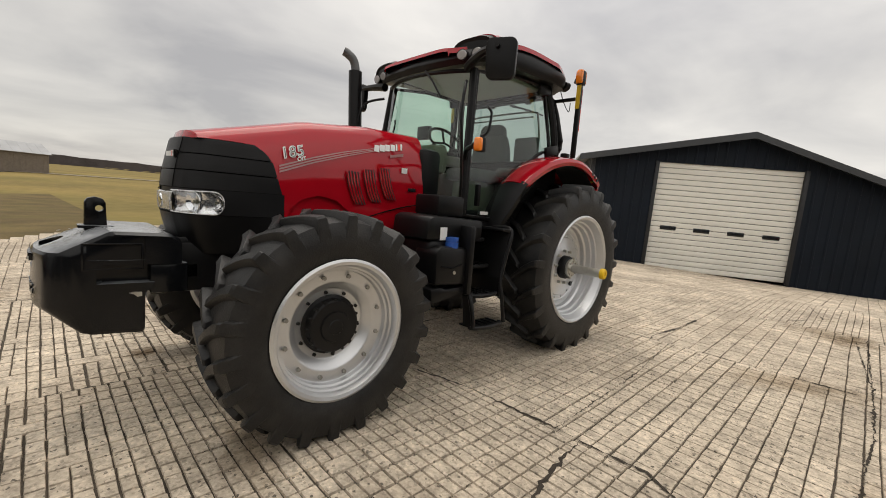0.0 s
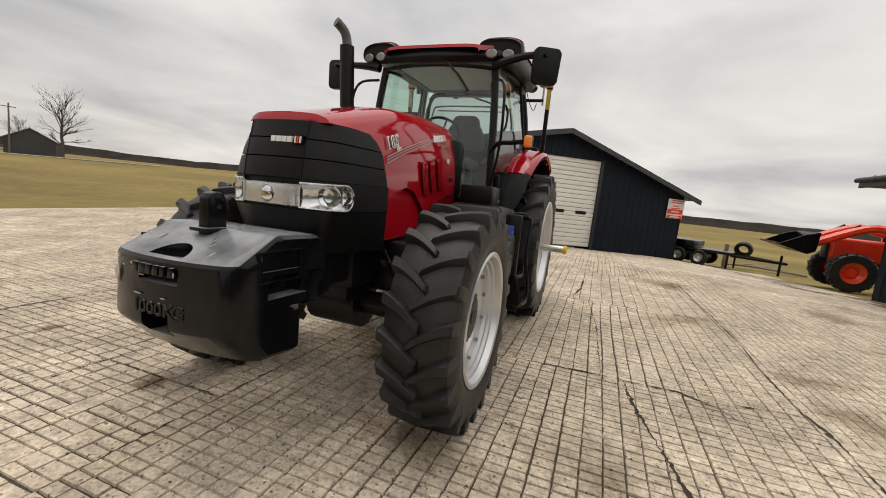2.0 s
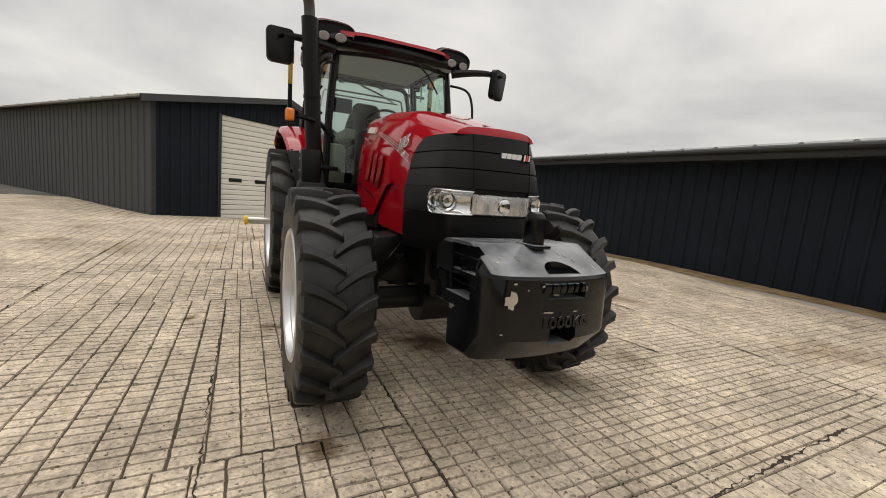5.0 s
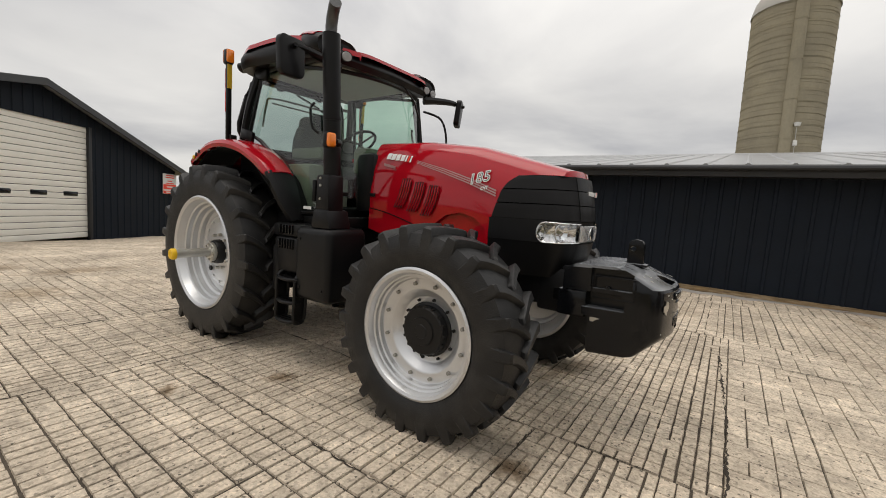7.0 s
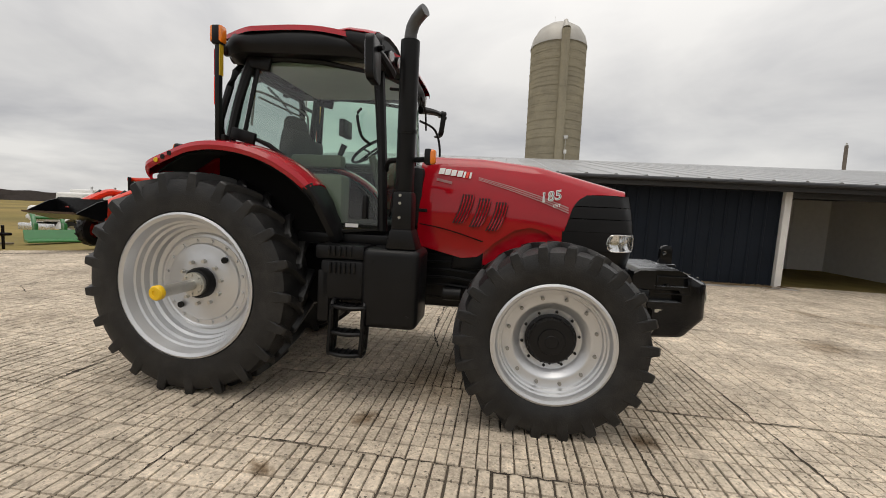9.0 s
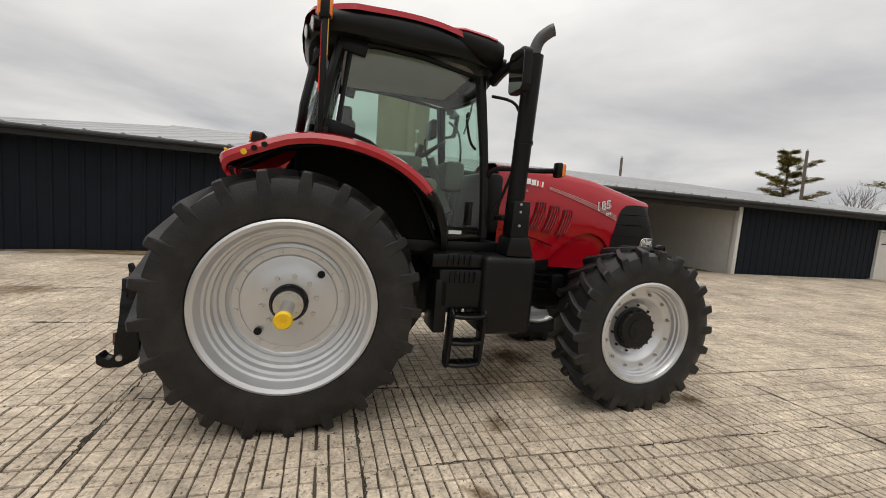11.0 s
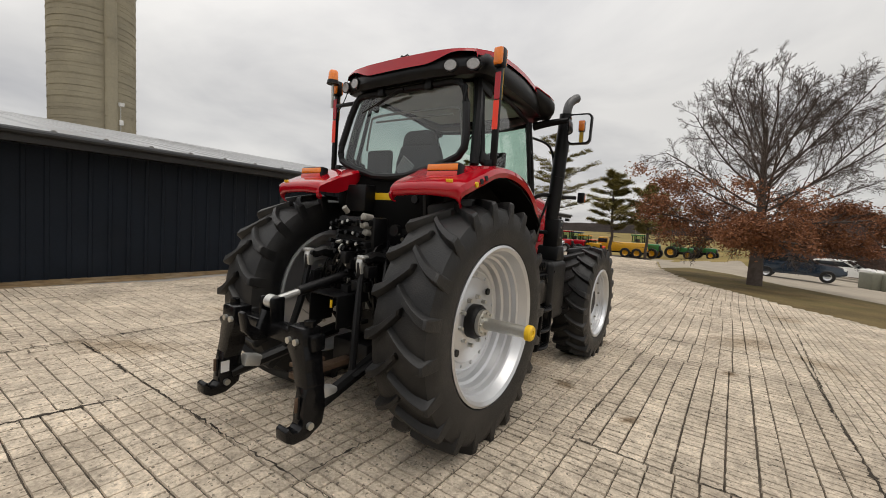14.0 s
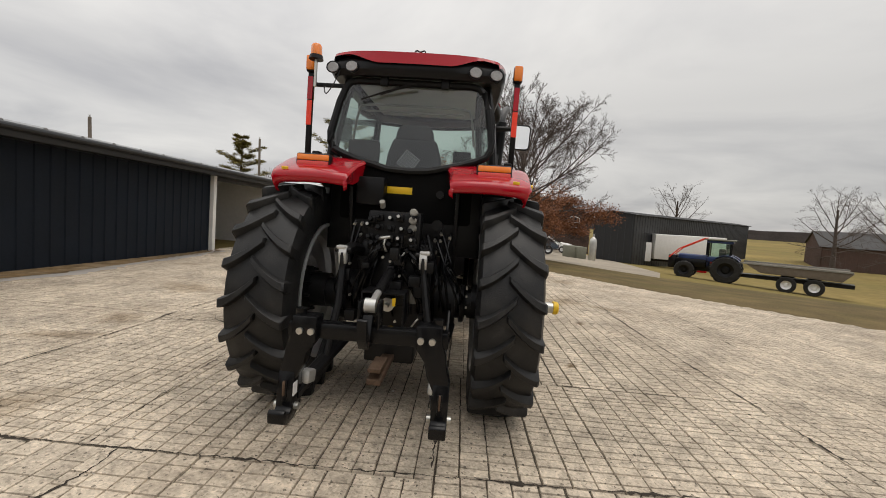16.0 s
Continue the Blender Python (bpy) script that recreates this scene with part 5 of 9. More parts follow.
def side_text(body, size, x, z, s, material, lean=0.15, slope=0.0, off=0.016, space=1.0, fat=0.03):
    """Lettering laid on a hood side, read from outside."""
    along = Vector((-s, 0, s * slope)).normalized()
    nrm = Vector((0, s, 0))
    m = Matrix((along, nrm.cross(along), nrm)).transposed().to_4x4()
    m.translation = (x, 0, z)
    ob = text_part(body, size, material, hood, m, 0.002, shear=lean, space=space, fat=fat)
    for v in ob.data.vertices:
        v.co.y = s * (hood_half(v.co.x, v.co.z) + off + abs(v.co.y) * (1 if v.co.y * s > 0 else -1))
    return ob


def logo_block(s, x, z, slope):
    """A row of pale blocks with a red two-bar sign, in place of the maker's mark."""
    for k, (w, mt) in enumerate(((0.05, STICKER), (0.05, STICKER), (0.046, STICKER), (0.046, STICKER), (0.018, STICKER), (0.018, REDREFLECT), (0.018, STICKER))):
        xx = x - s * (0.055 * k if k < 5 else 0.055 * 4 + 0.026 * (k - 4))
        zz = z + slope * abs(xx - x)
        rows = [[(xx - s * (q * w + h * 0.2), s * (hood_half(xx, zz + h) + 0.0165), zz + h) for h in (0, 0.028, 0.054)] for q in (0, 1)]
        part("badge_block", grid(B(), rows), mt, hood)


for s, x, z, size, slope in ((1, 3.028, 1.735, 0.104, 0.26), (-1, 2.802, 1.722, 0.112, -0.20)):
    side_text("185", size, x, z, s, STICKER, slope=slope, lean=0.2, space=1.12, off=0.0165, fat=0.04)
    side_text("185", size, x - s * 0.002, z, s, BLACK, slope=slope, lean=0.2, space=1.12, off=0.0195, fat=-0.03)
    side_text("CVT", 0.034, x - s * 0.11, z - 0.012 + (0.008 if s > 0 else -0.03), s, STICKER, slope=slope, off=0.0185)
logo_block(1, 2.275, 1.893, 0.17)
logo_block(-1, 1.90, 1.937, -0.115)
for s, x in ((1, 2.12), (-1, 1.89)):
    rows = [[(x - s * q * 0.14, s * (hood_half(x, 1.87) + 0.0165), 1.858 + h + (0.03 * q if s > 0 else 0.02 - 0.03 * q)) for h in (0, 0.024)] for q in (0, 1)]
    part("model_name_bar", grid(B(), rows), GREYDECAL, hood)
for s, x in ((1, 1.886), (-1, 1.782)):
    part("small_badge", box(B(), (x, s * (hood_half(x, 1.6) + 0.016), 1.61), (0.085, 0.004, 0.030), 0.001), BLACK, hood)
part("label_sticker", box(B(), (1.972, hood_half(1.97, 1.75) + 0.014, 1.768), (0.06, 0.004, 0.045)), STICKER, hood, "small white sticker")


def grille_slice(z, inset=0.0):
    """The outline of the nose at a height, from one side round to the other: a flat face, a crease, then a turn into the sides."""
    xe, xn = edge_x(z), nose_x(z)
    w = hood_half(min(xe, 3.4), z) + 0.004
    wf = float(np.interp(z, [1.05, 1.2, 1.33, 1.47, 1.63, 1.78, 1.85], [0.27, 0.32, 0.352, 0.352, 0.340, 0.318, 0.30]))
    half = [(xe - 0.004, w)]
    for t in (0.3, 0.6):
        half.append((xe + t * (xn - 0.29 - xe), w + (wf + 0.012 - w) * t ** 1.4))
    c = float(np.interp(z, [1.45, 1.82], [1.0, 1.5]))
    half += [(xn - 0.20 * c, wf + 0.012), (xn - 0.135 * c, wf), (xn - 0.095 * c, wf - 0.018), (xn - 0.066 * c, wf - 0.048), (xn - 0.046 * c, wf - 0.085), (xn - 0.026, 0.203), (xn - 0.022, 0.196), (xn - 0.010, 0.12), (xn - 0.003, 0.06), (xn, 0.0)]
    half = [(x - inset, max(0.0, y - inset)) for x, y in half]
    return [(x, y, z) for x, y in half] + [(x, -y, z) for x, y in half[-2::-1]]


def band(name, z0, z1, material, label="", n=5, inset=0.0, lip=0.012):
    zs = [z0 + (z1 - z0) * i / n for i in range(n + 1)]
    rows = [[(x - lip, y * (1 - lip * 0.8), z) for x, y, z in grille_slice(z0, inset)]]
    rows += [grille_slice(z, inset) for z in zs]
    rows += [[(x - lip, y * (1 - lip * 0.8), z) for x, y, z in grille_slice(z1, inset)]]
    return part(name, grid(B(), rows), material, tractor, label)


band("grille_core", 1.06, 1.79, FENDERIN, inset=0.075)
for z0, z1 in ((1.482, 1.592), (1.599, 1.697), (1.704, 1.800)):
    band("grille_panel", z0, z1, GRILLE, "matt black grille panel", lip=0.016)
for s in (-1, 1):
    part("grille_crease", tube(B(), [(nose_x(z) - 0.0225, s * 0.1995, z) for z in (1.485, 1.55, 1.62, 1.70, 1.797)], 0.0022, 5), FENDERIN, tractor)
band("nose_apron", 1.06, 1.322, BLACK, "black lower nose panel", lip=0.01)


def wrap(s, u, z, out=0.0):
    """A point of the lamp strip: u runs from the crease in front (0) to the lamp's rounded end on the side (1)."""
    half = [p for p in grille_slice(z)[:13]]
    pts = [p for p in half if p[1] <= 0.36 and p[0] > 3.40 and p[1] >= 0.19][::-1]
    pts.append((3.385, 0.5 * (half[2][1] + half[3][1]), z))
    run = [0.0]
    for a, b in zip(pts, pts[1:]):
        run.append(run[-1] + math.hypot(b[0] - a[0], b[1] - a[1]))
    x = float(np.interp(u * run[-1], run, [p[0] for p in pts]))
    y = float(np.interp(u * run[-1], run, [p[1] for p in pts]))
    k = math.atan2(max(0.0, y - 0.19), max(0.02, x - 3.30)) if out else 0
    return (x + out * math.cos(k), s * (y + out * math.sin(k)), z)


def lamp_half(u):
    """Half the lamp's height, rounded off at its outer end."""
    h = 0.066 + 0.008 * u
    return h if u < 0.80 else h * math.sqrt(max(0.0, 1 - ((u - 0.80) / 0.20) ** 2.4))


def lamp_band():
    """The strip of lamps across the nose: two clear headlights and a chrome bar with a badge between them."""
    z0, z1, zc = 1.322, 1.482, 1.396
    us = [0, 0.1, 0.2, 0.3, 0.4, 0.5, 0.6, 0.7, 0.8, 0.85, 0.9, 0.94, 0.97, 0.99, 1.0]
    for s in (-1, 1):
        # black panel above, below and behind the lamp
        sur = B()
        for lo, hi in ((lambda u: z0, lambda u: zc - lamp_half(u)), (lambda u: zc + lamp_half(u), lambda u: z1)):
            grid(sur, [[wrap(s, u, lo(u) + (hi(u) - lo(u)) * q) for q in (0, 0.5, 1)] for u in us])
        back = [p for p in grille_slice(zc)[:13] if p[0] < 3.385]
        grid(sur, [[(x, s * y, z) for z in (z0, zc, z1)] for x, y, _ in back] + [[wrap(s, 1.0, z) for z in (z0, zc, z1)]])
        part("lamp_surround", sur, GRILLE, tractor, "black panel beside the headlight")
        hl = part("headlight", grid(B(), [[wrap(s, u, zc + lamp_half(u) * q, 0.005) for q in (-1, -0.6, 0, 0.6, 1)] for u in us]), LENS, tractor, "clear wraparound headlight with a rounded end")
        hl.visible_shadow = False
        # bright pan behind the lens, stepped between its chambers
        rows = []
        for u in us:
            deep = -0.05 + 0.03 * (0.5 + 0.5 * math.cos(u * 9.0))
            rows.append([wrap(s, u, zc + lamp_half(u) * q, deep * (1 - abs(q) ** 3)) for q in (-1, -0.9, -0.6, -0.25, 0.25, 0.6, 0.9, 1)])
        part("reflector", grid(B(), rows), REFLECTOR, hl, "silvered lamp pan")
        part("lamp_bezel", tube(B(), [wrap(s, u, zc + lamp_half(u), 0.003) for u in us] + [wrap(s, u, zc - lamp_half(u), 0.003) for u in us[-2::-1]], 0.0045, 6), CHROME, hl)
        for u, r in ((0.84, 0.045), (0.47, 0.056)):
            c, n = Vector(wrap(s, u, zc + 0.004, -0.03)), Vector(wrap(s, u, zc, 0.02)) - Vector(wrap(s, u, zc, 0.0))
            n = (n.normalized() + Vector((0.12, 0, 0))).normalized()
            bowl = cyl(cyl(B(), c - n * 0.02, c + n * 0.012, r * 0.35, r, 24, caps=False), c + n * 0.012, c + n * 0.017, r, r * 1.08, 24, caps=False)
            part("lamp_unit", thick(bowl, 0.002), MIRROR, hl, "bright bowl-shaped reflector")
            part("bulb", cyl(B(), c - n * 0.016, c + n * 0.008, r * 0.26, r * 0.20, 14), CABTRIM, hl, "grey bulb shield")
            if r < 0.05:
                ringp = [c + n * 0.016 + (n.cross(Vector((0, 0, 1))).normalized() * math.cos(a) + Vector((0, 0, 1)) * math.sin(a)) * r for a in [2 * math.pi * k / 20 for k in range(21)]]
                part("lamp_ring", tube(B(), ringp, 0.003, 5), CAST, hl)
    zs = [zc - 0.066, zc - 0.06, zc - 0.02, zc + 0.02, zc + 0.05, zc + 0.056]
    rows = [[(x + (0.003 if 0 < i < 5 else -0.006), y, z) for x, y, z in [p for p in grille_slice(z) if abs(p[1]) < 0.21 and p[0] > 3.5]] for i, z in enumerate(zs)]
    bar = part("chrome_bar", grid(B(), rows), CHROME, tractor, "brushed chrome bar between the headlights")
    xb = nose_x(zc)
    part("round_badge", cyl(cyl(B(), (xb - 0.01, 0.003, zc - 0.006), (xb + 0.005, 0.003, zc - 0.006), 0.047, 0.046, 28), (xb + 0.005, 0.003, zc - 0.006), (xb + 0.009, 0.003, zc - 0.006), 0.042, 0.030, 28), MIRROR, bar, "round polished badge")
    for s in (-1, 1):
        for y in (0.176, 0.187):
            part("bar_rib", tube(B(), [(nose_x(z) - 0.0135, s * y, z) for z in (zc - 0.058, zc, zc + 0.05)], 0.004, 6), CHROME, bar)
    for z in (z0 - 0.001, z1 + 0.001):
        part("lamp_strip_edge", tube(B(), [(x - 0.002, y * 0.996, z) for x, y, _ in grille_slice(z)], 0.004, 5), FENDERIN, bar)
    part("strip_back", grid(B(), [[(x - 0.012, y, z) for x, y, z in grille_slice(z) if abs(y) < 0.21 and x > 3.5] for z in (z0, z1)]), GRILLE, bar)


lamp_band()
for k in range(4):
    y = -0.022 + 0.037 * k
    part("badge_block", prism(B(), [(y, 1.677), (y + 0.031, 1.677), (y + 0.035, 1.707), (y + 0.004, 1.707)], "x", nose_x(1.69) - 0.02, nose_x(1.69) + 0.004), STICKER, tractor)
part("badge_plate", prism(B(), [(0.131, 1.667), (0.190, 1.667), (0.196, 1.714), (0.137, 1.714)], "x", nose_x(1.66) - 0.03, nose_x(1.66) - 0.006), GLOSSBLACK, tractor)
for k, mt in enumerate((STICKER, REDREFLECT, STICKER)):
    y = 0.139 + 0.017 * k
    part("badge_block", prism(B(), [(y, 1.673), (y + 0.009, 1.673), (y + 0.014, 1.709), (y + 0.005, 1.709)], "x", nose_x(1.66) - 0.02, nose_x(1.66) - 0.001), mt, tractor)

# chassis, engine and driveline
part("engine", box(box(box(B(), (2.35, 0, 1.05), (1.7, 0.56, 0.5), 0.03), (2.2, 0, 1.4), (1.2, 0.52, 0.35), 0.03), (2.2, 0, 0.80), (1.3, 0.4, 0.22), 0.05), CAST, tractor, "black engine block")
part("front_frame", box(box(box(B(), (3.25, 0.2, 1.0), (0.95, 0.08, 0.3), 0.02), (3.25, -0.2, 1.0), (0.95, 0.08, 0.3), 0.02), (3.5, 0, 0.98), (0.24, 0.5, 0.34), 0.03), CAST, tractor)
def both(name, bm, material, label=""):
    """One part on the left side and its twin on the right."""
    ob = part(name, bm, material, tractor, label)
    me = ob.data.copy()
    me.transform(Matrix.Scale(-1, 4, (0, 1, 0)))
    me.flip_normals()
    twin = new(name, me)
    twin.parent = tractor
    tagged(twin, label=label)


for k in range(5):
    z = 0.92 + 0.07 * k
    both("engine_pipe", tube(B(), smooth_path([(1.75, 0.3, z), (2.05, 0.34, z + 0.02), (2.35, 0.33, z - 0.01), (2.6, 0.3, z + 0.02)], 3), 0.011, 6), CAST, "black hose beside the engine")
both("control_module", box(B(), (2.2, 0.32, 1.18), (0.28, 0.12, 0.16), 0.02), CAST)
both("oil_filter", cyl(B(), (2.0, 0.36, 0.86), (2.16, 0.36, 0.86), 0.06, seg=14), CAST)
both("filter_head", box(B(), (2.45, 0.33, 0.98), (0.14, 0.14, 0.18), 0.02), CAST)
part("front_axle", box(cyl(cyl(B(), (2.88, -0.72, 0.64), (2.88, 0.72, 0.64), 0.085, seg=16), (2.88, -0.2, 0.62), (2.88, 0.2, 0.62), 0.17, seg=18), (2.88, 0, 0.78), (0.5, 0.4, 0.2), 0.04), CAST, tractor, "black front axle")
for s in (-1, 1):
    q = B()
    cyl(q, (2.88, 0.60, 0.48), (2.88, 0.60, 0.83), 0.095, seg=14)
    cyl(q, (2.72, 0.08, 0.76), (2.72, 0.38, 0.74), 0.042, seg=12)
    part("steering_knuckle", q if s > 0 else mirrored(q), CAST, tractor)
    q = cyl(B(), (2.72, 0.36, 0.74), (2.74, 0.60, 0.72), 0.018, seg=10)
    part("steering_rod", q if s > 0 else mirrored(q), ZINC, tractor, "bright steering rod")
both("axle_support", prism(B(), [(0.22, 1.12), (0.52, 1.10), (0.60, 0.98), (0.58, 0.80), (0.40, 0.74), (0.22, 0.76)], "x", 2.58, 2.86, 0.02), CAST, "black axle support casting")
for k in range(5):
    both("axle_hose", tube(B(), smooth_path([(2.90, 0.25 + 0.02 * k, 1.08), (3.0 + 0.02 * k, 0.36 + 0.03 * k, 1.0), (2.96, 0.47 + 0.03 * k, 0.86 - 0.02 * k), (2.88, 0.55, 0.78)], 4), 0.010, 6), GLOSSBLACK, "black hydraulic hose")
part("transmission", box(box(B(), (0.75, 0, 0.92), (1.6, 0.5, 0.55), 0.05), (0.05, 0, 1.05), (0.7, 0.62, 0.75), 0.06), CAST, tractor, "black transmission housing")
part("rear_axle", cyl(cyl(cyl(B(), (0, -0.72, 0.905), (0, 0.72, 0.905), 0.13, seg=20), (0, -0.9, 0.905), (0, 0.9, 0.905), 0.05, seg=12), (0, -0.5, 0.905), (0, 0.5, 0.905), 0.22, seg=20), CAST, tractor, "black rear axle housing")
# bracket that carries the ballast
part("front_bracket", box(box(box(B(), (3.62, 0.22, 1.06), (0.36, 0.05, 0.22), 0.01), (3.62, -0.22, 1.06), (0.36, 0.05, 0.22), 0.01), (3.6, 0, 0.95), (0.2, 0.5, 0.1), 0.01), GLOSSBLACK, tractor, "black front linkage bracket")

# front ballast block
ballast = new("front_weight")
ballast.parent = tractor
tagged(ballast, label="scuffed black one-tonne ballast block with moulded lettering")


def ballast_body():
    """A cast block: profile along x with tight corners, bowed in plan, and a step cut behind."""
    corners = [(3.66, 1.20), (3.72, 1.24), (4.00, 1.25), (4.225, 1.118), (4.235, 0.80), (4.10, 0.63), (3.85, 0.61), (3.845, 0.88), (3.80, 0.885), (3.80, 1.02), (3.66, 1.04)]
    prof = []
    n = len(corners)
    for i, c in enumerate(corners):
        c = Vector(c)
        for o in (corners[i - 1], corners[(i + 1) % n]):
            d = Vector(o) - c
            prof.append(c + d.normalized() * min(0.011, d.length * 0.3))
    bm = B()
    rows = []
    for t in [-1, -0.975] + [-0.95 + 0.05 * k for k in range(39)] + [0.975, 1]:
        y = 0.355 * t
        edge = max(0.0, abs(t) - 0.95) / 0.05
        turn = max(0.0, abs(t) - 0.80) / 0.20
        bow = 0.10 * (1 - 0.75 * abs(t) ** 2.2 - 0.25 * sstep(0.9, 1.05, abs(t)))
        row = []
        for x, z in prof:
            fx = sstep(3.9, 4.23, x)
            row.append((x + bow * fx - (0.018 * edge + 0.05 * turn ** 2.2) * fx, y, z - (0.018 * edge if z > 1.1 else 0) + (0.02 * edge if z < 0.7 else 0)))
        rows.append(row)
    grid(bm, rows, close=True)
    bm.faces.new([bm.verts.new(p) for p in rows[0]])
    bm.faces.new([bm.verts.new(p) for p in rows[-1]])
    bmesh.ops.remove_doubles(bm, verts=bm.verts, dist=0.0005)
    bmesh.ops.recalc_face_normals(bm, faces=bm.faces)
    return bm


def carve(ob, cutters):
    """Cuts recesses into a solid part."""
    for bm in cutters:
        bmesh.ops.recalc_face_normals(bm, faces=bm.faces)
        me = bpy.data.meshes.new("cutter")
        bm.to_mesh(me)
        bm.free()
        tool = bpy.data.objects.new("cutter", me)
        scene.collection.objects.link(tool)
        md = ob.modifiers.new("cut", "BOOLEAN")
        md.object, md.operation, md.solver = tool, "DIFFERENCE", "EXACT"
        dg = bpy.context.evaluated_depsgraph_get()
        dg.update()
        made = bpy.data.meshes.new_from_object(ob.evaluated_get(dg))
        ob.modifiers.clear()
        old = ob.data
        ob.data = made
        bpy.data.meshes.remove(old)
        bpy.data.objects.remove(tool)
        bpy.data.meshes.remove(me)


xf = 4.336
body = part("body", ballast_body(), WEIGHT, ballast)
dee = [(xf - 0.03, -0.095), (xf - 0.03, 0.095)] + [(xf - 0.03 - 0.105 * math.sin(a), 0.095 * math.cos(a)) for a in [math.pi * k / 12 for k in range(1, 12)]]
slot = [(-0.105, 0.951), (-0.105, 1.031), (0.11, 1.031), (0.11, 0.951)]
carve(body, [prism(B(), dee, "z", 1.05, 1.4), prism(B(), slot, "x", xf - 0.10, xf + 0.1),
             prism(B(), [(-0.078, 0.7), (0.078, 0.7), (0.066, 0.834), (-0.085, 0.834)], "x", xf - 0.14, xf + 0.1),
             box(B(), (3.99, 0.355, 1.10), (0.26, 0.05, 0.145)), box(B(), (3.99, -0.355, 1.10), (0.26, 0.05, 0.145)),
             prism(B(), [(3.7, 0.885), (4.08, 0.885), (4.08, 0.95), (4.05, 1.0), (3.7, 1.0)], "y", 0.27, 0.5), prism(B(), [(3.7, 0.885), (4.08, 0.885), (4.08, 0.95), (4.05, 1.0), (3.7, 1.0)], "y", -0.5, -0.27)])
body.data.shade_smooth()
body.data.set_sharp_from_angle(angle=radians(24))
plate = prism(B(), [(3.985, 1.22), (4.095, 1.22), (4.09, 1.40), (4.075, 1.425), (4.04, 1.435), (4.005, 1.425), (3.99, 1.40)], "y", -0.028, 0.028, 0.004)
lug = part("lifting_lug", plate, GLOSSBLACK, ballast, "black lifting lug with two holes")
carve(lug, [cyl(cyl(B(), (4.04, -0.1, 1.398), (4.04, 0.1, 1.398), 0.02, seg=16), (4.04, -0.1, 1.306), (4.04, 0.1, 1.306), 0.02, seg=16)])
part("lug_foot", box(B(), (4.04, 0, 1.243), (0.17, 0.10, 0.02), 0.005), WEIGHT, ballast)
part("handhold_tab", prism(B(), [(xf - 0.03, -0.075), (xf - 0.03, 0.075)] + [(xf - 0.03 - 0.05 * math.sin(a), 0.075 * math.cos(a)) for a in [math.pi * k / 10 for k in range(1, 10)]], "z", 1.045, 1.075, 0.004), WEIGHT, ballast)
for s in (-1, 1):
    part("recess_frame", box(box(box(box(B(), (3.99, s * 0.354, 1.176), (0.272, 0.008, 0.010), 0.002), (3.99, s * 0.354, 1.024), (0.272, 0.008, 0.010), 0.002), (3.857, s * 0.354, 1.10), (0.010, 0.008, 0.16), 0.002), (4.123, s * 0.354, 1.10), (0.010, 0.008, 0.16), 0.002), GLOSSBLACK, ballast)
    part("recess_pin", cyl(B(), (3.95, s * 0.325, 1.09), (3.95, s * 0.345, 1.09), 0.016, seg=12), CAST, ballast)
    part("paint_chip", thick(grid(B(), [[(3.862, s * 0.3565, 0.875), (3.862, s * 0.3565, 0.85)], [(3.90, s * 0.3565, 0.878), (3.885, s * 0.3565, 0.845)], [(3.925, s * 0.3565, 0.872), (3.90, s * 0.3565, 0.862)]]), 0.003), ZINC, ballast, "bare metal where paint has chipped off")
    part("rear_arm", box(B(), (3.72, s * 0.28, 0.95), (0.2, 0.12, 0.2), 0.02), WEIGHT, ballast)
face = Matrix(((0, 0, 1), (1, 0, 0), (0, 1, 0))).to_4x4()
for k, ch in enumerate("1000KG"):
    text_part(ch, 0.085, WEIGHT, ballast, Matrix.Translation((xf - 0.004, -0.125 + 0.045 * k, 0.858)) @ face, 0.0045, name="moulded_letter", label="cast letter in relief")
for k, w in enumerate((0.05, 0.055, 0.045, 0.045, 0.03, 0.03)):
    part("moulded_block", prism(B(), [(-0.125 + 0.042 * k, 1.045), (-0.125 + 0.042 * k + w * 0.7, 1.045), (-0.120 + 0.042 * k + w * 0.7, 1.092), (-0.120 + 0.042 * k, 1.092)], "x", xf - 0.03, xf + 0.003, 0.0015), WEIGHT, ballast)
rs = random.Random(5)


def face_x(y):
    return 4.236 + 0.10 * (1 - 0.75 * abs(y / 0.355) ** 2.2) + 0.0025


for ob in [c for c in ballast.children if c.name.startswith("moulded_")]:
    for v in ob.data.vertices:
        v.co.x += face_x(v.co.y) - face_x(0)


def chip(at, ry, rz, nx, slope=0.0):
    """A ragged patch of bare metal on the block's face or top."""
    bm = B()
    pts = []
    for i in range(18):
        a = i * math.pi / 9
        q = 0.55 + 0.6 * rs.random()
        v, u = ry * q * math.cos(a), rz * q * math.sin(a)
        pts.append(((face_x(at[1] + v) if nx else at[0] + u), at[1] + v, at[2] + (u if nx else -u * slope)))
    bm.faces.new([bm.verts.new(p) for p in pts])
    part("paint_chip", thick(bm, 0.003), ZINC, ballast, "bare metal where paint has chipped off")



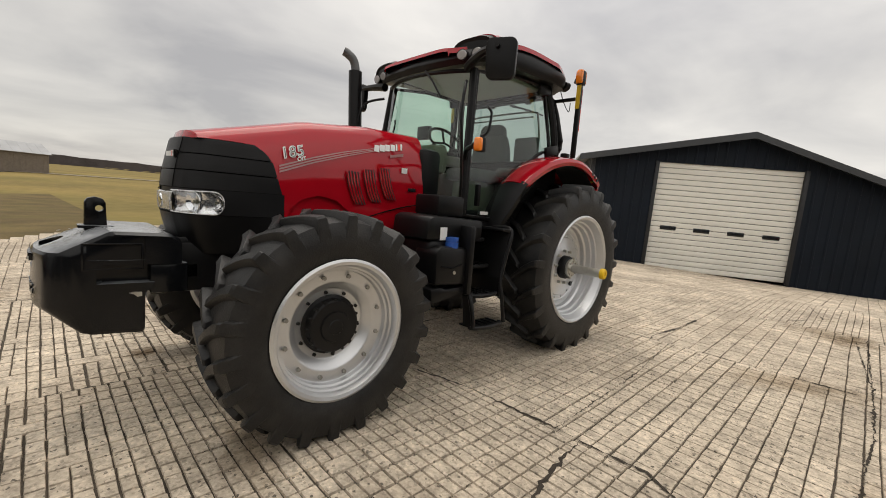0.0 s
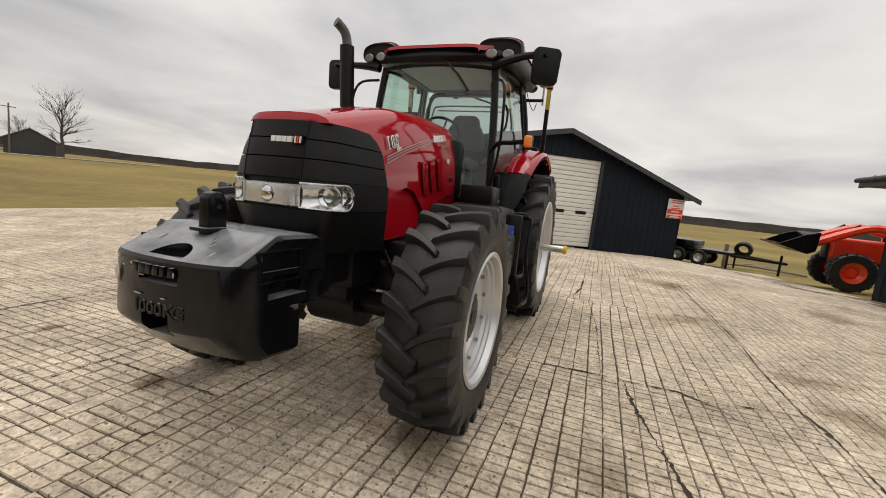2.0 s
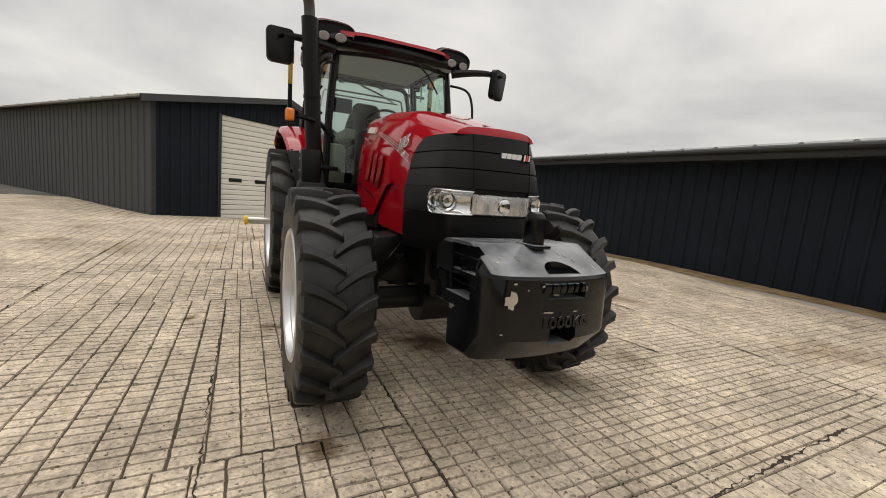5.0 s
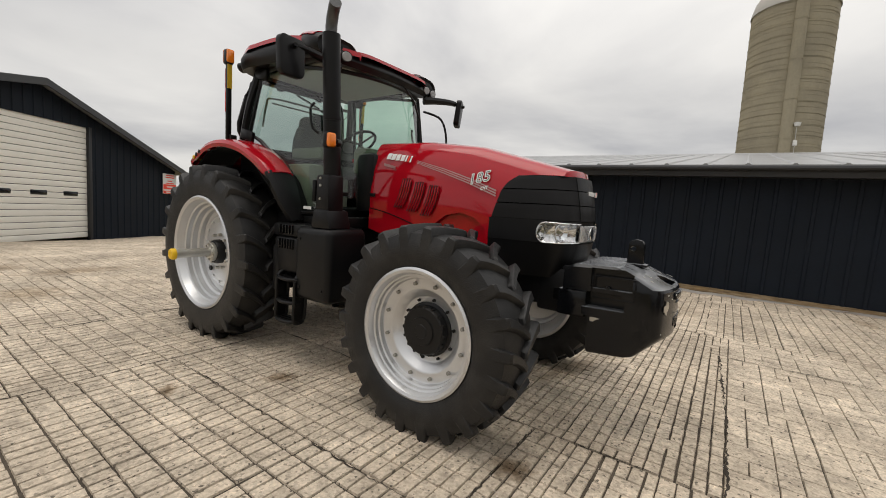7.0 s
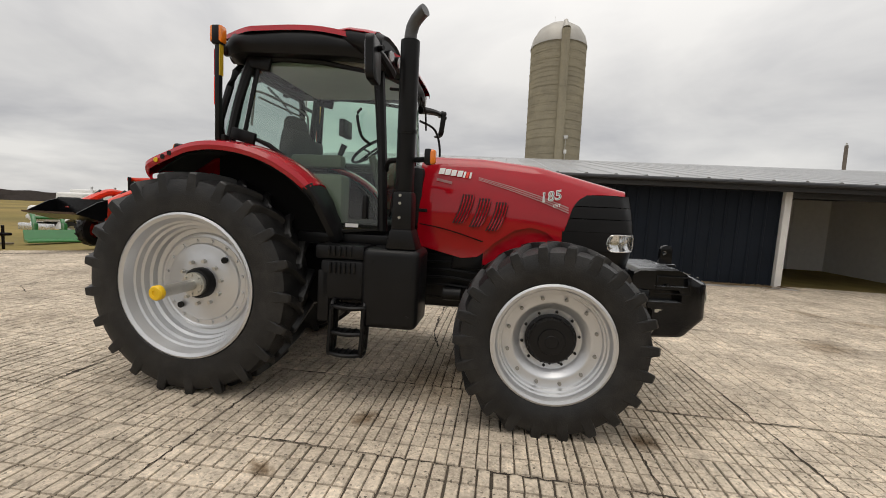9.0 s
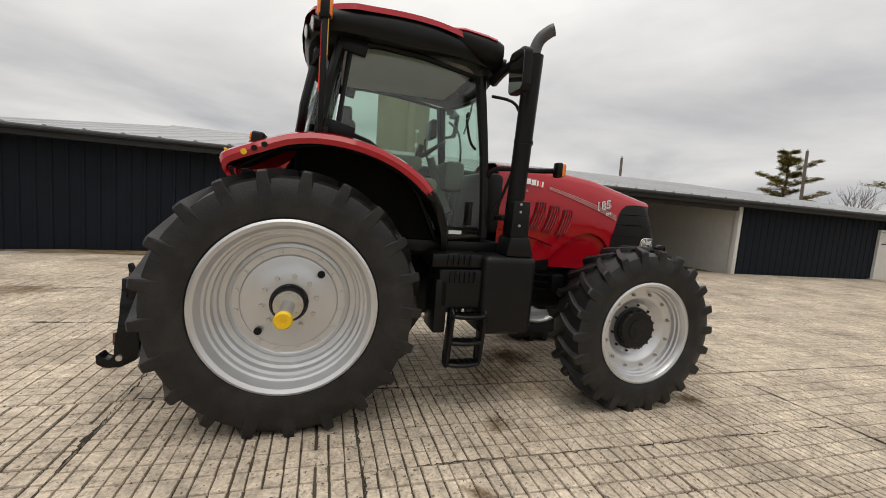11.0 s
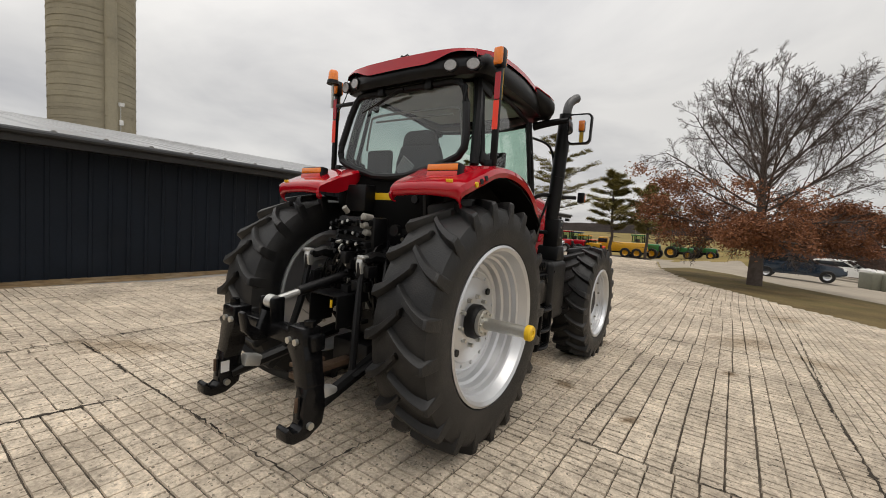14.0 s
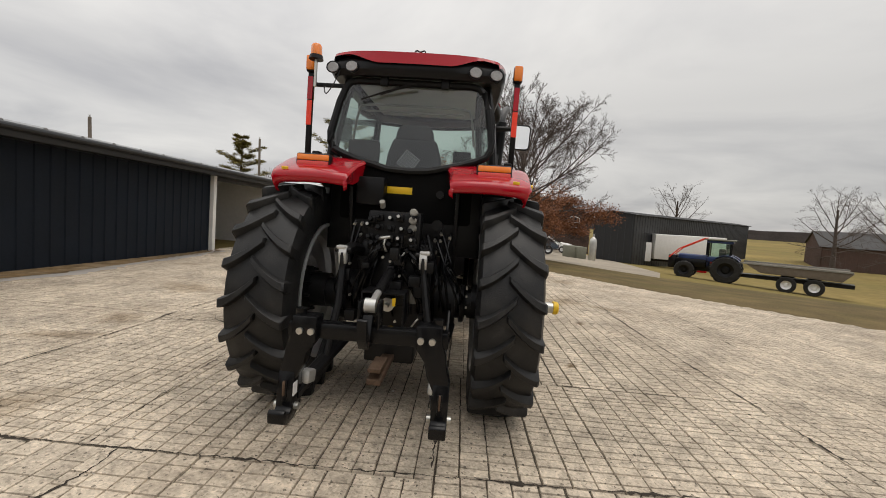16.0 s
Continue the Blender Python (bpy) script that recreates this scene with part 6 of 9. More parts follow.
chip((0, -0.27, 1.0), 0.028, 0.05, True)
for y, z, a, b in ((-0.13, 1.08, 0.008, 0.006), (0.118, 1.06, 0.004, 0.014), (-0.09, 0.945, 0.03, 0.005), (0.06, 0.944, 0.012, 0.004), (-0.06, 1.037, 0.02, 0.003), (-0.30, 0.83, 0.006, 0.004), (-0.26, 1.09, 0.008, 0.006), (-0.2, 1.06, 0.005, 0.004)):
    chip((0, y, z), a, b, True)
for x, y, a, b in ((4.16, -0.17, 0.004, 0.022), (4.12, 0.10, 0.003, 0.014), (4.14, 0.125, 0.003, 0.016), (4.18, 0.15, 0.003, 0.02), (4.24, 0.22, 0.004, 0.025), (4.2, -0.30, 0.010, 0.008), (4.15, -0.26, 0.004, 0.005)):
    chip((x, y, 1.25 - (x - 4.0) * 0.403 + 0.007), a, b, False, 0.403)


# cab: pillars, glass, roof
cab = new("cab")
cab.parent = tractor
tagged(cab, label="black-framed glass cab")


def side_pts(pts, s):
    return [(x, s * y, z) for x, y, z in pts]


def bar(name, pts, r, s, material=BLACK, label="", seg=8, parent=None):
    return part(name, tube(B(), side_pts(pts, s), r, seg), material, parent or cab, label)


A_TOP, A_BOT = (1.40, 0.60, 2.74), (1.50, 0.68, 1.42)
R_TOP, R_BOT = (0.27, 0.64, 2.84), (0.14, 0.735, 2.13)
DOOR = [(0.34, 0.64, 2.82), (0.55, 0.64, 2.835), (0.9, 0.635, 2.81), (1.36, 0.605, 2.73), (1.44, 0.66, 2.1), (1.47, 0.69, 1.43), (1.07, 0.72, 1.40), (1.0, 0.725, 1.55), (0.9, 0.735, 1.75), (0.72, 0.745, 1.95), (0.5, 0.745, 2.1), (0.27, 0.735, 2.19)]
for s in (-1, 1):
    bar("front_pillar", smooth_path([A_TOP, (1.46, 0.655, 2.1), A_BOT], 4), 0.038, s, label="black front cab pillar")
    bar("rear_pillar", smooth_path([R_TOP, (0.20, 0.70, 2.5), R_BOT], 4), 0.04, s)
    door = part("door", tube(B(), side_pts([Vector(p) for p in DOOR] + [Vector(DOOR[0])], s), 0.022, 6), BLACK, cab, "glass cab door in a thin black frame")
    q = B()
    c = Vector((0.85, 0.70, 2.25))
    vs = [q.verts.new((x, s * (y + 0.004), z)) for x, y, z in DOOR]
    m = q.verts.new((0.9, s * 0.71, 2.3))
    for i in range(len(vs)):
        q.faces.new((vs[i], vs[(i + 1) % len(vs)], m))
    g = part("door_glass", q, CABGLASS, door, "green-tinted glass")
    g.visible_shadow = False
    part("hinge", box(B(), (0.36, s * 0.665, 2.80), (0.2, 0.04, 0.11), 0.012, Matrix.Rotation(0.2, 4, "Y")), BLACK, door)
    part("hinge", box(B(), (0.28, s * 0.765, 2.17), (0.22, 0.04, 0.10), 0.012, Matrix.Rotation(0.25, 4, "Y")), BLACK, door)
    part("door_handle", box(B(), (1.35, s * 0.72, 1.62), (0.04, 0.05, 0.2), 0.012), BLACK, door)
    part("door_sticker", box(B(), (1.24, s * 0.722, 1.46), (0.11, 0.004, 0.03)), STICKER, door)
    hb = part("grab_rail", tube(B(), smooth_path(side_pts([(1.28, 0.70, 2.42), (1.26, 0.73, 2.36), (1.30, 0.735, 2.2), (1.36, 0.71, 2.14)], s), 4), 0.012, 6), BLACK, door)
    # quarter glass behind the door
    q = B()
    q.faces.new([q.verts.new((x, s * y, z)) for x, y, z in ((0.30, 0.635, 2.80), (0.17, 0.62, 2.80), (0.06, 0.70, 2.2), (0.24, 0.73, 2.18))])
    g = part("quarter_glass", q, CABGLASS, cab)
    g.visible_shadow = False
    # stay and hose beside the windscreen
    bar("mirror_hose", smooth_path([(1.50, 0.62, 2.60), (1.66, 0.76, 2.52), (1.72, 0.80, 2.25), (1.66, 0.78, 1.95), (1.55, 0.70, 1.55)], 5), 0.013, s, BLACK, "thin black hose looping down the pillar")
# windscreen: curved in plan
rows = []
for j in range(7):
    t = j / 6
    z = 2.72 - 1.15 * t
    w, x0, bow = 0.585 + 0.07 * t, 1.43 + 0.09 * t, 0.15
    rows.append([(x0 + bow * (1 - (2 * i / 12 - 1) ** 2), w * (2 * i / 12 - 1), z) for i in range(13)])
g = part("windscreen", grid(B(), rows), CABGLASS, cab, "curved tinted windscreen")
g.visible_shadow = False
part("windscreen_seal", tube(B(), [rows[0][i] for i in range(13)], 0.02, 6), BLACK, g)
# rear window: tapering to a point below
RW = [(0.115, 0.50, 2.80), (0.114, 0.57, 2.785), (0.105, 0.615, 2.74), (0.08, 0.66, 2.6), (0.03, 0.712, 2.32), (0.022, 0.705, 2.24), (0.01, 0.665, 2.175), (-0.005, 0.57, 2.13), (-0.02, 0.45, 2.09), (-0.04, 0.18, 2.02), (-0.045, 0, 2.01)]
out = [Vector(p) for p in RW] + [Vector((x, -y, z)) for x, y, z in RW[-2::-1]]
q = B()
q.faces.new([q.verts.new(p) for p in out])
g = part("rear_window", q, REARGLASS, cab, "large dark-tinted rear window")
g.visible_shadow = False
part("rear_window_frame", tube(B(), out + [out[0]], 0.032, 8), BLACK, g)
part("rear_wiper", tube(B(), [(0.07, 0.30, 2.68), (0.04, 0.03, 2.77), (0.05, -0.02, 2.78)], 0.012, 6), BLACK, g, "black wiper arm")
part("rear_wiper_blade", tube(B(), [(0.045, 0.46, 2.62), (0.055, 0.22, 2.71), (0.06, 0.02, 2.76)], 0.009, 5), BLACK, g)
for y in (0.27, -0.27):
    part("window_catch", box(B(), (0.09, y, 2.80), (0.05, 0.07, 0.09), 0.012), BLACK, g)
part("front_wiper", tube(B(), [(1.60, 0.16, 2.74), (1.625, 0.30, 2.62), (1.615, 0.42, 2.46)], 0.010, 5), BLACK, cab, "black windscreen wiper")
# base of the cab
part("cab_floor", box(box(B(), (0.95, 0, 1.42), (1.1, 1.30, 0.10), 0.02), (0.22, 0, 1.80), (0.5, 1.2, 0.5), 0.05), FENDERIN, cab)
part("cowl", box(B(), (1.66, 0, 1.72), (0.24, 0.84, 0.56), 0.06), BLACK, cab, "black cowl behind the hood")
part("rear_cowl", prism(B(), [(-0.66, 2.12), (-0.36, 2.02), (-0.30, 1.72), (0.30, 1.72), (0.36, 2.02), (0.66, 2.12), (0.66, 1.3), (-0.66, 1.3)], "x", -0.02, 0.12, 0.01), CAST, cab)
for s in (-1, 1):
    part("cab_side", prism(B(), [(0.0, 1.3), (0.0, 2.02), (0.45, 2.04), (0.72, 1.92), (0.92, 1.72), (1.05, 1.42), (1.08, 1.3)], "y", *sorted((s * 0.60, s * 0.68))), FENDERIN, cab)
part("sill", box(B(), (1.2, 0, 1.34), (0.9, 1.42, 0.1), 0.02), BLACK, cab)

# roof: thick black rim with a red skin, lamp pods at the corners
def roof_outline(inset=0.0, dz=0.0):
    half = [(-0.015, 0.0), (-0.005, 0.35), (0.025, 0.55), (0.075, 0.70), (0.15, 0.775), (0.28, 0.80), (0.8, 0.79), (1.25, 0.765), (1.42, 0.755), (1.52, 0.68), (1.57, 0.5), (1.61, 0.25), (1.62, 0.0)]
    half = [p[:2] for p in flowing(half, 3)]
    pts = [(x + inset * (1 if x < 0.9 else -1) * (1.0 if (x < 0.1 or x > 1.4) else 0.0), max(0.0, y - inset)) for x, y in half]
    return pts + [(x, -y) for x, y in pts[-2:0:-1]]


def roof_z(x, y):
    """The roof's upper face: nearly level, falling to the front."""
    knots = [-0.02, 0.2, 0.8, 1.1, 1.3, 1.45, 1.55, 1.63], [2.985, 3.05, 3.07, 3.035, 2.975, 2.925, 2.885, 2.85]
    z = sum(float(np.interp(x + d, *knots)) for d in (-0.16, -0.08, 0, 0.08, 0.16)) / 5
    return z - 0.02 * (abs(y) / 0.8) ** 3


def roof_under(x):
    return float(np.interp(x, [-0.02, 0.25, 1.2, 1.45, 1.63], [2.82, 2.85, 2.82, 2.77, 2.735]))


def ring(inset, f, dz=0.0):
    return [(x, y, f(x, y) + dz) for x, y in roof_outline(inset)]


rows = [ring(0.16, lambda x, y: roof_under(x)), ring(0.03, lambda x, y: roof_under(x)), ring(0.0, lambda x, y: roof_under(x) + 0.05), ring(0.0, lambda x, y: roof_z(x, y) - 0.07),
        ring(0.03, lambda x, y: roof_z(x, y) - 0.02), ring(0.08, lambda x, y: roof_z(x, y))]
q = grid(B(), rows, close=True)
q.faces.new([q.verts.new(p) for p in rows[0]])
q.faces.new([q.verts.new(p) for p in rows[-1]])
bmesh.ops.remove_doubles(q, verts=q.verts, dist=0.0005)
roof = part("roof", q, BLACK, cab, "thick black roof rim")
rows = []
for i in range(29):
    x = -0.025 + 1.64 * i / 28
    hw = float(np.interp(x, [-0.03, 0.05, 0.14, 0.3, 1.2, 1.4, 1.53, 1.62], [0.72, 0.745, 0.77, 0.80, 0.765, 0.70, 0.54, 0.47]))
    row = []
    for t in (-1, -0.96, -0.9, -0.82, -0.74, -0.66, -0.58, -0.5, -0.42, -0.2, 0, 0.2, 0.42, 0.5, 0.58, 0.66, 0.74, 0.82, 0.9, 0.96, 1):
        xb = x + float(np.interp(abs(hw * t), [0, 0.35, 0.55, 0.70, 0.775], [0, 0.01, 0.04, 0.095, 0.165])) * max(0.0, 1 - (x + 0.025) / 0.45)
        row.append((xb, hw * t, roof_z(xb, hw * t) + 0.02 - 0.012 * abs(t) ** 8))
    rows.append([(row[0][0], -hw - 0.012, row[0][2] - 0.045)] + row + [(row[-1][0], hw + 0.012, row[0][2] - 0.045)])
front = [(x + 0.010, y, z - 0.032) for x, y, z in rows[-1]]
back = [(x - 0.012, y, z - 0.025 - 0.075 * sstep(0.60, 0.30, abs(y))) for x, y, z in rows[0]]
part("roof_skin", grid(B(), [back] + rows + [front]), RED, roof, "red roof skin")
part("headliner", box(B(), (0.85, 0, 2.83), (1.1, 1.1, 0.05), 0.02), HEADLINER, roof, "pale cab headliner")
part("aerial_loop", tube(B(), smooth_path([(0.03, -0.09, 3.02), (0.02, -0.075, 3.05), (0.02, -0.04, 3.04), (0.02, -0.005, 3.05), (0.03, 0.01, 3.02)], 4), 0.006, 5), BLACK, roof)
for s in (-1, 1):
    # front corner pods
    pod = B()
    rows = []
    for x, zc, hz, hy in ((1.02, 3.0, 0.03, 0.06), (1.18, 2.965, 0.08, 0.14), (1.34, 2.905, 0.105, 0.205), (1.49, 2.88, 0.105, 0.215), (1.53, 2.872, 0.095, 0.20), (1.515, 2.865, 0.075, 0.178)):
        yc = 0.645
        rows.append([(x - 0.05 * (0.5 + 0.5 * math.cos(a)) * (1 if x > 1.4 else 0), s * (yc + hy * math.copysign(abs(math.cos(a)) ** 0.7, math.cos(a))), zc + hz * math.copysign(abs(math.sin(a)) ** 0.75, math.sin(a))) for a in [2 * math.pi * k / 24 for k in range(24)]])
    grid(pod, rows, close=True)
    pod.faces.new([pod.verts.new(p) for p in rows[-1]])
    pd = part("lamp_pod", pod, GRILLE, roof, "black corner pod with work lamps")
    brow = [[(x - 0.04 * (0.5 + 0.5 * math.cos(a)) * (1 if x > 1.4 else 0), s * (0.645 + (hy + 0.006) * math.copysign(abs(math.cos(a)) ** 0.7, math.cos(a))), zc + 0.006 + hz * math.sin(a) ** 0.75) for a in [math.pi * (0.13 + 0.74 * k / 14) for k in range(15)]] for x, zc, hz, hy in ((0.97, 3.005, 0.03, 0.06), (1.18, 2.967, 0.083, 0.14), (1.34, 2.907, 0.108, 0.205), (1.46, 2.886, 0.108, 0.213))]
    part("pod_brow", thick(grid(B(), brow), 0.007), RED, pd, "red skin drawn over the lamp pod")
    for y, x in ((0.583, 1.555), (0.735, 1.525)):
        d = Vector((1, 0.10 * s, -0.14)).normalized()
        c = Vector((x - 0.04, s * y, 2.822))
        b = cyl(B(), c, c + d * 0.045, 0.052, 0.062, 24)
        bmesh.ops.scale(b, vec=(1, 1, 0.72), verts=b.verts, space=Matrix.Translation(-c))
        lamp = part("work_lamp", b, BLACK, pd, "oval work lamp with bright reflector")
        b = cyl(B(), c + d * 0.043, c + d * 0.05, 0.056, 0.048, seg=24)
        bmesh.ops.scale(b, vec=(1, 1, 0.72), verts=b.verts, space=Matrix.Translation(-c))
        part("lamp_glass", b, LAMPGLASS, lamp)
    # rear lamps, two to a corner
    for y in (0.53, 0.71):
        d = Vector((-1, 0.2 * s, -0.1)).normalized()
        c = Vector((0.065 if y < 0.6 else 0.115, s * y + 0.012, 2.895))
        b = B()
        cyl(b, c, c + d * 0.055, 0.06, 0.066, 24)
        bmesh.ops.scale(b, vec=(1, 1, 0.78), verts=b.verts, space=Matrix.Translation(-c))
        lamp = part("work_lamp", b, BLACK, roof, "oval rear work lamp")
        b = B()
        cyl(b, c + d * 0.053, c + d * 0.06, 0.055, 0.05, 24)
        bmesh.ops.scale(b, vec=(1, 1, 0.78), verts=b.verts, space=Matrix.Translation(-c))
        part("lamp_glass", b, LAMPGLASS, lamp)
    # mirror on its arm
    mx = 1.653 if s > 0 else 1.504
    mr = part("mirror_arm", tube(B(), smooth_path(side_pts([(1.50, 0.62, 2.72), (1.50 + 0.5 * (mx - 1.5), 0.76, 2.74), (mx, 0.95, 2.755), (mx, 1.10, 2.755)], s), 4), [0.045 - 0.0016 * i for i in range(13)], 8), BLACK, cab, "black mirror arm")
    mm = Matrix.Rotation(0.47 if s > 0 else 0.06, 4, "Z") @ Matrix.Rotation(0.10 if s > 0 else -0.03, 4, "Y")
    for name, mt, lo, hi, w, h, r, lab in (("mirror_housing", BLACK, -0.03, 0.03, 0.118, 0.152, 0.05, "rounded black mirror housing"), ("mirror_glass", MIRROR, -0.034, -0.029, 0.102, 0.134, 0.04, "mirror glass")):
        edge = [(cx * (w - r) + r * math.cos(a), cz * (h - r) + r * math.sin(a)) for cx, cz, a0 in ((1, 1, 0), (-1, 1, 90), (-1, -1, 180), (1, -1, 270)) for a in [radians(a0 + 18 * k) for k in range(6)]]
        q = prism(B(), [(y * (1 + 0.25 * z), z) for y, z in edge], "x", lo, hi, 0.008 if hi > 0 else 0)
        bmesh.ops.transform(q, matrix=Matrix.Translation((mx, s * 1.115, 2.657)) @ mm, verts=q.verts)
        part(name, q, mt, mr, lab)
    part("mirror_clamp", cyl(B(), (mx + 0.02, s * 1.10, 2.74), (mx + 0.075, s * 1.125, 2.74), 0.022, 0.016, 12), BLACK, mr)
    # amber marker on a stalk
    ax = 1.76 if s > 0 else 1.945
    st = part("marker_stalk", tube(B(), smooth_path(side_pts([(1.50, 0.66, 1.93), (1.56, 0.74, 2.0), (ax - 0.10, 0.88, 2.0), (ax - 0.01, 1.00, 2.0)], s), 4), 0.022, 8), BLACK, cab, "black stalk")
    part("marker_body", box(B(), (ax - 0.02, s * 1.06, 2.0), (0.05, 0.075, 0.115), 0.014), BLACK, st)
    part("amber_lens", box(B(), (ax + 0.012, s * 1.06, 2.0), (0.05, 0.07, 0.105), 0.018, None, 3), AMBER, st, "amber marker lens")
    # upright marker post on the fender
    py = 0.90 if s < 0 else 0.955
    ps = part("marker_post", box(B(), (0.15, s * py, 2.50), (0.04, 0.05, 0.78), 0.01), BLACK, cab, "black post with yellow and red reflective tape")
    part("yellow_tape", box(B(), (0.172, s * py, 2.74), (0.006, 0.046, 0.24)), YELLOWTAPE, ps)
    part("red_tape", box(B(), (0.128, s * py, 2.50), (0.006, 0.046, 0.22)), REDREFLECT, ps)
    part("dark_red_tape", box(B(), (0.128, s * py, 2.72), (0.006, 0.046, 0.2)), RED, ps)
    part("marker_lamp", box(B(), (0.146, s * py, 2.93), (0.085, 0.08, 0.15), 0.02), BLACK, ps)
    part("amber_lens", box(B(), (0.178, s * py, 2.935), (0.04, 0.074, 0.13), 0.014), AMBER, ps)
    part("amber_lens", box(B(), (0.114, s * py, 2.935), (0.04, 0.074, 0.13), 0.014), AMBER, ps)
    part("post_foot", box(B(), (0.16, s * 0.87, 2.13), (0.09, 0.07, 0.06), 0.012), BLACK, ps)
bc = part("beacon", cyl(B(), (0.02, 0.87, 2.93), (0.02, 0.87, 2.965), 0.062, 0.055, 20), BLACK, cab, "amber rotating beacon on a bracket")
part("beacon_lens", lathe(B(), [(0.0, 0.10), (0.035, 0.095), (0.046, 0.075), (0.05, 0.0), (0.0, 0.0)], 20), AMBER, bc, "amber dome")
d = bc.children[0].data
d.transform(Matrix.Translation((0.02, 0.87, 2.965)) @ Matrix.Rotation(math.pi / 2, 4, "X"))
part("beacon_stem", cyl(B(), (0.02, 0.87, 2.70), (0.02, 0.87, 2.93), 0.013, seg=10), ZINC, bc)
part("beacon_bracket", box(B(), (0.10, 0.74, 2.74), (0.03, 0.3, 0.035), 0.006), BLACK, bc)
part("beacon_cable", tube(B(), smooth_path([(0.05, 0.80, 2.72), (0.0, 0.76, 2.64), (0.02, 0.70, 2.74), (0.04, 0.66, 2.86)], 4), 0.005, 5), BLACK, bc)

# inside the cab
seat = part("seat", box(B(), (0.62, 0, 1.86), (0.5, 0.5, 0.14), 0.05, None, 3), SEATCLOTH, cab, "dark cloth driver's seat")
part("backrest", prism(B(), [(-0.25, 1.84), (-0.275, 2.0), (-0.255, 2.2), (-0.20, 2.36), (0.20, 2.36), (0.255, 2.2), (0.275, 2.0), (0.25, 1.84)], "x", 0.30, 0.43, 0.04, 3), SEATCLOTH, seat, "broad dark cloth backrest")
part("headrest", prism(B(), [(-0.185, 2.33), (-0.17, 2.44), (-0.12, 2.485), (0.12, 2.485), (0.17, 2.44), (0.185, 2.33)], "x", 0.30, 0.40, 0.03, 3), SEATCLOTH, seat)
part("pedestal", box(B(), (0.62, 0, 1.62), (0.36, 0.36, 0.36), 0.03), CABTRIM, seat)
part("armrest", box(B(), (0.75, -0.33, 2.02), (0.5, 0.13, 0.12), 0.03), CABTRIM, seat)
part("control_lever", cyl(B(), (0.95, -0.33, 2.06), (1.0, -0.33, 2.18), 0.022, 0.03, 10), BLACK, seat)
part("passenger_seat", box(box(B(), (0.5, 0.48, 1.9), (0.32, 0.3, 0.1), 0.03), (0.33, 0.48, 2.12), (0.08, 0.3, 0.4), 0.03), SEATCLOTH, cab, "dark fold-down passenger seat")
dash = part("dashboard", box(B(), (1.36, 0, 1.95), (0.2, 0.42, 0.28), 0.05), CABTRIM, cab)
part("steering_column", cyl(B(), (1.35, 0, 1.6), (1.16, 0, 2.12), 0.06, 0.04, 12), CABTRIM, dash)
sw = B()
ringpts = [Vector((0.19 * math.cos(a), 0.19 * math.sin(a), 0)) for a in [2 * math.pi * k / 28 for k in range(29)]]
tube(sw, ringpts, 0.015, 6)
for a in (0.5, 2.6, 4.7):
    tube(sw, [(0, 0, -0.02), (0.18 * math.cos(a), 0.18 * math.sin(a), 0)], 0.012, 5)
bmesh.ops.transform(sw, matrix=Matrix.Translation((1.13, 0, 2.17)) @ Matrix.Rotation(radians(-35), 4, "Y"), verts=sw.verts)
part("steering_wheel", sw, BLACK, dash, "black steering wheel")
part("side_console", box(B(), (0.75, -0.5, 1.66), (0.7, 0.22, 0.46), 0.05), CABTRIM, cab)
part("monitor", box(B(), (1.05, -0.44, 2.3), (0.05, 0.2, 0.15), 0.01), BLACK, cab)
# added bars: their pale tone stands in for sky showing through the rear window
part("rear_rail", tube(B(), smooth_path([(0.22, -0.56, 2.30), (0.22, -0.52, 2.55), (0.22, -0.45, 2.62), (0.22, 0, 2.63), (0.22, 0.45, 2.62), (0.22, 0.52, 2.55), (0.22, 0.56, 2.30)], 5), 0.011, 6), CABLIGHT, cab, "grey bars standing in for sky showing along the rear window")
part("rear_rail", tube(B(), [(0.22, -0.45, 2.57), (0.22, 0.45, 2.57)], 0.009, 6), CABLIGHT, cab)

net = B()
for k in range(7):
    u = -0.075 + 0.025 * k
    tube(net, [(0.19, u, -0.075), (0.19, u, 0.075)], 0.003, 4)
    tube(net, [(0.19, -0.075, u), (0.19, 0.075, u)], 0.003, 4)
bmesh.ops.transform(net, matrix=Matrix.Translation((0, 0.03, 2.125)) @ Matrix.Rotation(radians(35), 4, "X"), verts=net.verts)
part("net_pocket", net, STICKER, seat, "pale net pocket on the back of the seat")

# exhaust stack
ex = part("exhaust_pipe", cyl(cyl(B(), (1.703, -0.825, 1.74), (1.715, -0.892, 2.87), 0.072, seg=24), (1.715, -0.892, 2.87), (1.715, -0.892, 2.875), 0.072, 0.06, seg=24), BLACK, tractor, "tall matt black exhaust stack")
part("exhaust_tip", tube(B(), smooth_path([(1.715, -0.892, 2.85), (1.718, -0.897, 2.93), (1.745, -0.910, 3.0), (1.80, -0.94, 3.05), (1.83, -0.955, 3.065)], 5), 0.047, 14), STEELPIPE, ex, "curved dark outlet")
part("heat_shield", prism(B(), [(1.63, 1.38), (1.80, 1.38), (1.79, 1.75), (1.64, 1.75)], "y", -0.94, -0.77, 0.02), BLACK, ex)
part("shield_foot", prism(B(), [(1.60, 1.30), (1.85, 1.30), (1.80, 1.46), (1.63, 1.46)], "y", -0.96, -0.72, 0.02), BLACK, ex)
part("clamp", cyl(B(), (1.711, -0.852, 2.2), (1.712, -0.854, 2.23), 0.077, seg=24), BLACK, ex)
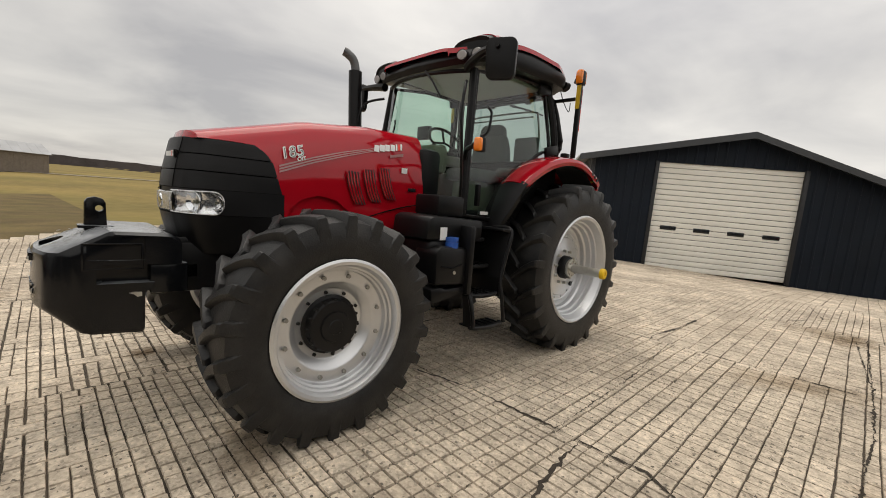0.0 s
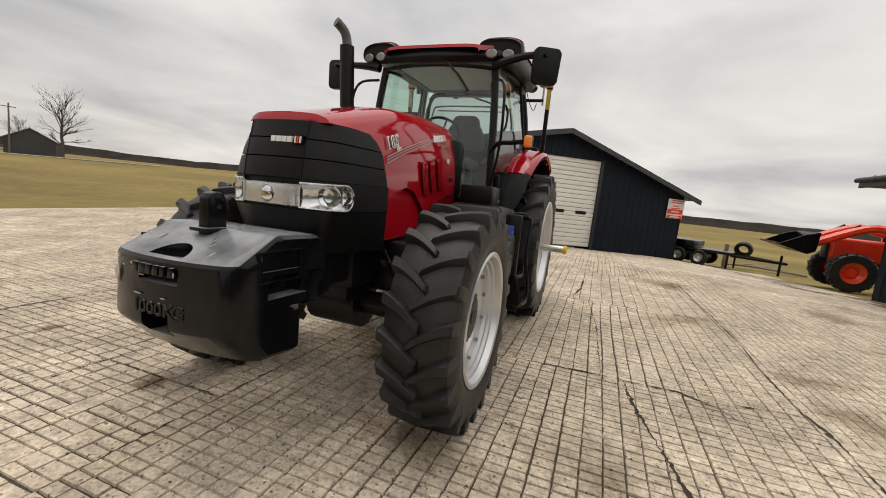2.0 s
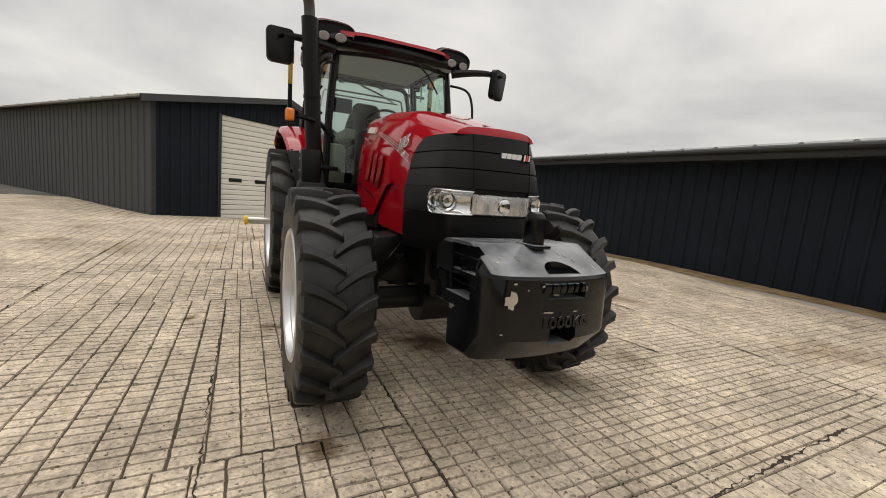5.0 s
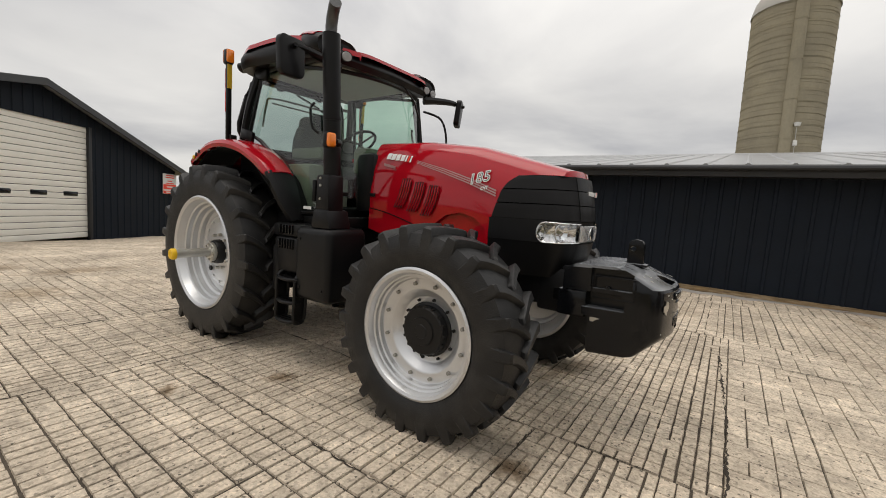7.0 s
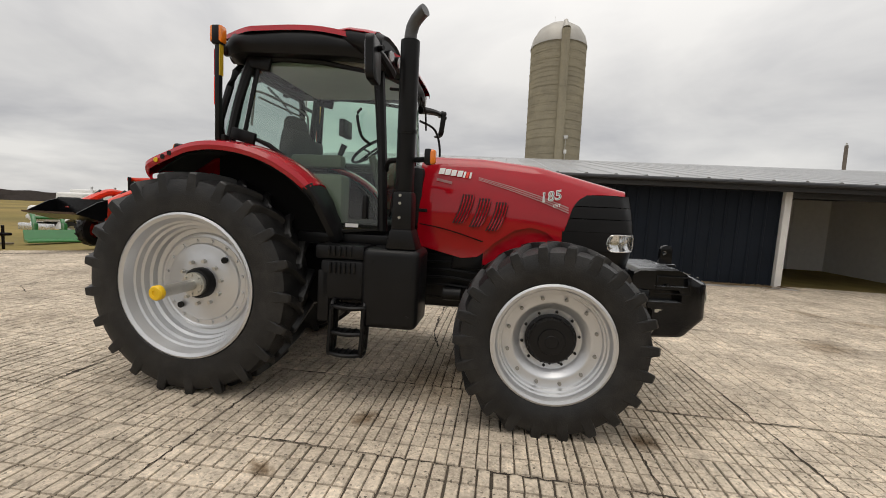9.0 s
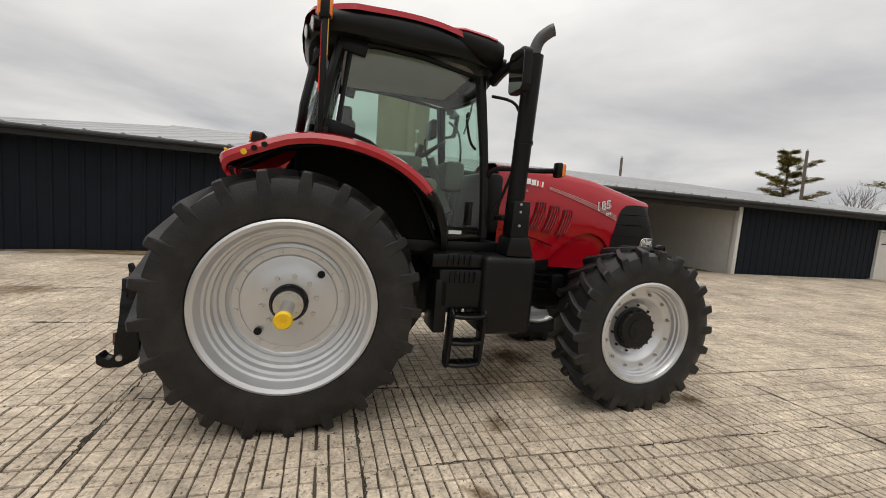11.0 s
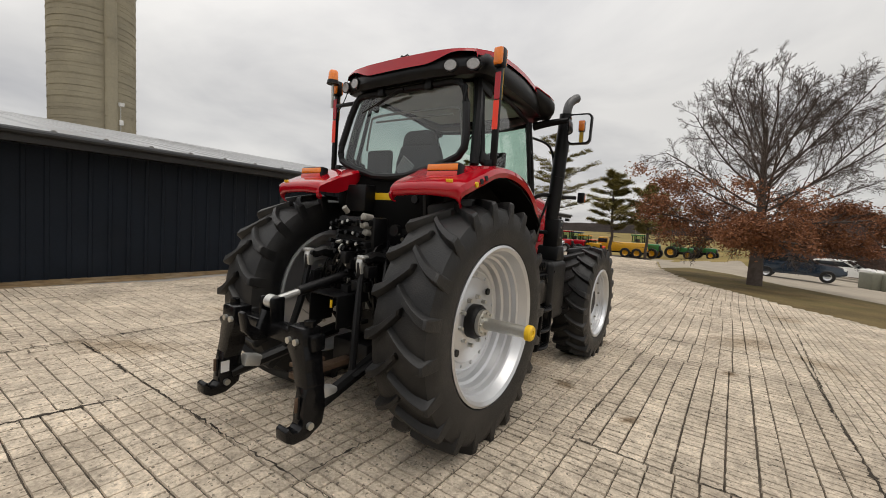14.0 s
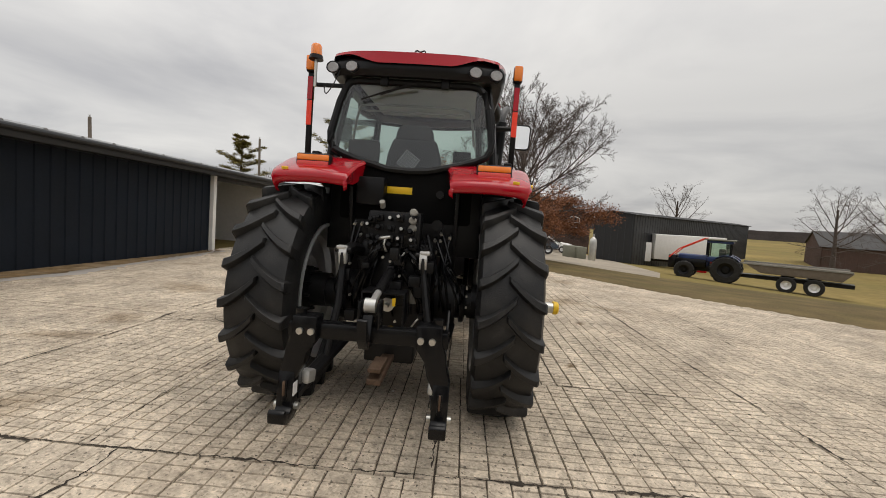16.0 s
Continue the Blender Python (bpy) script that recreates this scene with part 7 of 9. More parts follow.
for z in (1.55, 1.66, 1.72):
    part("screw", cyl(B(), (1.70, -0.94, z), (1.70, -0.95, z), 0.011, seg=8), ZINC, ex)
part("stack_bracket", box(B(), (1.62, -0.70, 1.60), (0.05, 0.24, 0.04), 0.01), BLACK, ex)

# right side: after-treatment box, tool locker and steps
rt = part("side_box", box(B(), (1.65, -0.77, 0.985), (0.46, 0.43, 0.64), 0.06, None, 4), BLACK, tractor, "rounded black plastic side box")
part("top_cover", box(B(), (1.22, -0.76, 1.25), (0.42, 0.34, 0.12), 0.03), BLACK, rt)
part("locker", box(B(), (1.25, -0.78, 1.03), (0.36, 0.34, 0.32), 0.03), BLACK, rt, "black locker with vent slots")
for k in range(6):
    part("vent_rib", box(B(), (1.16 + 0.04 * k, -0.955, 1.13), (0.016, 0.02, 0.09), 0.004), GLOSSBLACK, rt)
for k in range(5):
    part("vent_rib", box(B(), (1.14 + 0.045 * k, -0.935, 1.26), (0.016, 0.02, 0.08), 0.004), GLOSSBLACK, rt)
for x, z in ((1.50, 1.2), (1.50, 0.78), (1.8, 0.78)):
    part("screw", cyl(B(), (x, -0.984, z), (x, -0.992, z), 0.013, seg=10), CAST, rt)


def steps(x0, x1, s, levels, rails, label):
    """Hanging steps: two flat side rails and treads with a rolled front edge."""
    st = new("access_steps")
    st.parent = tractor
    tagged(st, label=label)
    for pts in rails:
        part("side_rail", tube(B(), smooth_path(pts, 5), 0.017, 8), BLACK, st)
    for z, y0, y1, a, b in levels:
        bm = box(B(), ((a + b) / 2, s * (y0 + y1) / 2, z), (b - a, y1 - y0, 0.014), 0.004)
        tube(bm, smooth_path([(a, s * (y1 - 0.05), z), (a + 0.02, s * (y1 - 0.008), z), ((a + b) / 2, s * (y1 + 0.012), z - 0.004), (b - 0.02, s * (y1 - 0.008), z), (b, s * (y1 - 0.05), z)], 4), 0.017, 8)
        tr = part("tread", bm, BLACK, st)
        for k in range(5):
            part("grip_tooth", box(B(), (a + (b - a) * (k + 0.7) / 5.4, s * (y0 + y1) / 2, z + 0.011), (0.012, (y1 - y0) * 0.8, 0.012), 0.003), BLACK, st)
    return st


steps(1.17, 1.46, -1, [(0.825, 0.86, 1.0, 1.20, 1.47), (0.615, 0.88, 1.0, 1.19, 1.455), (0.44, 0.88, 1.0, 1.18, 1.44)],
      [[(x, -0.88, 0.88), (x - 0.005, -0.985, 0.84), (x - 0.015, -0.99, 0.62), (x - 0.025, -0.985, 0.45), (x - 0.025, -0.93, 0.425), (x - 0.02, -0.885, 0.46), (x - 0.01, -0.88, 0.62), (x, -0.88, 0.86)] for x in (1.20, 1.465)],
      "black two-rung access steps under the locker")
for x in (1.195, 1.46):
    part("step_bracket", prism(B(), [(-0.90, 0.87), (-0.98, 0.85), (-0.985, 0.60), (-0.97, 0.45), (-0.90, 0.45), (-0.89, 0.62)], "x", x - 0.022, x - 0.008, 0.003), BLACK, tractor)
part("battery_cover", box(B(), (1.10, -0.80, 0.895), (0.10, 0.30, 0.42), 0.015), BLACK, rt)
# left side: fuel tank with blue filler cap, and the cab steps
lt = part("fuel_tank", box(B(), (1.87, 0.74, 1.00), (0.50, 0.46, 0.48), 0.05, None, 3), BLACK, tractor, "black plastic fuel tank")
part("tank_shoulder", prism(B(), [(1.52, 1.23), (2.16, 1.23), (2.14, 1.40), (2.08, 1.425), (1.52, 1.40)], "y", 0.52, 0.97, 0.03), BLACK, lt)
part("tool_box", box(B(), (1.78, 0.68, 1.50), (0.30, 0.30, 0.17), 0.02), BLACK, tractor, "black lidded tool box beside the cab")
part("front_tank", prism(B(), [(1.79, 0.88), (2.12, 0.90), (2.13, 1.16), (2.08, 1.20), (1.79, 1.18)], "y", 0.80, 1.06, 0.03), BLACK, lt)
part("tank_skirt", prism(B(), [(1.77, 0.80), (2.14, 0.75), (2.15, 0.87), (2.04, 0.88), (2.00, 0.86), (1.77, 0.87)], "y", 0.56, 1.05, 0.02), BLACK, lt)
part("tank_column", box(B(), (1.765, 0.98, 1.08), (0.06, 0.22, 0.56), 0.02), BLACK, lt)
part("tank_groove", tube(B(), smooth_path([(2.08, 1.062, 1.045), (1.95, 1.064, 1.03), (1.86, 1.063, 1.055)], 4), 0.007, 6), GLOSSBLACK, lt)
part("drain_plug", cyl(B(), (1.93, 1.058, 0.99), (1.93, 1.066, 0.99), 0.014, seg=12), ZINC, lt)
part("blue_cap", cyl(cyl(cyl(B(), (1.92, 1.0, 1.18), (1.92, 1.0, 1.222), 0.054, seg=20), (1.92, 1.0, 1.222), (1.92, 1.0, 1.232), 0.044, seg=20), (1.92, 1.0, 1.232), (1.92, 1.0, 1.262), 0.052, seg=20), BLUECAP, lt, "blue filler cap")
part("tank_label", box(B(), (1.99, 0.973, 1.285), (0.07, 0.006, 0.10)), STICKER, lt)
part("mud_guard", prism(B(), [(1.25, 1.345), (1.40, 1.35), (1.40, 1.325), (1.30, 1.31), (1.40, 0.92), (1.38, 0.75), (1.34, 0.75), (1.36, 0.92)], "y", 0.72, 1.09, 0.01), BLACK, tractor)
steps(1.36, 1.74, 1, [(1.235, 0.74, 0.93, 1.44, 1.74), (1.015, 0.78, 0.99, 1.43, 1.74), (0.785, 0.86, 1.09, 1.40, 1.74), (0.53, 0.98, 1.15, 1.37, 1.74)],
      [[(1.30, 0.90, 1.35), (1.27, 1.08, 1.335), (1.34, 1.10, 1.10), (1.40, 1.11, 0.90), (1.395, 1.14, 0.74), (1.36, 1.15, 0.54)],
       [(1.75, 1.05, 0.84), (1.75, 1.10, 0.74), (1.745, 1.14, 0.57), (1.74, 1.12, 0.53)]],
      "black cab access steps with a wide lowest tread")
part("step_hanger", prism(B(), [(0.99, 0.82), (1.09, 0.82), (1.14, 0.56), (1.12, 0.53), (1.03, 0.54)], "x", 1.72, 1.745, 0.004), BLACK, tractor)

# rear fenders: red skin swept over the wheel, black lower lip
for s in (-1, 1):
    fn = new("fender")
    fn.parent = tractor
    tagged(fn, label="red rear fender with black lower lip")
    path = [(-0.42, 1.828, 0.41, 0.97), (-0.452, 1.838, 0.405, 0.985), (-0.457, 1.90, 0.40, 1.005), (-0.40, 1.942, 0.39, 1.03), (-0.22, 2.015, 0.385, 1.04), (-0.02, 2.085, 0.36, 1.04), (0.2, 2.105, 0.55, 1.035), (0.45, 2.075, 0.69, 1.03), (0.68, 2.0, 0.70, 1.02), (0.88, 1.885, 0.71, 1.00), (1.0, 1.775, 0.71, 0.98)]
    rows = []
    for x, z, yi, yo in flowing(path, 4):
        n = Vector((x - 0.15, 0, z - 0.9)).normalized()
        low = max(0.03, z - 1.85) + (0.06 - max(0.03, z - 1.85)) * sstep(-0.3, 0.1, x)
        row = [(x, s * (yi + 0.02), z - low), (x, s * yi, z - 0.02), (x, s * (yi + 0.02), z)]
        row += [(x, s * (yi + (yo - 0.07 - yi) * t), z + 0.012 * math.sin(t * 3.1)) for t in (0.33, 0.66, 1.0)]
        row += [(x - n.x * 0.02, s * (yo - 0.02), z - n.z * 0.015), (x - n.x * 0.055, s * yo, z - n.z * 0.05), (x - n.x * 0.095, s * (yo - 0.01), z - n.z * 0.085)]
        rows.append(row)
    part("fender_skin", thick(grid(B(), rows), 0.012), RED, fn, "glossy red fender skin")
    low = [(-0.33, 1.86), (-0.1, 2.0), (0.2, 2.05), (0.5, 2.0), (0.78, 1.87), (0.98, 1.70), (1.10, 1.50), (1.16, 1.30)]
    rows = []
    for k, (x, z) in enumerate(low):
        yo = 0.99 if k < 6 else 0.99 - 0.1 * (k - 5)
        rows.append([(x, s * 0.62, z), (x, s * (yo - 0.05), z), (x, s * yo, z - 0.02)])
    part("inner_guard", thick(grid(B(), rows), 0.012), FENDERIN, fn, "black inner mudguard")
    lip = [(0.98, 1.79, 0.70, 0.985), (1.07, 1.65, 0.71, 0.96), (1.13, 1.50, 0.71, 0.91), (1.175, 1.34, 0.71, 0.82)]
    part("lower_lip", thick(grid(B(), [[(x, s * yi, z), (x, s * (yo - 0.04), z), (x - 0.02, s * yo, z - 0.02), (x - 0.06, s * (yo - 0.005), z - 0.045)] for x, z, yi, yo in lip]), 0.012), BLACK, fn, "black plastic lower lip")
    part("inner_web", prism(B(), [(-0.12, 1.85), (0.0, 2.04), (0.2, 2.06), (0.2, 1.3), (-0.05, 1.2)], "y", *sorted((s * 0.44, s * 0.47)), 0.004), CAST, fn)
    # tail lamp cluster
    tilt = Matrix.Rotation(0.12, 4, "Y")
    tl = part("tail_lamp", box(B(), (-0.25, s * 0.735, 2.020), (0.085, 0.285, 0.125), 0.02, tilt, 3), BLACK, fn, "tail lamp with amber upper and red lower lens")
    part("amber_lens", box(B(), (-0.288, s * 0.735, 2.050), (0.022, 0.262, 0.048), 0.008, tilt), AMBER, tl)
    part("red_lens", box(B(), (-0.294, s * 0.735, 1.996), (0.022, 0.262, 0.052), 0.008, tilt), REDLENS, tl)
    part("yellow_sticker", box(B(), (-0.425, s * 0.90, 1.925), (0.012, 0.05, 0.05), 0.001, Matrix.Rotation(-0.35, 4, "Y")), YELLOW, fn)
    for k in range(3):
        part("push_button", cyl(B(), (-0.30 + 0.06 * k, s * 0.99, 1.925 + 0.028 * k), (-0.30 + 0.06 * k, s * 1.042, 1.925 + 0.028 * k), 0.019, seg=12), YELLOW if k == 0 and s < 0 else BLACK, fn)

# rear linkage
hitch = new("three_point_hitch")
hitch.parent = tractor
hitch.location.y = 0.01
tagged(hitch, label="black rear three-point hitch with quick-coupler hooks")
part("cross_beam", box(B(), (-1.10, 0, 0.89), (0.10, 1.0, 0.10), 0.012), GLOSSBLACK, hitch, "black coupler cross beam")
for s in (-1, 1):
    y = s * 0.50
    leg = prism(B(), [(s * q, z) for q, z in ((0.305, 0.985), (0.46, 0.985), (0.467, 0.88), (0.492, 0.80), (0.50, 0.73), (0.522, 0.65), (0.522, 0.45), (0.43, 0.45), (0.43, 0.58), (0.382, 0.68), (0.365, 0.76), (0.31, 0.84))[::s]], "x", -1.19, -1.06, 0.008)
    prism(leg, [(-1.19, 0.64), (-1.07, 0.64), (-1.05, 0.50), (-1.07, 0.39), (-1.17, 0.335), (-1.27, 0.335), (-1.32, 0.365), (-1.325, 0.43), (-1.30, 0.445), (-1.275, 0.41), (-1.24, 0.40), (-1.215, 0.42), (-1.21, 0.52)], "y", *sorted((s * 0.425, s * 0.527)), 0.008)
    lg = part("coupler_leg", leg, GLOSSBLACK, hitch, "black coupler leg ending in an open hook")
    y = s * 0.475
    part("latch_slot", box(B(), (-1.214, y, 0.52), (0.012, 0.028, 0.13), 0.004), CAST, lg)
    part("latch_lever", box(B(), (-1.222, y, 0.54), (0.03, 0.012, 0.09), 0.004), RUSTY, lg)
    part("top_lug", cyl(B(), (-1.12, s * 0.43, 0.985), (-1.12, s * 0.43, 1.02), 0.035, seg=14), GLOSSBLACK, lg)
    for q in (0.335, 0.405):
        part("bolt", cyl(B(), (-1.21, s * q, 0.897), (-1.185, s * q, 0.897), 0.021, seg=8), ZINC, lg)
    part("pin", cyl(B(), (-1.17, y - 0.075, 0.415), (-1.17, y + 0.075, 0.415), 0.022, seg=12), ZINC, lg)
    part("lower_arm", tube(B(), [(-0.25, s * 0.33, 0.66), (-0.7, s * 0.40, 0.56), (-1.12, s * 0.46, 0.46)], [0.055, 0.05, 0.045], 8), CAST, hitch, "black lower lift arm")
    part("arm_end", box(B(), (-0.98, s * 0.43, 0.53), (0.14, 0.09, 0.09), 0.02, Matrix.Rotation(0.25, 4, "Y")), BRIGHTSTEEL, hitch, "bright arm end")
    part("rocker_arm", tube(B(), [(-0.15, s * 0.26 + 0.03, 1.30), (-0.45, s * 0.29 + 0.03, 1.36), (-0.53, s * 0.305 + 0.05, 1.33)], [0.06, 0.045, 0.04], 8), CAST, hitch)
    ry = s * 0.305 + 0.05
    ck = prism(B(), [(-0.575, 1.24), (-0.53, 1.24), (-0.515, 1.30), (-0.525, 1.375), (-0.565, 1.38), (-0.585, 1.32)], "y", ry - 0.03, ry + 0.03, 0.008)
    part("rocker_end", box(ck, (-0.55, ry + s * 0.012, 1.365), (0.06, 0.075, 0.03), 0.01), BRIGHTSTEEL, hitch, "bright clevis")
    part("clevis_pin", cyl(B(), (-0.55, ry - 0.06, 1.345), (-0.55, ry + 0.06, 1.345), 0.02, seg=12), CAST, hitch)
    part("clevis_block", box(B(), (-0.56, ry, 1.27), (0.05, 0.03, 0.12), 0.008), CAST, hitch)
    part("lift_rod", tube(B(), [(-0.545, s * 0.305 + 0.05, 1.28), (-0.62, s * 0.33 + 0.02, 0.95), (-0.72, s * 0.39, 0.58)], [0.022, 0.03, 0.025], 8), CAST, hitch, "black lift rod")
    part("side_stabiliser", tube(B(), [(-0.2, s * 0.5, 0.75), (-0.75, s * 0.43, 0.56)], 0.025, 8), CAST, hitch)
    part("lift_cylinder", cyl(B(), (-0.28, s * 0.18, 0.85), (-0.42, s * 0.24, 1.28), 0.04, seg=12), CAST, hitch)
top = part("top_link", tube(B(), [(-0.3, 0, 1.22), (-0.6, 0, 1.17), (-0.9, 0, 1.11)], 0.036, 12), CAST, hitch, "top link with bright threaded ends")
part("link_thread", cyl(B(), (-0.88, 0, 1.112), (-1.06, 0, 1.075), 0.024, seg=10), BRIGHTSTEEL, top)
part("link_eye", cyl(B(), (-1.10, -0.035, 1.065), (-1.10, 0.035, 1.065), 0.046, seg=18), BRIGHTSTEEL, top)
part("link_bracket", box(box(B(), (-1.10, 0.06, 1.0), (0.10, 0.025, 0.20), 0.008), (-1.10, -0.06, 1.0), (0.10, 0.025, 0.20), 0.008), GLOSSBLACK, hitch)
part("top_hook", prism(B(), [(-1.15, 0.82), (-1.08, 0.98), (-1.16, 1.02), (-1.20, 0.90), (-1.26, 0.94), (-1.30, 1.03), (-1.32, 1.02), (-1.30, 0.90), (-1.24, 0.83)], "y", -0.03, 0.03, 0.006), GLOSSBLACK, hitch, "black centre hook")
part("sticker", box(B(), (-1.18, 0.423, 0.53), (0.06, 0.004, 0.08)), STICKER, hitch)
# valves and couplers above the drawbar
vb = part("remote_valve", box(box(B(), (-0.30, 0.02, 1.50), (0.16, 0.42, 0.32), 0.02), (-0.24, 0, 1.15), (0.2, 0.44, 0.5), 0.03), CAST, tractor, "stack of black hydraulic valves with couplers and hoses")
rv = random.Random(2)
for i in range(5):
    y = 0.20 - 0.082 * i
    for j in range(4):
        z = 1.38 + 0.075 * j + rv.uniform(-0.022, 0.022)
        c = Vector((-0.385 + rv.uniform(-0.02, 0.03), y + rv.uniform(-0.02, 0.02), z))
        if rv.random() < 0.8:
            part("valve_section", box(B(), c, (0.05 + 0.04 * rv.random(), 0.06, 0.05), 0.008), CAST, vb)
        c.x -= 0.03
        k = rv.uniform(0.5, 0.95)
        part("coupler", cyl(cyl(B(), c, c + Vector((-0.055, 0, 0.01)), 0.022 * k, 0.019 * k, 10), c + Vector((-0.05, 0, 0.009)), c + Vector((-0.075, 0, 0.013)), 0.027 * k, 0.022 * k, 6), GLOSSBLACK, vb)
        if rv.random() < 0.35:
            part("fitting", cyl(B(), c + Vector((-0.076, 0, 0.013)), c + Vector((-0.084, 0, 0.014)), 0.013, seg=8), ZINC, vb, "bright steel fitting")
for y, z, l in ((-0.134, 1.65, 0.09), (-0.13, 1.59, 0.09), (-0.13, 1.53, 0.06)):
    part("dust_cap", cyl(cyl(B(), (-0.36, y, z), (-0.36 - l, y, z + 0.012), 0.03, seg=14), (-0.36 - l, y, z + 0.012), (-0.37 - l, y, z + 0.014), 0.03, 0.02, seg=14), CABLIGHT, vb, "pale grey dust cap")
part("dust_cap", cyl(B(), (-0.38, 0.12, 1.69), (-0.42, 0.12, 1.73), 0.022, seg=12), CABLIGHT, vb, "pale grey dust cap")
part("release_lever", tube(B(), smooth_path([(-0.42, 0.12, 1.44), (-0.50, 0.10, 1.45), (-0.52, 0.02, 1.465)], 4), 0.012, 7), ZINC, vb, "bright release lever")
part("release_lever", tube(B(), smooth_path([(-0.45, 0.07, 1.44), (-0.50, 0.07, 1.40), (-0.48, 0.05, 1.35)], 4), 0.009, 7), ZINC, vb)
for i in range(16):
    y0, y1 = rv.uniform(-0.3, 0.3), rv.uniform(-0.34, 0.34)
    part("hose", tube(B(), smooth_path([(-0.26, y0, rv.uniform(1.3, 1.55)), (-0.42, (y0 + y1) / 2 + rv.uniform(-0.08, 0.08), rv.uniform(1.15, 1.4)), (-0.40, y1, rv.uniform(0.9, 1.1)), (-0.24, y1, rv.uniform(0.7, 0.9))], 4), rv.choice((0.008, 0.011, 0.014)), 6), GLOSSBLACK, vb, "black hydraulic hose")
for i in range(26):
    c = Vector((-0.40 - 0.12 * rv.random(), rv.uniform(-0.34, 0.34), rv.uniform(0.78, 1.36)))
    if rv.random() < 0.5:
        part("bracket", box(B(), c, (0.04 + 0.08 * rv.random(), 0.02 + 0.07 * rv.random(), 0.03 + 0.08 * rv.random()), 0.006), CAST, vb)
    else:
        part("bolt", cyl(B(), c, c + Vector((-0.02, 0, 0)), 0.011, seg=7), ZINC, vb, "bright bolt head")
    if i % 9 == 0:
        part("pipe", tube(B(), smooth_path([c, c + Vector((-0.03, 0.05, -0.06)), c + Vector((0.0, 0.09, -0.14))], 4), 0.007, 6), ZINC, vb, "bright steel pipe")
ra = random.Random(8)
for s in (-1, 1):
    # hoses, pipes and a bolted flange on the axle housing
    fl = part("axle_flange", lathe(B(), [(0.0, 0.0), (0.15, 0.0), (0.165, 0.012), (0.165, 0.04), (0.13, 0.05), (0.13, 0.16), (0.0, 0.16)], 28), CAST, tractor, "black bolted axle flange")
    fl.data.transform(Matrix.Translation((-0.02, s * 0.50 - 0.08, 0.90)))
    for k in range(10):
        a = 2 * math.pi * k / 10
        c = Vector((-0.02 + 0.148 * math.cos(a), s * 0.50 - 0.085, 0.90 + 0.148 * math.sin(a)))
        part("bolt", cyl(B(), c, c + Vector((0, -0.016, 0)), 0.012, seg=6), ZINC, fl)
    for k in range(6):
        y0, y1 = s * ra.uniform(0.28, 0.42), s * ra.uniform(0.36, 0.56)
        z0, z1 = ra.uniform(1.35, 1.6), ra.uniform(0.75, 1.0)
        part("hose", tube(B(), smooth_path([(-0.20, y0, z0), (-0.33, (y0 + y1) / 2, (z0 + z1) / 2 + 0.06), (-0.30, y1, z1 + 0.1), (-0.16, y1, z1)], 5), ra.choice((0.009, 0.012)), 6), GLOSSBLACK, tractor, "black hydraulic hose")
        part("fitting", cyl(B(), (-0.20, y0, z0 - 0.02), (-0.235, y0, z0 - 0.035), 0.014, seg=6), ZINC, tractor, "bright steel fitting")
    part("chain_bracket", prism(B(), [(-0.16, 0.82), (-0.42, 0.70), (-0.44, 0.76), (-0.30, 0.90), (-0.16, 0.95)], "y", s * 0.46 - 0.012, s * 0.46 + 0.012, 0.004), GLOSSBLACK, tractor)
part("valve_cover", box(B(), (-0.08, 0.285, 1.82), (0.14, 0.235, 0.235), 0.012), BLACK, tractor, "square black cover beneath the rear window")
part("round_port", cyl(B(), (-0.03, -0.30, 1.83), (-0.05, -0.30, 1.83), 0.034, seg=18), CAST, tractor)
part("pto_guard", box(box(box(B(), (-0.56, 0.02, 1.06), (0.22, 0.32, 0.014), 0.004), (-0.56, 0.175, 0.94), (0.22, 0.014, 0.24), 0.004), (-0.56, -0.135, 0.94), (0.22, 0.014, 0.24), 0.004), BLACK, tractor, "black folded shaft guard")
part("pto_shaft", cyl(cyl(B(), (-0.36, 0.025, 0.93), (-0.54, 0.025, 0.93), 0.022, seg=14), (-0.36, 0.025, 0.93), (-0.45, 0.025, 0.93), 0.05, 0.055, seg=18), ZINC, tractor, "bright splined shaft in its collar")
part("drawbar", box(box(B(), (-0.55, 0, 0.50), (0.75, 0.10, 0.045), 0.008), (-0.80, 0, 0.58), (0.25, 0.09, 0.03), 0.006), RUSTY, tractor, "worn steel drawbar with two jaws")
part("drawbar_frame", box(B(), (-0.2, 0, 0.55), (0.4, 0.4, 0.2), 0.02), CAST, tractor)
part("yellow_plate", box(B(), (-0.028, 0.055, 1.845), (0.008, 0.22, 0.06), 0.001), YELLOW, tractor, "yellow warning plate under the rear window")
part("yellow_tag", box(B(), (-0.66, -0.061, 1.0), (0.006, 0.024, 0.06), 0.001), YELLOW, tractor)
part("socket", cyl(B(), (-0.24, -0.31, 1.57), (-0.29, -0.31, 1.57), 0.045, seg=16), BLACK, tractor, "black trailer socket")
part("hydraulic_filter", cyl(B(), (-0.36, -0.165, 0.94), (-0.36, -0.165, 1.06), 0.036, seg=16), CABLIGHT, tractor, "pale oil filter")


def flatten(root):
    """Sub-parts hang no deeper than thing, part, sub-part."""
    for ob in list(root.children_recursive):
        chain = [ob]
        while chain[-1].parent is not None:
            chain.append(chain[-1].parent)
        if len(chain) > 3:
            ob.parent = chain[-2]


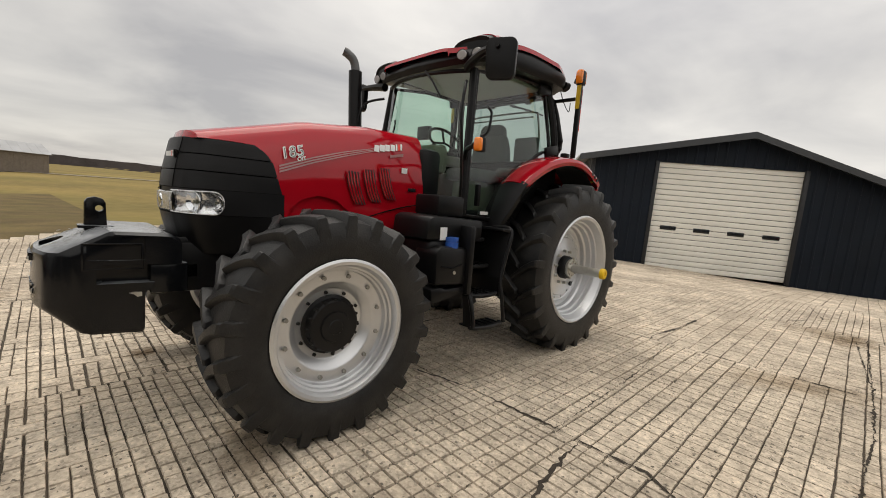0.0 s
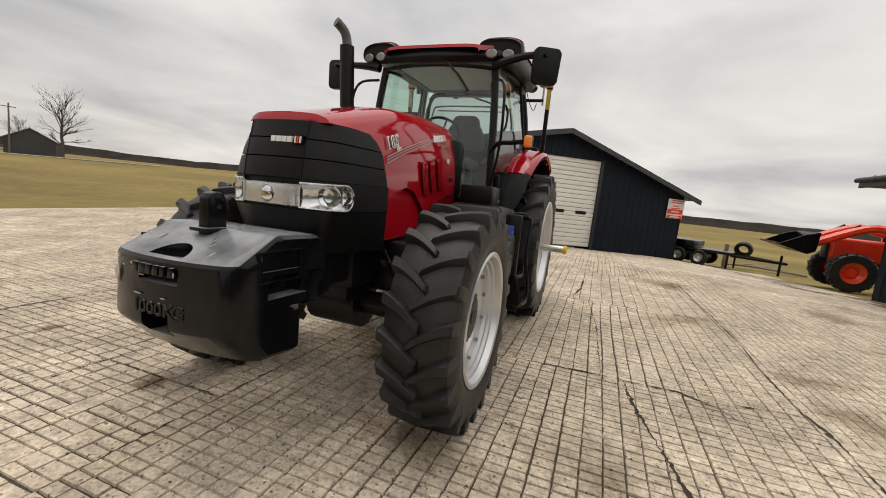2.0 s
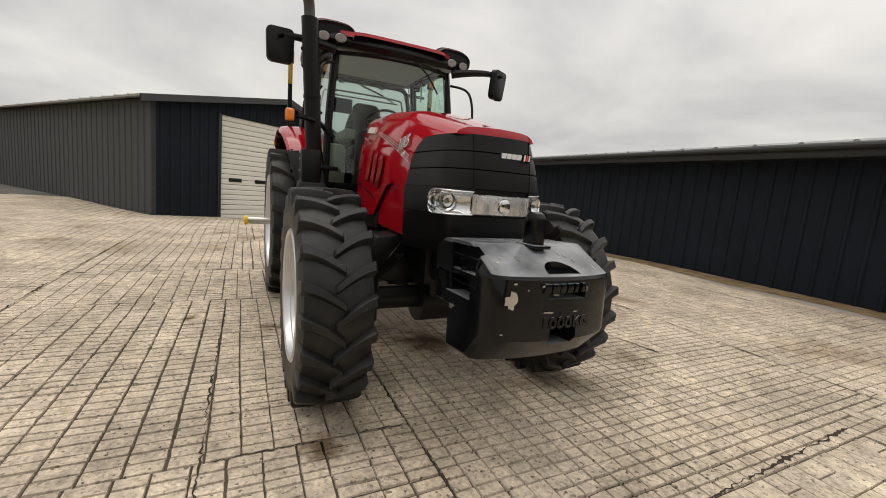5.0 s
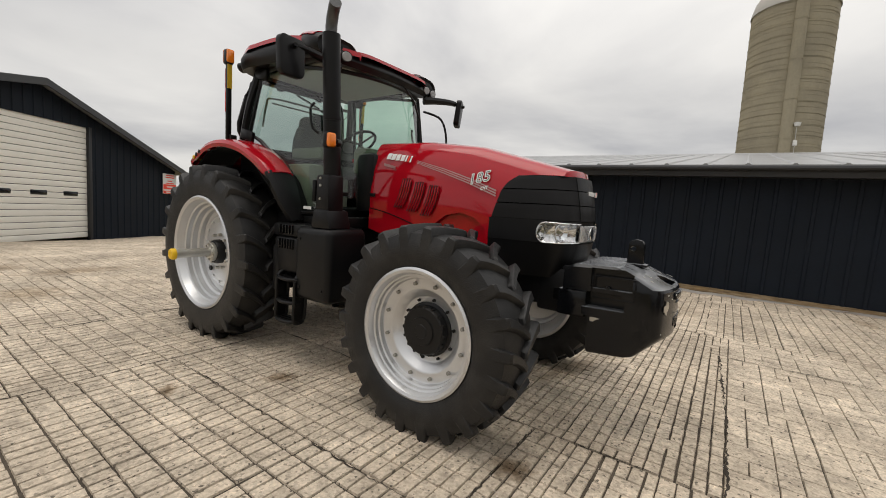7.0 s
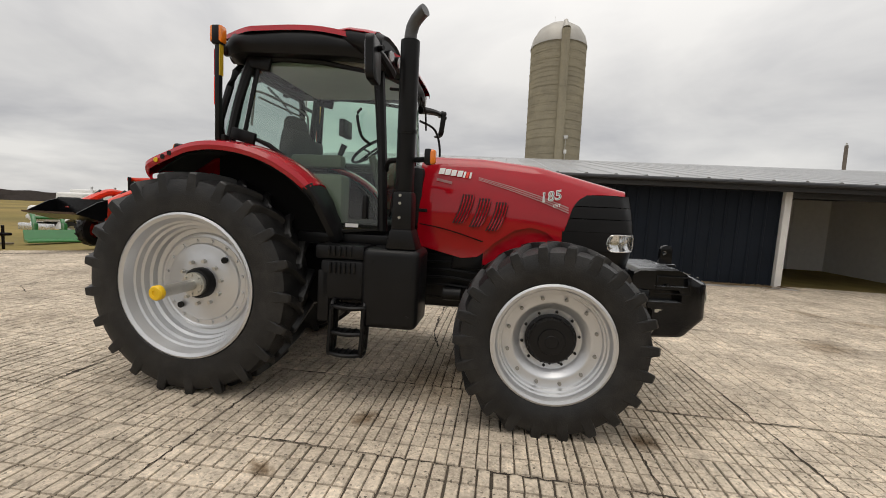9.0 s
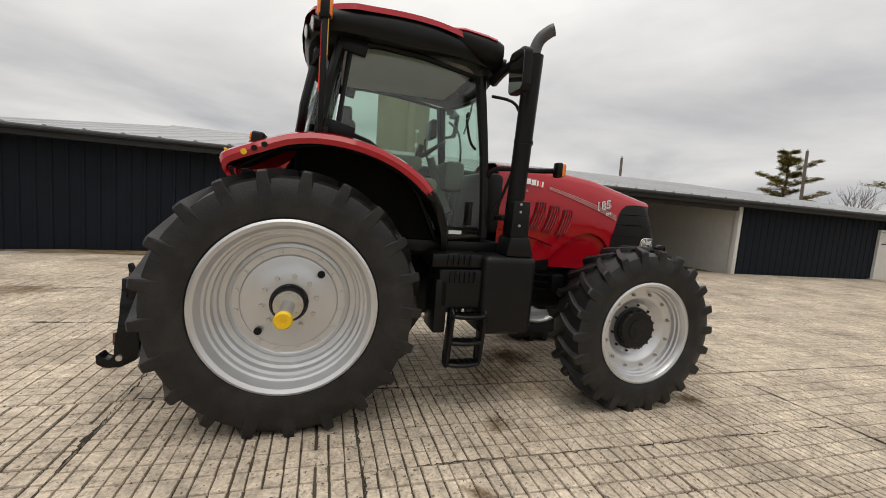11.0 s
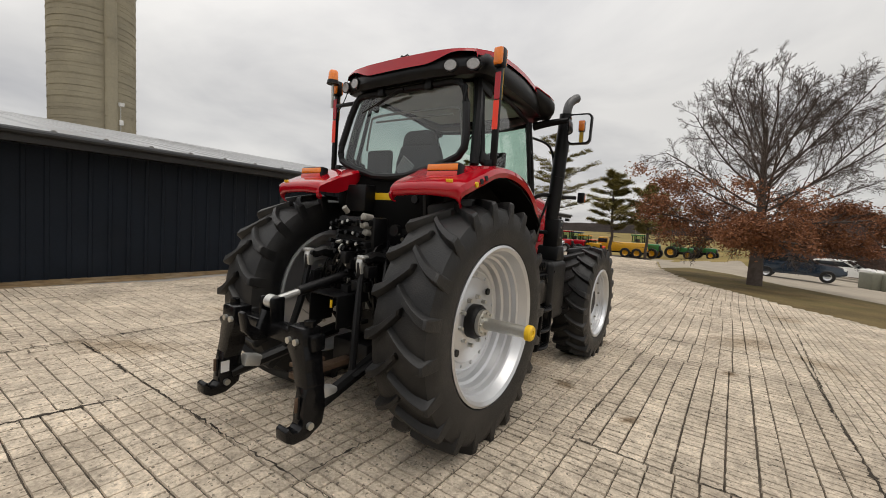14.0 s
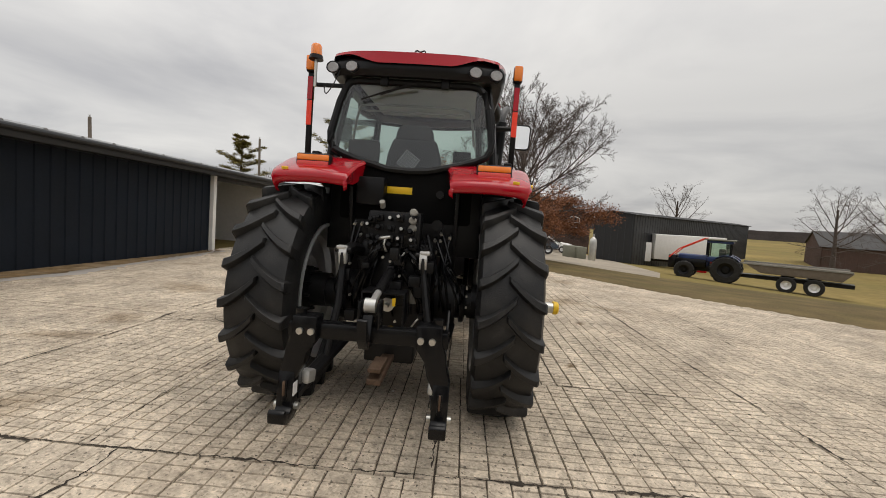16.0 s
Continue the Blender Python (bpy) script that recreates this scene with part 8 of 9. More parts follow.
def settle(root):
    """The body sits a little low at the back on its springs and tyres; the wheels stay round."""
    done = set()
    for ob in root.children_recursive:
        top = ob
        while top.parent is not root:
            top = top.parent
        if top.name.split(".")[0] in ("rear_wheel", "front_wheel") or ob.type != "MESH" or ob.data in done:
            continue
        done.add(ob.data)
        for v in ob.data.vertices:
            v.co.z += 0.0125 * (v.co.x - 3.0)


for ob in ballast.children:
    for v in ob.data.vertices:
        v.co.x -= 0.04
        v.co.y = v.co.y * 1.065 - 0.012
        v.co.z -= 0.0625 * (v.co.z - 0.61)
settle(tractor)
flatten(tractor)


# ---- parked machines and vehicles ----
def road_wheel(parent, x, y, r, w, rim=SILVER, lugs=0):
    wh = part("wheel", lathe(B(), [(r * 0.55, -w / 2), (r * 0.93, -w / 2), (r, -w * 0.38), (r, w * 0.38), (r * 0.93, w / 2), (r * 0.55, w / 2)], 28), RUBBER, parent)
    wh.matrix_basis = pose(x, y, r)
    s = 1 if y > 0 else -1
    part("rim", lathe(B(), [(r * 0.58, s * w * 0.48), (r * 0.55, s * w * 0.3), (r * 0.3, s * w * 0.1), (r * 0.2, s * w * 0.25), (0, s * w * 0.25)], 24), rim, wh)
    if lugs:
        bm = B()
        for i in range(lugs):
            for k in (-1, 1):
                a = 2 * math.pi * (i + 0.25 * k) / lugs
                m = Matrix.Rotation(a, 4, "Y") @ Matrix.Translation((0, k * w * 0.26, r)) @ Matrix.Rotation(0.6 * k, 4, "Z")
                q = box(B(), (0, 0, 0), (r * 0.07, w * 0.5, r * 0.08))
                q.transform(m)
                me = bpy.data.meshes.new("t")
                q.to_mesh(me)
                q.free()
                bm.from_mesh(me)
                bpy.data.meshes.remove(me)
        part("tread", bm, RUBBER, wh)
    return wh


def farm_tractor(label, paint, place, turn, rimmat=None, loader=False, size=1.0, group=""):
    """A parked cab tractor, nose along local +x, rear axle at the origin."""
    t = thing("parked_tractor", label, "tractor", place, turn, group)
    k = size
    rimmat = rimmat or YPAINT
    part("hood", box(B(), (1.9 * k, 0, 1.3 * k), (1.9 * k, 0.7 * k, 0.75 * k), 0.12 * k, None, 3), paint, t)
    part("grille", box(B(), (2.86 * k, 0, 1.22 * k), (0.06, 0.6 * k, 0.55 * k), 0.03), BLACK, t)
    part("chassis", box(box(B(), (1.2 * k, 0, 0.8 * k), (3.0 * k, 0.5 * k, 0.45 * k), 0.05), (2.3 * k, 0, 0.6 * k), (0.3 * k, 1.4 * k, 0.2 * k), 0.03), CAST, t)
    cb = part("cab_base", box(B(), (0.45 * k, 0, 1.45 * k), (1.3 * k, 1.3 * k, 0.35 * k), 0.05), paint, t)
    part("cab_roof", box(B(), (0.45 * k, 0, 2.62 * k), (1.5 * k, 1.45 * k, 0.16 * k), 0.06), paint, t)
    for x in (-0.15, 1.05):
        for y in (-0.6, 0.6):
            part("pillar", box(B(), (x * k, y * k, 2.1 * k), (0.07, 0.07, 1.0 * k)), BLACK, cb)
    gl = part("cab_glass", box(B(), (0.45 * k, 0, 2.08 * k), (1.2 * k, 1.18 * k, 0.95 * k)), CABGLASS, cb)
    gl.visible_shadow = False
    part("seat", box(B(), (0.3 * k, 0, 1.85 * k), (0.4 * k, 0.5 * k, 0.6 * k), 0.05), SEATCLOTH, cb)
    part("exhaust", cyl(B(), (1.25 * k, -0.5 * k, 1.6 * k), (1.25 * k, -0.5 * k, 2.7 * k), 0.06 * k, seg=10), BLACK, t)
    for s in (-1, 1):
        q = thick(grid(B(), [[(0.95 * k * math.cos(a), s * yy * k, 0.85 * k + 0.95 * k * math.sin(a)) for yy in (0.62, 1.1)] for a in [0.5 + 0.24 * i for i in range(9)]]), 0.03)
        part("fender", q, paint, t)
        road_wheel(t, 0, s * 0.9 * k, 0.85 * k, 0.45 * k, rimmat, 18)
        road_wheel(t, 2.35 * k, s * 0.85 * k, 0.6 * k, 0.36 * k, rimmat, 16)
    if loader:
        for s in (-1, 1):
            part("loader_arm", tube(B(), smooth_path([(1.2 * k, s * 0.55 * k, 1.9 * k), (1.9 * k, s * 0.6 * k, 2.05 * k), (2.5 * k, s * 0.6 * k, 1.85 * k), (3.4 * k, s * 0.6 * k, 1.35 * k)], 3), 0.14 * k, 8), paint, t, "bright loader arm")
            part("loader_mast", box(B(), (1.2 * k, s * 0.55 * k, 1.4 * k), (0.25 * k, 0.12 * k, 1.0 * k), 0.03), paint, t)
            part("bucket_ram", cyl(B(), (2.3 * k, s * 0.6 * k, 2.1 * k), (3.3 * k, s * 0.6 * k, 1.35 * k), 0.05 * k, seg=10), BLACK, t)
        prof = [(3.35, 1.75), (3.4, 1.15), (3.6, 1.02), (4.4, 1.25), (4.4, 1.29), (3.65, 1.10), (3.47, 1.2), (3.42, 1.75)]
        bk = part("bucket", prism(B(), [(x * k, z * k) for x, z in prof], "y", -1.12 * k, 1.12 * k), GLOSSBLACK, t, "black loader bucket")
        part("cutting_edge", prism(B(), [(x * k, z * k) for x, z in ((4.36, 1.235), (4.46, 1.26), (4.46, 1.31), (4.36, 1.30))], "y", -1.13 * k, 1.13 * k), RUSTY, bk, "worn brown cutting edge")
        for s in (-1, 1):
            part("bucket_end", prism(B(), [(x * k, z * k) for x, z in ((3.36, 1.75), (3.4, 1.15), (3.6, 1.02), (4.4, 1.25), (3.7, 1.65))], "y", *sorted((s * 1.11 * k, s * 1.15 * k))), GLOSSBLACK, bk)
    return t


def at(az, d, c=(0.0, 0.0), dz=0.0):
    x, y = polar(az, d, *c)
    return x, y, height(x, y) + dz


C9, C12, C14, C16 = (2.45, -4.0), (-1.3, -3.5), (-3.0, -2.1), (-3.6, -0.6)
farm_tractor("orange loader tractor parked beside the shed", ORANGE, (-11.3, 11.5, height(-11.3, 11.5)), 264, ORANGE, True, 0.97)
row = "machines parked in a row"
farm_tractor("red tractor parked in a row", RED, at(-68.3, 56, C12), 262, SILVER, False, 1.05, row)
farm_tractor("red tractor with pale rims parked in a row", RED, at(-69.8, 58, C12), 268, STICKER, False, 1.1, row)
farm_tractor("blue tractor parked in a row", BLUEP, at(-71.1, 59, C12), 264, SILVER, False, 1.1, row)
farm_tractor("small yellow tractor parked in a row", YPAINT, at(-72.3, 58, C12), 258, STICKER, False, 0.95, row)
farm_tractor("red and blue compact tractor in a row", REDREFLECT, at(-73.3, 58, C12), 262, SILVER, False, 0.75, row)
farm_tractor("green tractor with yellow rims in a row", GREEN, at(-78.9, 63, C12), 258, YPAINT, False, 1.15, row)
farm_tractor("green tractor with yellow rims in a row", GREEN, at(-84.5, 70, C14), 262, YPAINT, False, 0.95, row)
farm_tractor("green tractor with yellow rims in a row", GREEN, at(-86.9, 72, C14), 256, YPAINT, False, 0.95, row)


def yellow_spreader():
    p = at(-76.95, 60, C12)
    t = thing("spreader_truck", "long yellow spreader truck with a box body", "truck", p, 101)
    part("body", prism(B(), [(-3.6, 1.1), (-3.3, 2.0), (1.1, 2.0), (1.2, 1.1), (0.9, 0.8), (-3.3, 0.8)], "y", -1.15, 1.15, 0.05), YPAINT, t)
    part("cab", box(B(), (2.0, 0, 1.75), (1.3, 2.0, 1.7), 0.15), YPAINT, t)
    part("cab_window", box(B(), (2.05, 0, 2.15), (1.2, 2.04, 0.6), 0.05), DARKGLASS, t)
    part("engine_hood", box(B(), (3.1, 0, 1.3), (1.2, 1.4, 0.9), 0.12), YPAINT, t)
    part("frame", box(B(), (0, 0, 0.7), (7.4, 0.9, 0.25)), CAST, t)
    for x in (-2.2, -0.8, 2.9):
        for s in (-1, 1):
            road_wheel(t, x, s * 1.05, 0.65, 0.5, YPAINT)


yellow_spreader()


def suv(name, label, paint, p, turn):
    t = thing(name, label, "car", p, turn)
    rows = []
    prof = [(-2.2, 0.55, 0.95, 0.80), (-2.1, 0.4, 1.05, 0.88), (-1.2, 0.35, 1.08, 0.92), (0.9, 0.35, 1.02, 0.92), (1.8, 0.38, 0.92, 0.86), (2.2, 0.5, 0.75, 0.72)]
    for x, z0, z1, w in prof:
        rows.append([(x, -w, z0), (x, -w, (z0 + z1) / 2), (x, -w * 0.95, z1), (x, w * 0.95, z1), (x, w, (z0 + z1) / 2), (x, w, z0)])
    b = grid(B(), rows, close=True)
    b.faces.new([b.verts.new(q) for q in rows[0]])
    b.faces.new([b.verts.new(q) for q in rows[-1]])
    body = part("body", b, paint, t)
    part("cabin", prism(B(), [(-2.0, 1.0), (-1.75, 1.52), (-1.4, 1.60), (0.1, 1.58), (0.9, 1.0)], "y", -0.74, 0.74, 0.06), paint, t)
    part("side_glass", prism(B(), [(-1.8, 1.08), (-1.6, 1.46), (0.05, 1.48), (0.65, 1.08)], "y", -0.76, 0.76, 0.02), DARKGLASS, t)
    part("windscreen", prism(B(), [(0.2, 1.52), (0.93, 1.03), (0.95, 1.05), (0.22, 1.55)], "y", -0.68, 0.68), DARKGLASS, t)
    for s in (-1, 1):
        part("headlight", box(B(), (2.1, s * 0.6, 0.78), (0.14, 0.3, 0.12), 0.03), STICKER, t)
        part("tail_light", box(B(), (-2.16, s * 0.72, 0.95), (0.08, 0.16, 0.2), 0.02), REDLENS, t)
        for x in (-1.35, 1.4):
            road_wheel(t, x, s * 0.82, 0.35, 0.24)


suv("parked_suv", "dark teal estate car parked under the oak", TEAL, at(-96.4, 33, C14), 262)
suv("parked_car", "white car parked beyond the oak", WHITE, at(-99.8, 46, C14), 250)
suv("parked_car", "white car parked beyond the oak", WHITE, at(-101.8, 52, C16), 250)


def box_truck():
    p = at(-115.7, 46.5, C16)
    t = thing("box_truck", "white box truck with a forward cab", "truck", p, 82)
    part("cargo_box", box(B(), (-1.4, 0, 2.05), (6.2, 2.4, 2.4), 0.04), WHITE, t, "plain white cargo box")
    cb = part("cab", prism(B(), [(1.9, 0.55), (3.6, 0.55), (3.65, 1.3), (3.4, 2.3), (3.2, 2.4), (1.9, 2.4)], "y", -1.05, 1.05, 0.08), WHITE, t)
    part("windscreen", prism(B(), [(3.60, 1.45), (3.40, 2.2), (3.44, 2.2), (3.64, 1.45)], "y", -0.95, 0.95), DARKGLASS, cb)
    for s in (-1, 1):
        part("side_window", box(B(), (2.85, s * 1.05, 1.8), (0.8, 0.04, 0.65), 0.01), DARKGLASS, cb)
        part("mirror", box(B(), (3.55, s * 1.25, 1.8), (0.06, 0.16, 0.36), 0.02), BLACK, cb)
        road_wheel(t, 2.8, s * 0.95, 0.42, 0.28)
        road_wheel(t, -2.6, s * 0.95, 0.42, 0.4)
    part("bumper", box(B(), (3.62, 0, 0.55), (0.16, 2.1, 0.28), 0.03), CABTRIM, t)
    part("frame", box(B(), (-0.8, 0, 0.7), (7.4, 0.8, 0.2)), CAST, t)


box_truck()


def road_tractor():
    """A bonneted white lorry behind the loader tractor."""
    p = at(47.6, 35, C9)
    t = thing("white_lorry", "white bonneted lorry parked behind the yard", "truck", p, 268)
    part("hood", box(B(), (2.6, 0, 1.45), (1.9, 1.7, 0.9), 0.2, None, 3), WHITE, t)
    part("grille", box(B(), (3.56, 0, 1.35), (0.06, 0.9, 0.75), 0.04), CHROME, t, "chrome slatted grille")
    for k in range(6):
        part("grille_slat", box(B(), (3.6, 0, 1.08 + 0.11 * k), (0.02, 0.8, 0.03)), CABTRIM, t)
    cb = part("cab", box(B(), (0.9, 0, 1.85), (1.9, 2.1, 1.8), 0.15, None, 3), WHITE, t)
    part("windscreen", box(B(), (1.78, 0, 2.2), (0.14, 1.8, 0.6), 0.05), DARKGLASS, cb)
    part("roof_fairing", box(B(), (0.5, 0, 2.85), (1.3, 1.7, 0.25), 0.08), WHITE, cb)
    part("bumper", box(B(), (3.65, 0, 0.7), (0.25, 2.3, 0.4), 0.06), CHROME, t)
    part("frame", box(B(), (-0.8, 0, 0.85), (6.8, 0.9, 0.3)), CAST, t)
    for s in (-1, 1):
        part("side_window", box(B(), (1.1, s * 1.05, 2.2), (0.9, 0.04, 0.6), 0.01), DARKGLASS, cb)
        part("headlight", box(B(), (3.45, s * 0.72, 1.25), (0.2, 0.35, 0.22), 0.05), STICKER, t)
        part("wheel_arch", thick(grid(B(), [[(2.6 + 0.65 * math.cos(a), s * yy, 0.55 + 0.65 * math.sin(a)) for yy in (0.75, 1.15)] for a in [0.1 + 0.3 * i for i in range(10)]]), 0.03), WHITE, t)
        part("fuel_tank", cyl(B(), (-0.6, s * 0.95, 0.75), (0.6, s * 0.95, 0.75), 0.3, seg=18), CHROME, t)
        part("stack", cyl(B(), (-0.3, s * 0.9, 1.2), (-0.3, s * 0.9, 3.2), 0.07, seg=10), CHROME, t)
        for x in (2.6, -1.9, -3.1):
            road_wheel(t, x, s * 0.95, 0.5, 0.3)


road_tractor()


def flat_trailer():
    t = thing("flat_trailer", "black low trailer with a spare wheel and drawbar", "trailer", (-17.6, 6.9, height(-17.6, 6.9)), 65)
    part("deck", box(box(B(), (-0.6, 0, 0.72), (3.4, 1.9, 0.12), 0.02), (-1.4, 0, 0.95), (1.8, 1.9, 0.3), 0.02), GLOSSBLACK, t)
    part("drawbar", tube(B(), [(1.0, 0.8, 0.65), (2.9, 0, 0.6), (1.0, -0.8, 0.65)], 0.06, 8), GLOSSBLACK, t)
    part("jack", cyl(B(), (2.7, 0, 0.0), (2.7, 0, 0.95), 0.05, seg=10), GLOSSBLACK, t)
    for s in (-1, 1):
        for x in (-1.1, -0.2):
            road_wheel(t, x, s * 0.95, 0.36, 0.24)
        for x in (0.9, -2.2):
            part("leg", box(B(), (x, s * 0.8, 0.33), (0.08, 0.08, 0.66)), GLOSSBLACK, t)
    sp = part("spare_wheel", lathe(B(), [(0.2, -0.1), (0.33, -0.11), (0.36, -0.07), (0.36, 0.07), (0.33, 0.11), (0.2, 0.1)], 24), RUBBER, t)
    sp.matrix_basis = pose(1.3, 0, 0.98, 20, 0, 0)


flat_trailer()


def loader_frame():
    p = at(52.4, 27, (3.0, -3.9))
    t = thing("loader_attachment", "green front-loader attachment lying on the ground", "implement", p, 150)
    for s in (-1, 1):
        part("arm", tube(B(), smooth_path([(1.4, s * 0.5, 1.35), (0.7, s * 0.5, 1.3), (0.2, s * 0.5, 0.9), (0, s * 0.5, 0.3)], 3), 0.09, 8), GREEN, t)
        part("mast", box(B(), (-0.2, s * 0.5, 0.45), (0.3, 0.14, 0.9), 0.03), GREEN, t)
    part("crossbar", cyl(B(), (0.5, -0.5, 1.1), (0.5, 0.5, 1.1), 0.07, seg=10), GREEN, t)
    part("bucket", prism(B(), [(-1.6, 0.1), (-0.6, 0.05), (-0.4, 0.5), (-0.5, 0.6), (-0.8, 0.2), (-1.6, 0.16)], "y", -0.95, 0.95), GREEN, t)
    q = at(61.8, 25, (3.0, -3.9))
    w = thing("post", "dark wooden post standing at the yard edge", "post", q)
    part("stake", box(B(), (0, 0, 0.4), (0.16, 0.16, 1.5), 0.01), WOODPOLE, w)
    for i in range(5):
        q = at(57.5 + i * 0.9, 26.5, (3.0, -3.9))
        pl = thing("plank", "weathered plank lying in the grass", "plank", q, 40 + 25 * i)
        part("board", box(B(), (0, 0, 0.1 + 0.02 * i), (2.4, 0.2, 0.08), 0.01), WOODPOLE, pl)


loader_frame()


def silver_tank():
    t = thing("upright_tank", "small silver upright tank beside the workshop", "tank", at(-106.9, 35, C16))
    part("shell", lathe(B(), [(0, -0.2), (0.25, -0.2), (0.28, 0.1), (0.28, 1.45), (0.22, 1.7), (0.07, 1.85), (0.06, 2.1), (0, 2.1)], 20), ZINC, t)
    t.children[0].data.transform(Matrix.Rotation(math.pi / 2, 4, "X"))
    for k in range(2):
        q = thing("storage_bin", "grey metal storage bin beside the workshop", "bin", at(-104.2 - 0.9 * k, 36, C16), 20)
        part("bin_body", box(B(), (0, 0, 0.45), (1.1, 0.9, 1.0), 0.05), CABTRIM, q)


silver_tank()


def blue_forestry():
    p = at(-121.6, 29, C16)
    t = farm_tractor("dark blue tractor with a guarded cab and front rake", BLUEP, p, 55, BLACK, False, 0.87)
    part("guard_roof", box(B(), (0.42, 0, 2.40), (1.5, 1.5, 0.07), 0.02), CABTRIM, t)
    for s in (-1, 1):
        part("guard_bar", tube(B(), [(1.1, s * 0.68, 2.48), (2.4, s * 0.64, 1.75), (2.9, s * 0.6, 1.2)], 0.035, 8), REDREFLECT, t)
    part("winch", box(B(), (2.75, 0, 0.95), (0.4, 1.2, 0.8), 0.06), GLOSSBLACK, t)
    part("side_guard", box(B(), (1.9, 0, 0.95), (1.8, 1.0, 0.5), 0.05), GLOSSBLACK, t)
    p = at(-127.4, 29.0, C16)
    u = thing("spreader_trailer", "dusty grey tandem spreader trailer", "trailer", p, 52)
    part("hopper", prism(B(), [(-2.3, 1.32), (2.0, 1.32), (1.3, 0.9), (-1.9, 0.85)], "y", -1.0, 1.0, 0.03), WOODPOLE, u)
    part("rim_rail", box(box(B(), (0, 1.02, 1.36), (4.5, 0.08, 0.08)), (0, -1.02, 1.36), (4.5, 0.08, 0.1)), CABLIGHT, u)
    part("frame", box(B(), (0.4, 0, 0.62), (5.6, 0.8, 0.2)), CAST, u)
    for s in (-1, 1):
        for x in (-0.9, 0.2):
            road_wheel(u, x, s * 0.95, 0.42, 0.32, STICKER)
    p = at(-119.2, 42, C16)
    r = thing("red_implement", "red farm implement behind the tractor", "implement", p, 60)
    part("frame", box(box(B(), (0, 0, 1.1), (4.2, 0.4, 0.35), 0.05), (0.6, 0, 0.5), (2.0, 0.3, 0.9), 0.05), RED, r)


blue_forestry()


# ---- grooved slabs: each cast block of the yard ----
# slabs with their own scoring: x0, x1, y0, y1, pitch along x, pitch along y, weight of the lines across x and across y, wear
SCORED = [(-1.22, 1.70, -0.465, 3.44, 0.112, 0.125, 0.85, 1.1, 0.02), (1.70, 4.67, -0.465, 3.44, 0.086, 0.125, 1.2, 1.05, 0.02),
          (-4.2, -1.22, -0.465, 1.60, 0.118, 0.155, 0.95, 0.9, 0.02), (-4.2, -1.22, 1.60, 3.44, 0.16, 0.17, 0.75, 0.7, 0.12),
          (-1.15, 0.50, -3.46, -0.465, 0.092, 0.165, 1.1, 1.05, 0.02), (0.50, 3.54, -1.58, -0.465, 0.088, 0.160, 1.15, 1.0, 0.02),
          (0.50, 3.54, -3.46, -1.58, 0.092, 0.165, 1.2, 1.15, 0.01), (3.54, 4.69, -3.46, -0.465, 0.082, 0.165, 1.25, 0.9, 0.02),
          (-4.2, -1.15, -3.46, -0.465, 0.095, 0.16, 1.1, 1.0, 0.02), (4.67, 7.7, -0.465, 2.51, 0.135, 0.19, 0.55, 0.5, 0.25),
          (4.67, 7.7, 2.51, 3.44, 0.16, 0.2, 0.5, 0.5, 0.3), (4.69, 7.7, -3.46, -0.465, 0.10, 0.165, 0.6, 1.0, 0.05)]


def yard_slabs():
    """The scored slabs near the tractor, then plainer ones out to the edges of the yard."""
    rnd = random.Random(8)
    out = list(SCORED)
    bounds = [-17.5, -14.2, -11.4, -8.9, -6.2, -3.46, -0.465, 3.44, 6.3, 9.2, 12.0, 15.0, 18.0, 21.5]
    for j in range(len(bounds) - 1):
        x = -16.3 + rnd.uniform(0, 1.5)
        if j in (5, 6):
            x = -16.2
        while x < 36:
            w = 3.0 if j in (5, 6) else rnd.uniform(2.7, 3.3)
            if j not in (5, 6) or not -4.3 < x + w / 2 < 7.7:
                px, py = rnd.uniform(0.085, 0.12), rnd.uniform(0.13, 0.18)
                if rnd.random() < 0.35:
                    px, py = py, px
                m = rnd.choice((0.55, 0.8, 1.0))
                out.append((x, x + w, bounds[j], bounds[j + 1], px, py, m * rnd.uniform(0.7, 1.2), m * rnd.uniform(0.7, 1.2), rnd.choice((0.02, 0.06, 0.15))))
            x += w
            if j in (5, 6) and -4.4 < x < 7.5:
                x = 7.7
    return out


